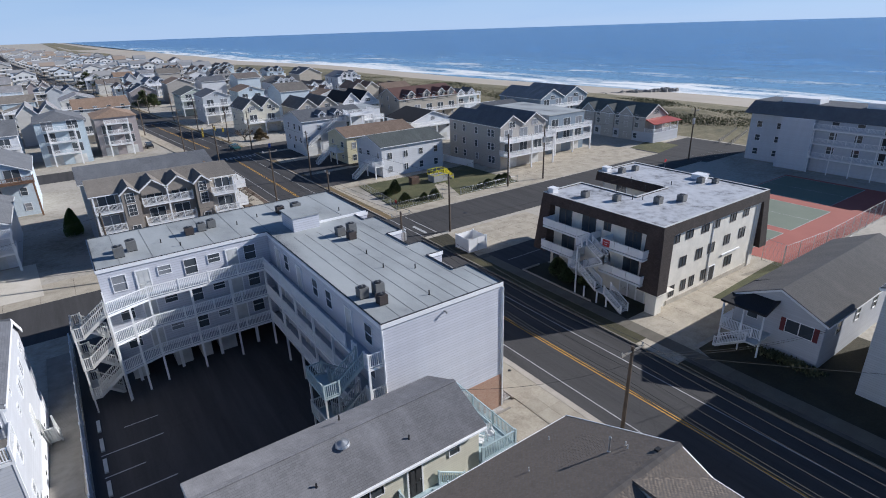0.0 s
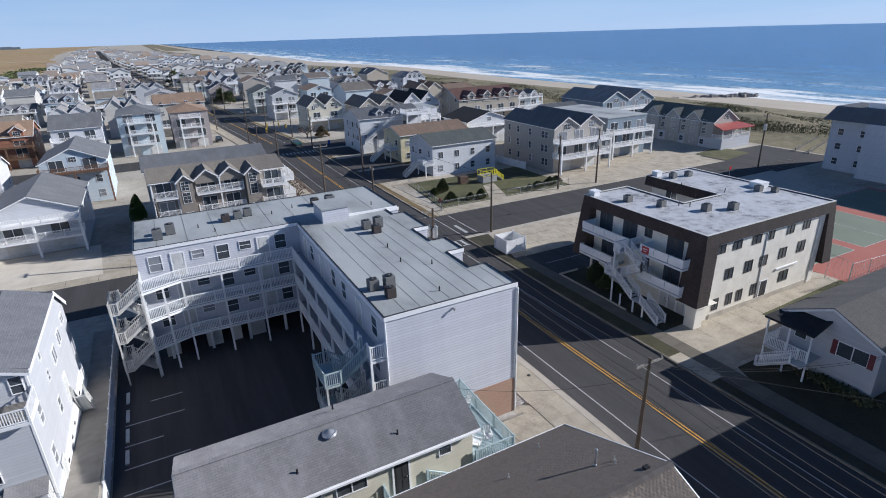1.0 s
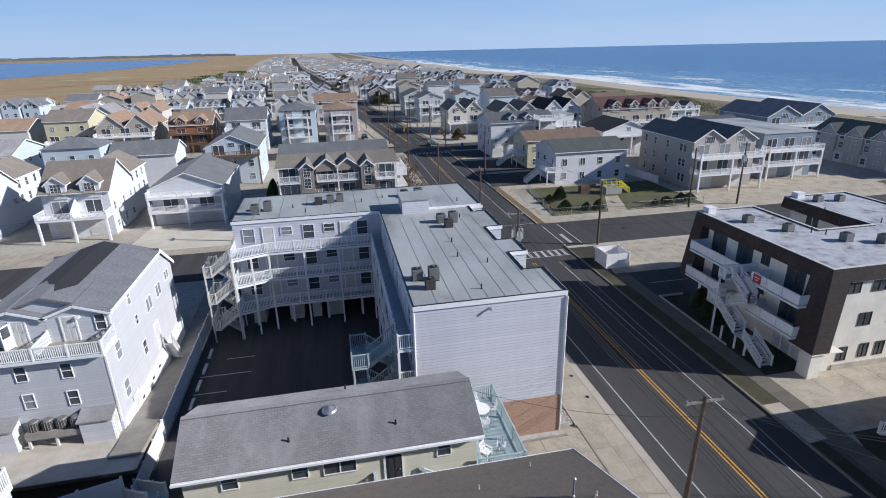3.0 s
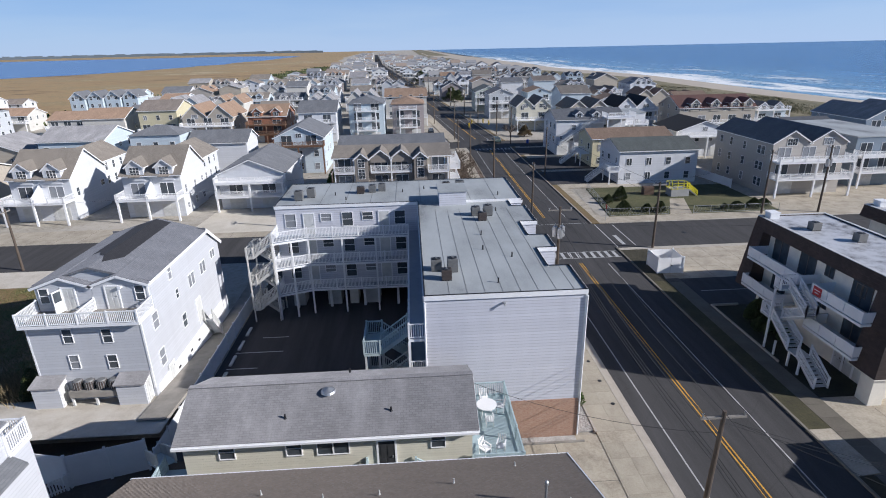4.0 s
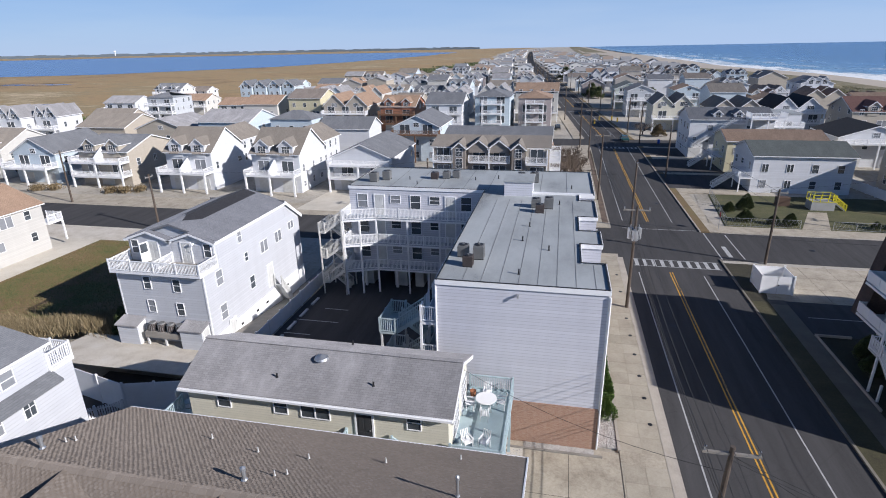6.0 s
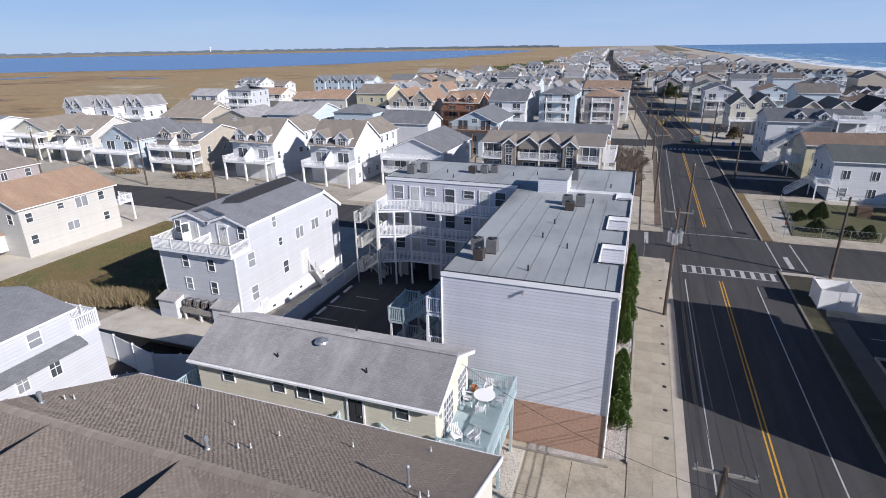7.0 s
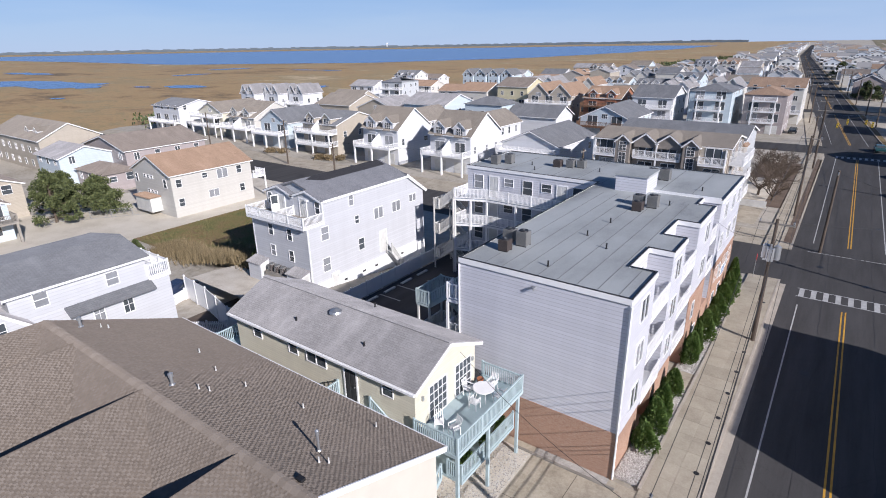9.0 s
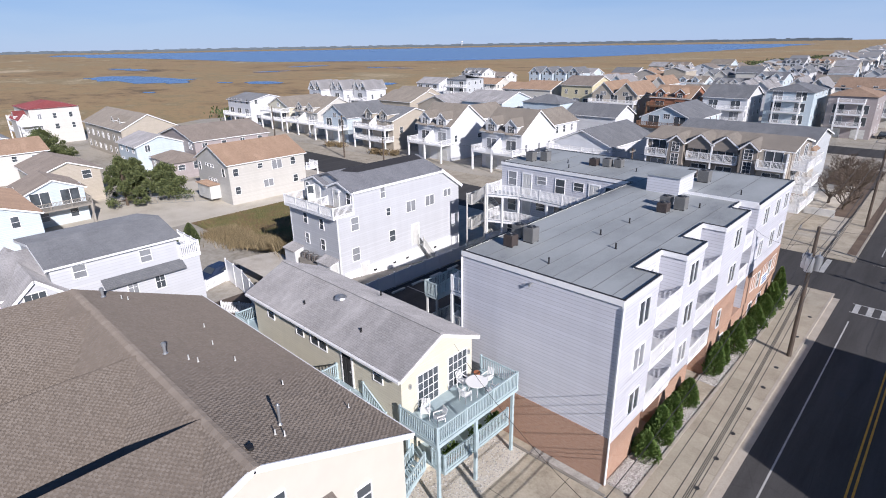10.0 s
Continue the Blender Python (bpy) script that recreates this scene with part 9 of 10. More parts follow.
patio_table(17.55, 24.45, 4.4)
for x, y, rz in ((17.5, 25.45, 0), (16.65, 24.3, 90), (17.6, 23.45, 180), (18.4, 24.7, -90), (17.0, 21.0, 40), (17.9, 21.1, -20)):
    garden_chair(x, y, 4.4, rz)
single("planter", MB().tube((0, 0, 0), (0, 0, 0.35), 0.16, 10, 0.2), plain("terracotta", (0.35, 0.13, 0.06), 0.8), "small terracotta pot with brown plant", "plant pot", 16.6, 25.6, 4.4)


# ---- vegetation ----
LEAF = {}


def leaf_mat(name, c1, c2):
    m = Nodes(name, 0.7)
    m.color(m.ramp(m.island(), [(0.0, c1), (1.0, c2)]))
    m.b.inputs["Subsurface Weight"].default_value = 0.0
    return m.mat


JUNIPER = leaf_mat("juniper_green", (0.06, 0.115, 0.022), (0.135, 0.20, 0.045))
PINE = leaf_mat("pine_green", (0.036, 0.052, 0.018), (0.135, 0.155, 0.055))
SHRUB = leaf_mat("shrub_green", (0.035, 0.055, 0.02), (0.11, 0.13, 0.045))
DUNE_BUSH = leaf_mat("dune_bush", (0.05, 0.06, 0.025), (0.15, 0.14, 0.065))
REED = leaf_mat("dry_reed", (0.09, 0.065, 0.03), (0.24, 0.18, 0.10))
REED_DARK = leaf_mat("dry_field_reed", (0.13, 0.10, 0.05), (0.34, 0.265, 0.15))
FIELD_GRASS = leaf_mat("field_grass", (0.085, 0.10, 0.028), (0.21, 0.165, 0.07))
BARK = plain("rough_bark", (0.10, 0.075, 0.055), 0.9, vary=0.3)


def leaves(rng, shape, n, size, squash=1.0):
    """Many small upturned leaf sprays in the volume that shape(rng) samples."""
    mb = MB()
    for _ in range(n):
        p, out = shape(rng)
        d = (out + Vector((rng.uniform(-0.7, 0.7), rng.uniform(-0.7, 0.7), rng.uniform(-0.2, 0.9)))).normalized()
        s = d.cross(Vector((rng.uniform(-1, 1), rng.uniform(-1, 1), rng.uniform(-1, 1)))).normalized()
        k = size * rng.uniform(0.6, 1.3)
        w = k * 0.42
        mb.face([p - s * w * 0.4, p + d * k * 0.5 - s * w, p + d * k * 1.1, p + d * k * 0.5 + s * w])
    return mb


def conifer(x, y, h, r, seed, mat=JUNIPER, z=0.1, label="dense green juniper shrub in a gravel bed"):
    rng = random.Random(seed)
    lobes = [(rng.uniform(-0.35, 0.35) * r, rng.uniform(-0.35, 0.35) * r, rng.uniform(0.65, 1.05) * h, rng.uniform(0.5, 0.8) * r) for _ in range(4)]

    def shape(g):
        lx, ly, lh, lr = lobes[g.randrange(4)]
        u = g.random() ** 0.8
        a = g.uniform(0, 2 * math.pi)
        rad = lr * (1 - u * u) ** 0.7 * g.uniform(0.8, 1.03) * (0.75 + 0.25 * min(1, u * 5))
        out = Vector((math.cos(a), math.sin(a), 0.5))
        return Vector((lx * (1 - u) + rad * math.cos(a), ly * (1 - u) + rad * math.sin(a), 0.12 + u * lh)), out
    t = thing("juniper", label, "shrub", x, y, z, group="shrubs")
    part("trunk", MB().tube((0, 0, -0.1), (0, 0, h * 0.7), 0.07, 7, 0.02), BARK, t)
    part("crown", leaves(rng, shape, int(3600 * r * h / 1.5), 0.12), mat, t)
    return t


for i, (y, h, r) in enumerate(((30.7, 2.0, 0.95), (32.6, 2.5, 1.0), (34.4, 2.4, 0.95), (37.0, 2.5, 0.85), (42.1, 2.4, 1.0), (43.6, 2.9, 0.75), (46.3, 2.5, 0.95), (49.2, 1.7, 1.0), (51.4, 2.0, 1.05), (54.0, 2.2, 1.1), (56.4, 2.6, 1.0), (58.2, 3.0, 0.85))):
    conifer(24.9, y, h, r, i + 40)
for i, (x, y, h, r) in enumerate(((47.5, 80, 1.8, 1.3), (49.5, 86.5, 2.4, 1.6), (46.6, 84.5, 1.4, 1.1), (51, 79, 1.3, 1.2), (53, 78.6, 1.6, 1.3), (66, 79.2, 1.2, 1.4), (69, 79.6, 1.4, 1.4), (71, 80, 1.3, 1.3), (63.5, 78.6, 0.9, 0.9))):
    conifer(x, y, h, r, i + 70, SHRUB, 0.0, "dark green shrub on the lawn")
for i, (x, y, h, r) in enumerate(((46.3, 42.3, 2.2, 1.5), (45.6, 40.0, 1.6, 1.2), (46.5, 38.0, 1.2, 1.0))):
    conifer(x, y, h, r, i + 90, SHRUB, 0.0, "dark green shrub before the apartment block")
conifer(-15.3, 33.4, 2.3, 1.0, 101, SHRUB, 1.3, "dark green shrub beside a white house")
conifer(-29, 26, 2.2, 1.3, 102, SHRUB, 0.0, "dark green shrub behind a grey roof")
conifer(-32, 29, 2.6, 1.3, 103, SHRUB, 0.0, "dark green shrub behind a grey roof")


def tree(x, y, h, r, seed, mat=PINE, label="bushy dark green pine tree"):
    rng = random.Random(seed)
    t = thing("pine_tree", label, "tree", x, y, group="pine trees")
    mb = MB().tube((0, 0, 0), (0.1, 0, h * 0.75), 0.22, 9, 0.07)
    clumps = []
    for i in range(80):
        a, z = rng.uniform(0, 2 * math.pi), h * rng.uniform(0.14, 0.97)
        rr = r * rng.uniform(0.25, 1.15) * (1.12 - 0.98 * (z / h) ** 1.3)
        p = Vector((math.cos(a) * rr, math.sin(a) * rr, z))
        mb.tube((0.05, 0, z * 0.8), p, 0.06, 6, 0.02)
        clumps.append((p, r * rng.uniform(0.07, 0.17)))
    clumps += [(Vector((0, 0, h * 0.9)), r * 0.26), (Vector((0.1, 0, h)), r * 0.14)]

    def shape(g):
        c, cr = clumps[g.randrange(len(clumps))]
        v = Vector((g.gauss(0, 1), g.gauss(0, 1), g.gauss(0, 0.75))).normalized()
        return c + v * cr * g.uniform(0.3, 1.3), v + Vector((0, 0, 0.3))
    part("trunk", mb, BARK, t)
    part("crown", leaves(rng, shape, int(13000 * r / 3), 0.21), mat, t)
    return t


tree(-57.5, 30, 7.2, 3.4, 1)
tree(-57, 36, 5.2, 4.0, 2)
tree(-61, 33, 6.0, 3.4, 6)
tree(-104, 29, 6.0, 5.2, 3)
tree(-112, 31, 6.2, 5.2, 4)
for i, (x, y, h, r) in enumerate(((34.5, 276, 6.5, 4.0), (37.5, 272, 5.0, 3.4), (22.5, 405, 9.0, 6.0), (27.0, 398, 7.5, 5.0))):
    tree(x, y, h, r, 40 + i, SHRUB, "dark green roadside tree among houses")
for i, (x, y, h, r) in enumerate(((52, 262, 6, 4), (60, 266, 5, 4), (-8, 128, 3.2, 1.6), (47.3, 158.5, 3.0, 2.0), (34 + 14, 330, 7, 5), (-60, 420, 5, 5), (-80, 430, 5, 6), (-95, 400, 5, 5), (120, 300, 5, 4))):
    tree(x, y, h, r, i + 20, SHRUB if i != 3 else REED, "bushy tree among houses")


def bare_tree(x, y, h, r, seed, label="leafless grey brown tree with tangled branches"):
    """A bare tree: a short trunk that forks again and again into thin crooked twigs."""
    rng = random.Random(seed)
    t = thing("bare_tree", label, "tree", x, y, group="bare trees")
    tk, br = MB().tube((0, 0, 0), (0.1, 0, h * 0.25), 0.2, 8, 0.15), MB()

    def grow(p, d, ln, rad, depth):
        q = p + d * ln
        br.tube(p, q, rad, 5, rad * 0.65)
        if depth == 0:
            return
        for _ in range(3):
            e = (d + Vector((rng.uniform(-0.9, 0.9), rng.uniform(-0.9, 0.9), rng.uniform(-0.35, 0.55)))).normalized()
            grow(q, e, ln * rng.uniform(0.6, 0.85), rad * 0.62, depth - 1)
    for k in range(6):
        a = k * 1.05 + rng.uniform(-0.3, 0.3)
        grow(Vector((0.1, 0, h * rng.uniform(0.12, 0.25))), Vector((math.cos(a) * 0.75, math.sin(a) * 0.75, rng.uniform(0.4, 0.9))).normalized(), r * 0.42, 0.10, 4)
    part("trunk", tk, BARK, t)
    part("branch", br, BARK, t)
    return t


conifer(-1.2, 99, 4.6, 1.7, 131, JUNIPER, 0.0, "tall dark green arborvitae beside townhouses")
bare_tree(22.6, 112.5, 6.0, 3.6, 3)
bare_tree(24.2, 109.0, 4.0, 2.6, 5)
for i, (x, y, h, r) in enumerate(((21.8, 98.5, 5.5, 3.2), (23.8, 102.5, 6.2, 3.4), (22.0, 105.5, 5.4, 3.0), (24.0, 96.0, 4.2, 2.4))):
    bare_tree(x, y, h, r, 60 + i)
bare_tree(43.4, 160.5, 4.2, 2.6, 8, "round russet brown leafless shrub")
for i, (x, y, h, r) in enumerate(((21.0, 117.5, 3.2, 2.6), (23.4, 121.5, 3.0, 2.4), (19.8, 123.0, 3.6, 2.6))):
    bare_tree(x, y, h, r, 80 + i, "low brown thicket of leafless shrubs")
single("barrel", MB().tube((0, 0, 0), (0, 0, 0.95), 0.34, 14).tube((0, 0, 0.95), (0, 0, 1.05), 0.34, 14, 0.2), plain("blue_plastic", (0.02, 0.09, 0.42), 0.4), "bright blue plastic barrel on the kerb", "barrel", 45.6, 146.0, 0.1)


def scatter(name, n, area, size, mat, label, seed, category):
    """Low rough plants over an area, as one spread."""
    rng = random.Random(seed)

    def shape(g):
        x, y, z = area(g)
        return Vector((x, y, z)), Vector((0, 0, 0.8))
    return single(name, leaves(rng, shape, n, size), mat, label, category, kind="stuff")


def blades(name, n, area, h, w, mat, label, seed, category):
    """Upright grass blades over an area, as one spread."""
    rng, mb = random.Random(seed), MB()
    for _ in range(n):
        x, y = area(rng)
        k, a = h * rng.uniform(0.5, 1.25), rng.uniform(0, math.pi)
        dx, dy = math.cos(a) * w, math.sin(a) * w
        lx, ly = rng.gauss(0, 0.25) * k, rng.gauss(0, 0.25) * k
        i = len(mb.v)
        g0 = rise(x, y)
        mb.v.extend(((x - dx, y - dy, g0), (x + dx, y + dy, g0), (x + lx, y + ly, g0 + k)))
        mb.f.append((i, i + 1, i + 2))
        mb.m.append(0)
    return single(name, mb, mat, label, category, kind="stuff")


blades("reeds", 14000, lambda g: (lambda x: (x, 34.2 + 0.1 * (x + 22) + g.gauss(0, 1.0)))(g.uniform(-34, -15.5)), 0.95, 0.035, REED_DARK, "dense dry brown reeds at the field edge", 1, "reeds")
blades("field_grass", 40000, lambda g: (g.uniform(-40.5, -14.2), g.uniform(33, 57.5)), 0.16, 0.03, FIELD_GRASS, "low green and brown field grass", 2, "grass")
scatter("dune_shrubs", 52000, lambda g: (lambda y: (shore_x(y) - 214 + g.uniform(138, 168) + 5 * math.sin(y / 9), y + g.gauss(0, 2), g.uniform(0.3, 1.3)))(g.uniform(62, 330) if g.random() < 0.5 else g.choice((84, 95, 112, 118, 130, 150, 175, 200, 240)) + g.gauss(0, 5)), 0.36, DUNE_BUSH, "olive low dune shrubs before the beach", 3, "shrubs")
scatter("marsh_edge_shrubs", 15000, lambda g: (lambda y: (-138 + max(0, min(34, (y - 190) * 0.3)) - 8 * math.sin(y * 0.08) + g.gauss(0, 7), y + g.gauss(0, 5), g.uniform(0, 2.6)))(g.choice((100, 160, 222, 265, 280, 310, 330, 350, 372, 396, 410, 440, 470, 500, 530, 570, 600, 640, 700, 760))), 1.15, SHRUB, "dark low shrubs along the marsh edge", 4, "shrubs")
scatter("garden_shrubs", 2500, lambda g: (lambda c: (c[0] + g.gauss(0, 0.5), c[1] + g.gauss(0, 0.5), g.uniform(0, 0.9)))(g.choice(((-55, 83), (-57.5, 82), (-60, 81.5), (-76, 81), (-73, 82)))), 0.3, REED, "dry brown garden shrubs before the houses", 5, "shrubs")

# stone groyne on the beach
rng = random.Random(9)
ROCK = earth("dark_groyne_rock", [(0.3, (0.13, 0.125, 0.12)), (0.7, (0.30, 0.285, 0.27))], 0.4, 3, 0.9, 0.6, 0.1)
for i in range(150):
    u = rng.random()
    s = rng.uniform(0.7, 1.6)
    ring = [(math.cos(a) * s * rng.uniform(0.7, 1.1), math.sin(a) * s * rng.uniform(0.7, 1.1)) for a in (k * math.pi / 3 for k in range(6))]
    mb = MB()
    mb.solid([(a, b, -0.8) for a, b in ring], [(a * 0.6, b * 0.6, s * rng.uniform(0.1, 0.45)) for a, b in ring])
    single("groyne_rock", mb, ROCK, "dark rough boulder of the stone groyne", "rock", 193 + 36 * u + rng.uniform(-1, 1), 156 - 9 * u + rng.uniform(-2.5, 2.5), rng.uniform(-0.5, 0.3), group="groyne rocks")


# ---- parked cars ----
def car(x, y, rz, c, label):
    t = thing("car", label, "car", x, y, 0.02, rz, group="parked cars")
    PAINT = plain("car_paint_" + label.split()[0], c, 0.25, 0.3, vary=0.03)
    prof = [(-2.1, 0.45), (-2.15, 0.8), (-1.2, 0.95), (-0.6, 1.42), (0.9, 1.45), (1.7, 1.0), (2.1, 0.9), (2.15, 0.5)]
    b = MB()
    for k, (wd, mi) in enumerate(((0.86, 0),)):
        l = [(a, -wd if z < 1.0 else -wd * 0.82, z) for a, z in prof]
        r = [(a, wd if z < 1.0 else wd * 0.82, z) for a, z in prof]
        n = len(prof)
        b.face(l)
        b.face(r[::-1])
        for i in range(n):
            j = (i + 1) % n
            b.face([l[j], l[i], r[i], r[j]])
    part("body", b, PAINT, t)
    for nm, pts in (("windscreen", ((-1.16, 0.98), (-0.62, 1.40))), ("rear_window", ((1.64, 1.04), (0.96, 1.42)))):
        (a, z), (a2, z2) = pts
        o = -0.02 if a < 0 else 0.02
        part(nm, MB_quad([(a + o, -0.68, z), (a + o, 0.68, z), (a2 + o, 0.62, z2 + 0.012), (a2 + o, -0.62, z2 + 0.012)]), PANE, t)
    for s in (-1, 1):
        part("side_window", MB_quad([(-0.95, 0.80 * s, 1.02), (1.4, 0.80 * s, 1.04), (0.9, 0.72 * s, 1.38), (-0.55, 0.72 * s, 1.36)]), PANE, t)
        for a in (-1.35, 1.35):
            w = part("wheel", MB().tube((a, 0.7 * s, 0.33), (a, 0.9 * s, 0.33), 0.33, 14), BLACK_METAL, t)
            part("rim", MB().tube((a, 0.9 * s, 0.33), (a, 0.915 * s, 0.33), 0.19, 10), GALV, w)
    return t


def MB_quad(pts):
    mb = MB()
    mb.face(pts)
    return mb


car(-19.4, 26.4, 100, (0.03, 0.045, 0.09), "blue car parked beside a white fence")
car(-53, 128, 80, (0.3, 0.3, 0.31), "silver car parked among houses")
car(20, 170, 90, (0.03, 0.035, 0.04), "black car parked by a driveway")
car(37.6, 150, 95, (0.04, 0.12, 0.12), "teal car on the roadside")
car(veer(36.5, 345), 345, 95, (0.5, 0.5, 0.5), "white car on the roadside")
car(veer(32.0, 430), 430, 95, (0.05, 0.06, 0.07), "grey car on the roadside")

# ---- paving slabs of the near pavements ----
SLAB = {}


def slab_row(owner, x0, x1, y0, y1, z, n_across, length, mat):
    """Separate concrete slabs with open joints over a pavement."""
    w = (x1 - x0) / n_across
    n = int((y1 - y0) / length)
    key = (round(w, 3), round(length, 3), mat.name)
    if key not in SLAB:
        SLAB[key] = MB().box(0.008, w - 0.008, 0.008, length - 0.008, 0, 0.02).mesh("slab", [mat])
    for j in range(n):
        for i in range(n_across):
            ob = new("slab", SLAB[key])
            ob.parent = owner
            ob.matrix_basis = pose(x0 + i * w, y0 + j * length, z)


def slab_mat(name, k):
    m = Nodes(name, 0.85)
    co = m.pos()
    f = m.math("ADD", m.math("MULTIPLY", m.noise(co, 0.8, 5), 0.45), m.math("ADD", m.math("MULTIPLY", m.noise(co, 10, 5, 0.7), 0.42), m.math("MULTIPLY", m.rand(), 0.13)))
    m.color(m.ramp(f, [(0.3, dim((0.30, 0.26, 0.20), k)), (0.5, dim((0.43, 0.38, 0.295), k)), (0.7, dim((0.53, 0.475, 0.38), k))]))
    m.bump(m.noise(co, 40, 3), 0.2, 0.005)
    return m.mat


# same slab twice: sunlit tone, and a darkened one for the shaded east side
SLAB_MAT, SLAB_SHADED = slab_mat("concrete_slab", 0.88), slab_mat("shaded_concrete_slab", 0.32)
west = ground_patch("pavement", rect(25.78, RW - 0.18, 8, 63.3), 0.125, CONCRETE, "pale concrete slab pavement beside the motel", "pavement", 0.1)
slab_row(west, 25.8, RW - 0.2, 27.4, 63.2, 0.125, 2, 1.52, SLAB_MAT)
slab_row(west, 25.8, RW - 0.2, 8.0, 27.4, 0.125, 2, 1.52, SLAB_MAT)
east = ground_patch("pavement", rect(42.95, 43.6, -10, 22.3), 0.119, SHADED_CONCRETE, "shade-darkened grey concrete slab pavement", "pavement", 0.1)
slab_row(east, 42.0, 43.6, -10, 52.4, 0.122, 1, 1.5, SLAB_SHADED)
for y in (30.4, 33.4, 36.3, 39.5, 42.7, 46.0, 52.0, 56.5):
    single("utility_cover", MB().tube((0, 0, 0), (0, 0, 0.012), 0.16, 12), BLACK_METAL, "round dark iron utility cover in the pavement", "utility cover", 27.95, y, 0.145, group="utility covers")

scatter("wall_foot_scrub", 1500, lambda g: (lambda k: (48.2 + g.gauss(0, 0.35), k + g.gauss(0, 0.5), g.uniform(0, 0.45)))(g.uniform(14.2, 18.2)), 0.22, DUNE_BUSH, "dry scrub along the foot of a white wall", 12, "shrubs")

# planted boxes on the lower deck
for y, ln in ((21.6, 1.1), (23.6, 0.8), (25.1, 1.0)):
    pb = thing("planter_box", "long planter box with green plants on the lower deck", "planter", 18.25, y, 2.05, group="planter boxes")
    part("box", MB().box(-0.18, 0.18, -ln / 2, ln / 2, 0, 0.3), WOOD_BROWN, pb)
    part("plant", leaves(random.Random(int(y * 10)), lambda g, ln=ln: (Vector((g.gauss(0, 0.13), g.uniform(-ln / 2, ln / 2), g.uniform(0.28, 0.7))), Vector((0, 0, 1))), 260, 0.16), JUNIPER, pb)


def stone_spread(name, n, x0, x1, y0, y1, z, size, mat, label, seed):
    """Loose rounded stones over a bed, as one spread."""
    rng, mb = random.Random(seed), MB()
    for _ in range(n):
        x, y, r = rng.uniform(x0, x1), rng.uniform(y0, y1), size * rng.uniform(0.5, 1.2)
        a, k = rng.uniform(0, 6.28), len(mb.v)
        ring = [(x + math.cos(a + q * math.pi / 2) * r * rng.uniform(0.7, 1.1), y + math.sin(a + q * math.pi / 2) * r * rng.uniform(0.7, 1.1), z) for q in range(4)]
        mb.v.extend(ring)
        mb.v.append((x, y, z + r * rng.uniform(0.5, 0.9)))
        for q in range(4):
            mb.f.append((k + q, k + (q + 1) % 4, k + 4))
            mb.m.append(0)
    return single(name, mb, mat, label, "stones", kind="stuff")


STONE = island_mat("pale_river_stone", [(0.0, (0.24, 0.22, 0.20)), (0.5, (0.42, 0.40, 0.37)), (1.0, (0.62, 0.60, 0.57))], 0.8)
stone_spread("bed_stones", 9000, 24.2, 25.56, 27.65, 38.2, 0.118, 0.075, STONE, "loose pale river stones in a planting bed", 21)
stone_spread("bed_stones", 5000, 24.35, 25.56, 40.7, 59.4, 0.118, 0.09, STONE, "loose pale river stones in a planting bed", 22)
stone_spread("deck_stones", 3500, 16.2, 19.6, 17.7, 26.4, 0.105, 0.05, STONE, "loose cream pebbles under a deck", 23)


# entry decks with zigzag stairs on the street side of two houses
def entry_deck(x, y, z, w, d, run):
    t = thing("entry_deck", "white railed entry deck with stairs beside a house", "deck", x, y, group="entry decks")
    part("deck", MB().box(-w, 0, -d / 2, d / 2, z - 0.18, z), WHITE, t)
    part("deck_railing", rail_geo(MB(), [(0, d / 2 - 0.05, z), (-w + 0.05, d / 2 - 0.05, z)], 1.0, 0.16, 1.8), WHITE, t)
    part("deck_railing", rail_geo(MB(), [(-w + 0.05, d / 2 - 1.25, z), (-w + 0.05, -d / 2 + 0.05, z), (0, -d / 2 + 0.05, z)], 1.0, 0.16, 1.8), WHITE, t)
    stair(t, (-w - run, d / 2 - 0.6, 0.05), (-w, d / 2 - 0.6, z), 1.1, WHITE_DULL, WHITE)
    part("bench_wall", MB().box(-w + 0.1, -0.1, d / 2 - 0.12, d / 2, z, z + 0.55), WHITE, t)
    for py in (-d / 2 + 0.1, d / 2 - 0.1):
        part("post", MB().box(-w + 0.02, -w + 0.2, py - 0.09, py + 0.09, 0, z - 0.18), WHITE, t)


entry_deck(53.0, 98.8, 2.6, 2.0, 3.8, 3.4)
entry_deck(52.75, 116.6, 2.8, 2.0, 3.6, 3.6)


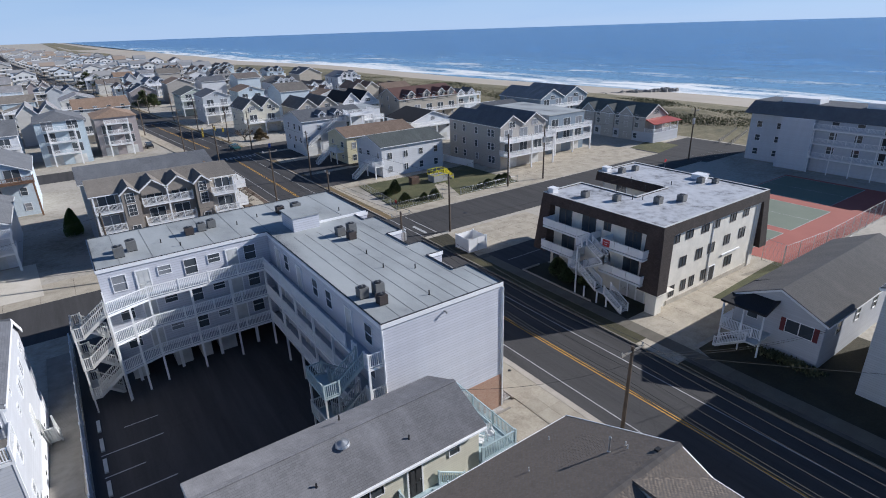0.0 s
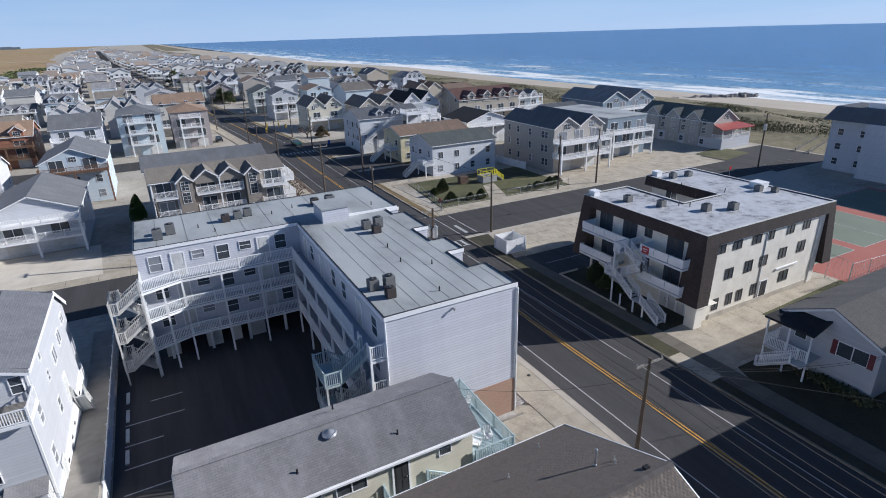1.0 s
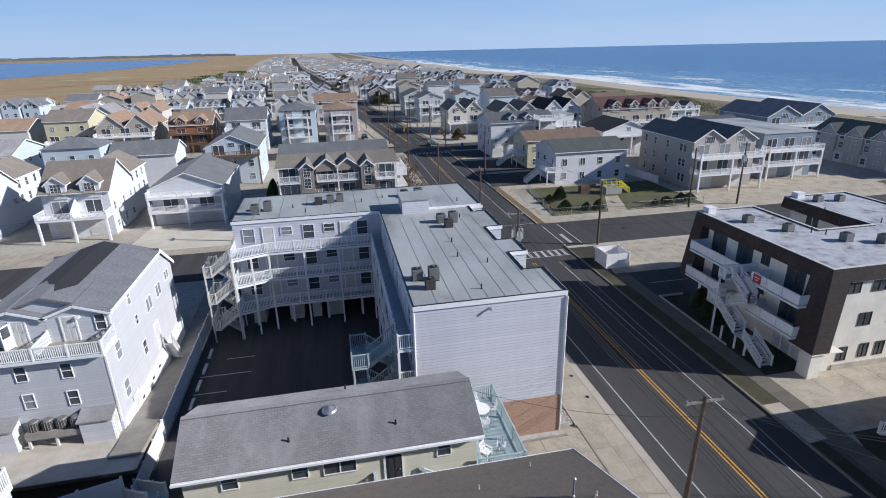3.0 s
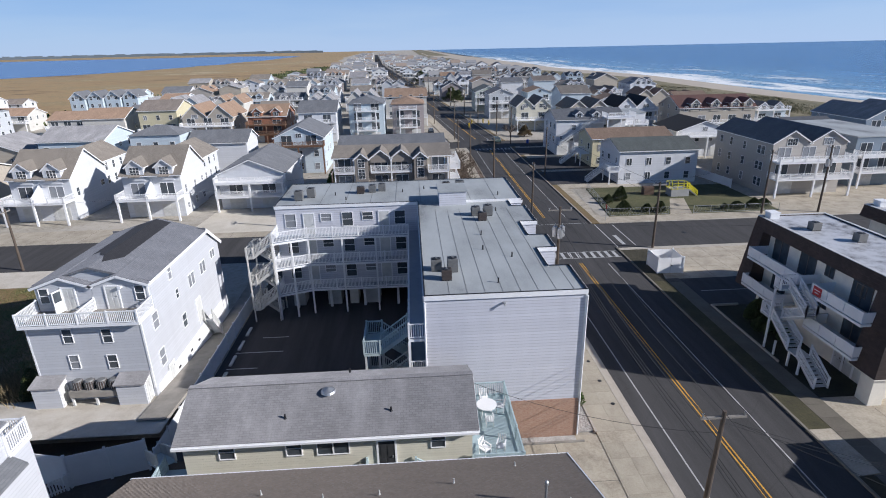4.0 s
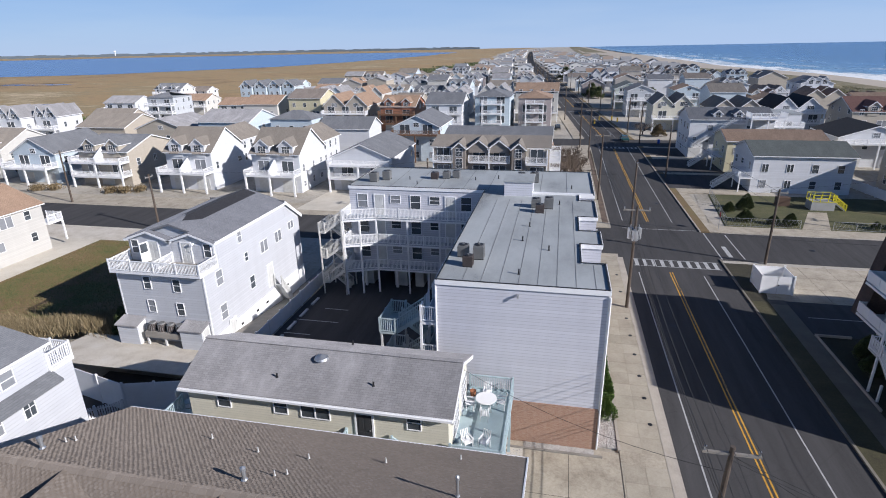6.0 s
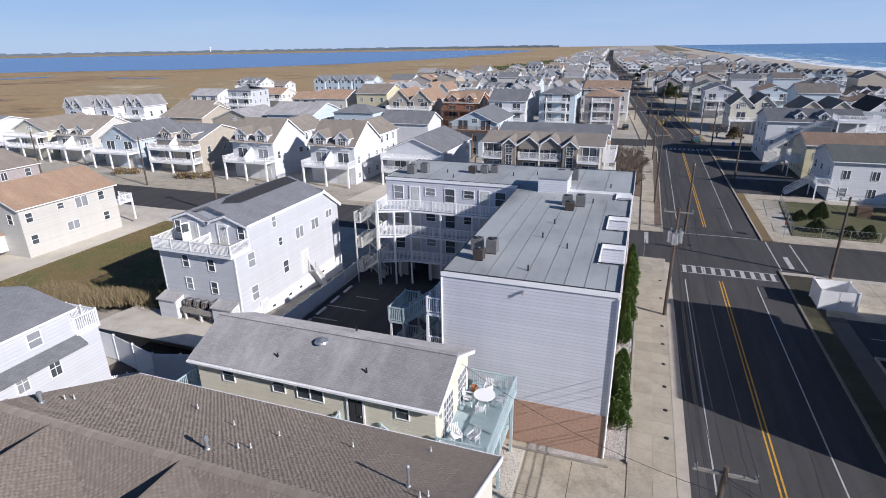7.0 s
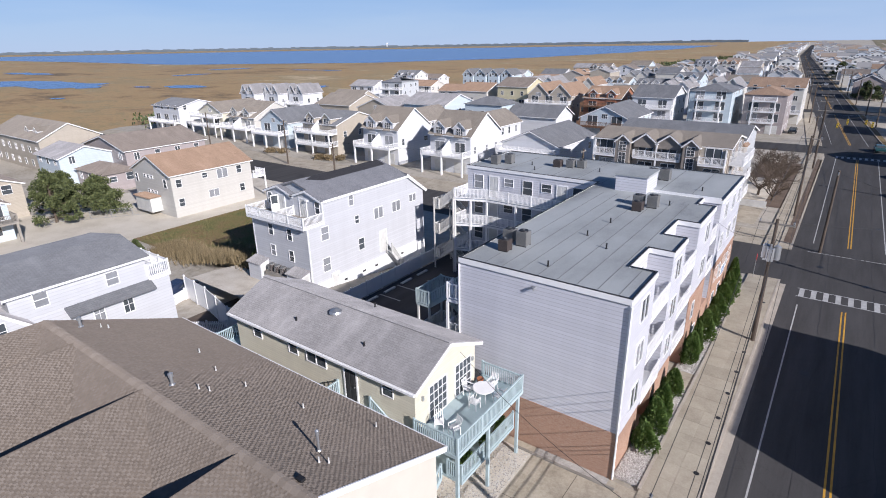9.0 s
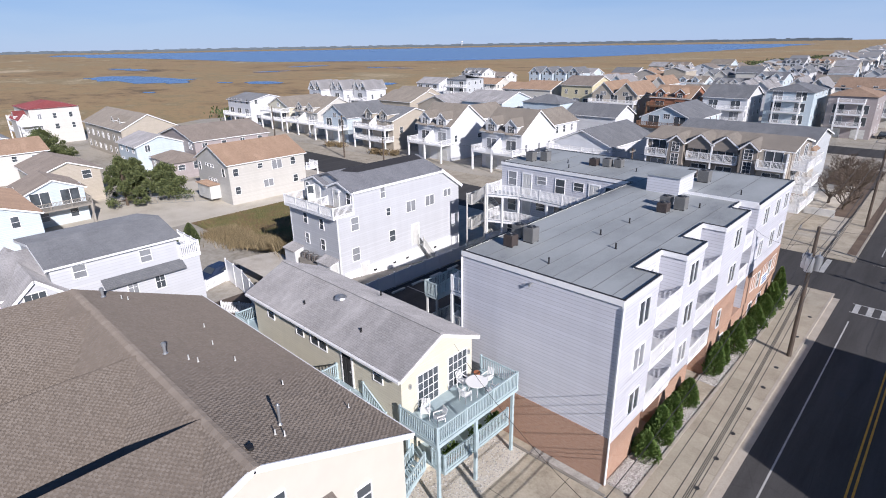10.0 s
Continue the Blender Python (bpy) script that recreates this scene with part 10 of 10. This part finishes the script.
def side_stair():
    """The long outside stair along the wall of the dormered house."""
    t = thing("outside_stair", "long white wooden stair climbing along a house wall", "stairs", 0, 0)
    stair(t, (49.6, 128.3, 2.3), (57.4, 128.3, 7.6), 1.1, WHITE_DULL, WHITE)
    part("landing", MB().box(57.4, 60.2, 127.7, 129.0, 7.42, 7.6), WHITE, t)
    part("landing_railing", rail_geo(MB(), [(57.4, 127.75, 7.6), (60.15, 127.75, 7.6), (60.15, 129.0, 7.6)], 1.0, 0.16, 1.4), WHITE, t)
    part("lower_wall", MB().box(48.95, 51.4, 127.7, 128.98, 0, 2.3), WHITE_DULL, t)
    for x in (53, 56, 60):
        part("post", MB().box(x - 0.08, x + 0.08, 127.72, 127.88, 0, 7.4 if x > 59 else 2.3 + (x - 49.6) * 0.68 - 0.3), WHITE, t)


side_stair()
stairs_house = [o for o in bpy.data.objects if o.parent is None and o.name.startswith("house") and abs(o.matrix_basis.translation.x - 57.4) < 0.01][0]
for x in (-2.8, 1.4):
    dormer(stairs_house, x, -5.4, 7.6, "S", 1.7, 1.9, 3.0, SID["white"], SH_SLATE)
for x, z, w, h in ((-4.2, 6.5, 1.0, 1.2), (-4.4, 3.9, 1.0, 1.2), (-7.2, 4.1, 0.7, 0.8), (3.5, 6.4, 1.0, 1.2), (1.8, 3.8, 1.0, 1.2)):
    window(stairs_house, x, -6.3, z, "S", w, h)
for y, z, w, h in ((-4.4, 6.6, 1.0, 1.3), (-4.4, 3.6, 1.0, 1.3), (-1.0, 6.6, 1.0, 1.3), (-1.0, 3.6, 1.0, 1.3), (3.0, 6.6, 1.0, 1.3), (3.0, 3.6, 1.0, 1.3), (0.5, 1.4, 1.0, 1.0)):
    window(stairs_house, -8.5, y, z, "W", w, h)

taupe_house = [o for o in bpy.data.objects if o.parent is None and o.name.startswith("house") and abs(o.matrix_basis.translation.x - 81.8) < 0.01][0]
for z in (1.8, 4.6, 7.4):
    for y in (-6.8, -5.6, -1.2, 3.2, 6.6):
        window(taupe_house, -6.5, y + 0.3 * (z > 4), z, "W", 0.9, 1.4)

# roof deck of the flat house behind
roof_deck = thing("roof_deck", "white railed roof deck on posts", "deck", 63.4, 127.2, 0)
part("platform", MB().box(-3.4, 3.4, -2.0, 2.0, 8.7, 9.0), WHITE, roof_deck)
part("deck_railing", rail_geo(MB(), [(-3.35, 1.95, 9.0), (-3.35, -1.95, 9.0), (3.35, -1.95, 9.0), (3.35, 1.95, 9.0)], 1.1, 0.15, 1.6), WHITE, roof_deck)
for x in (-3.2, 0, 3.2):
    part("post", MB().box(x - 0.12, x + 0.12, -1.9, -1.66, 0, 8.7), WHITE, roof_deck)
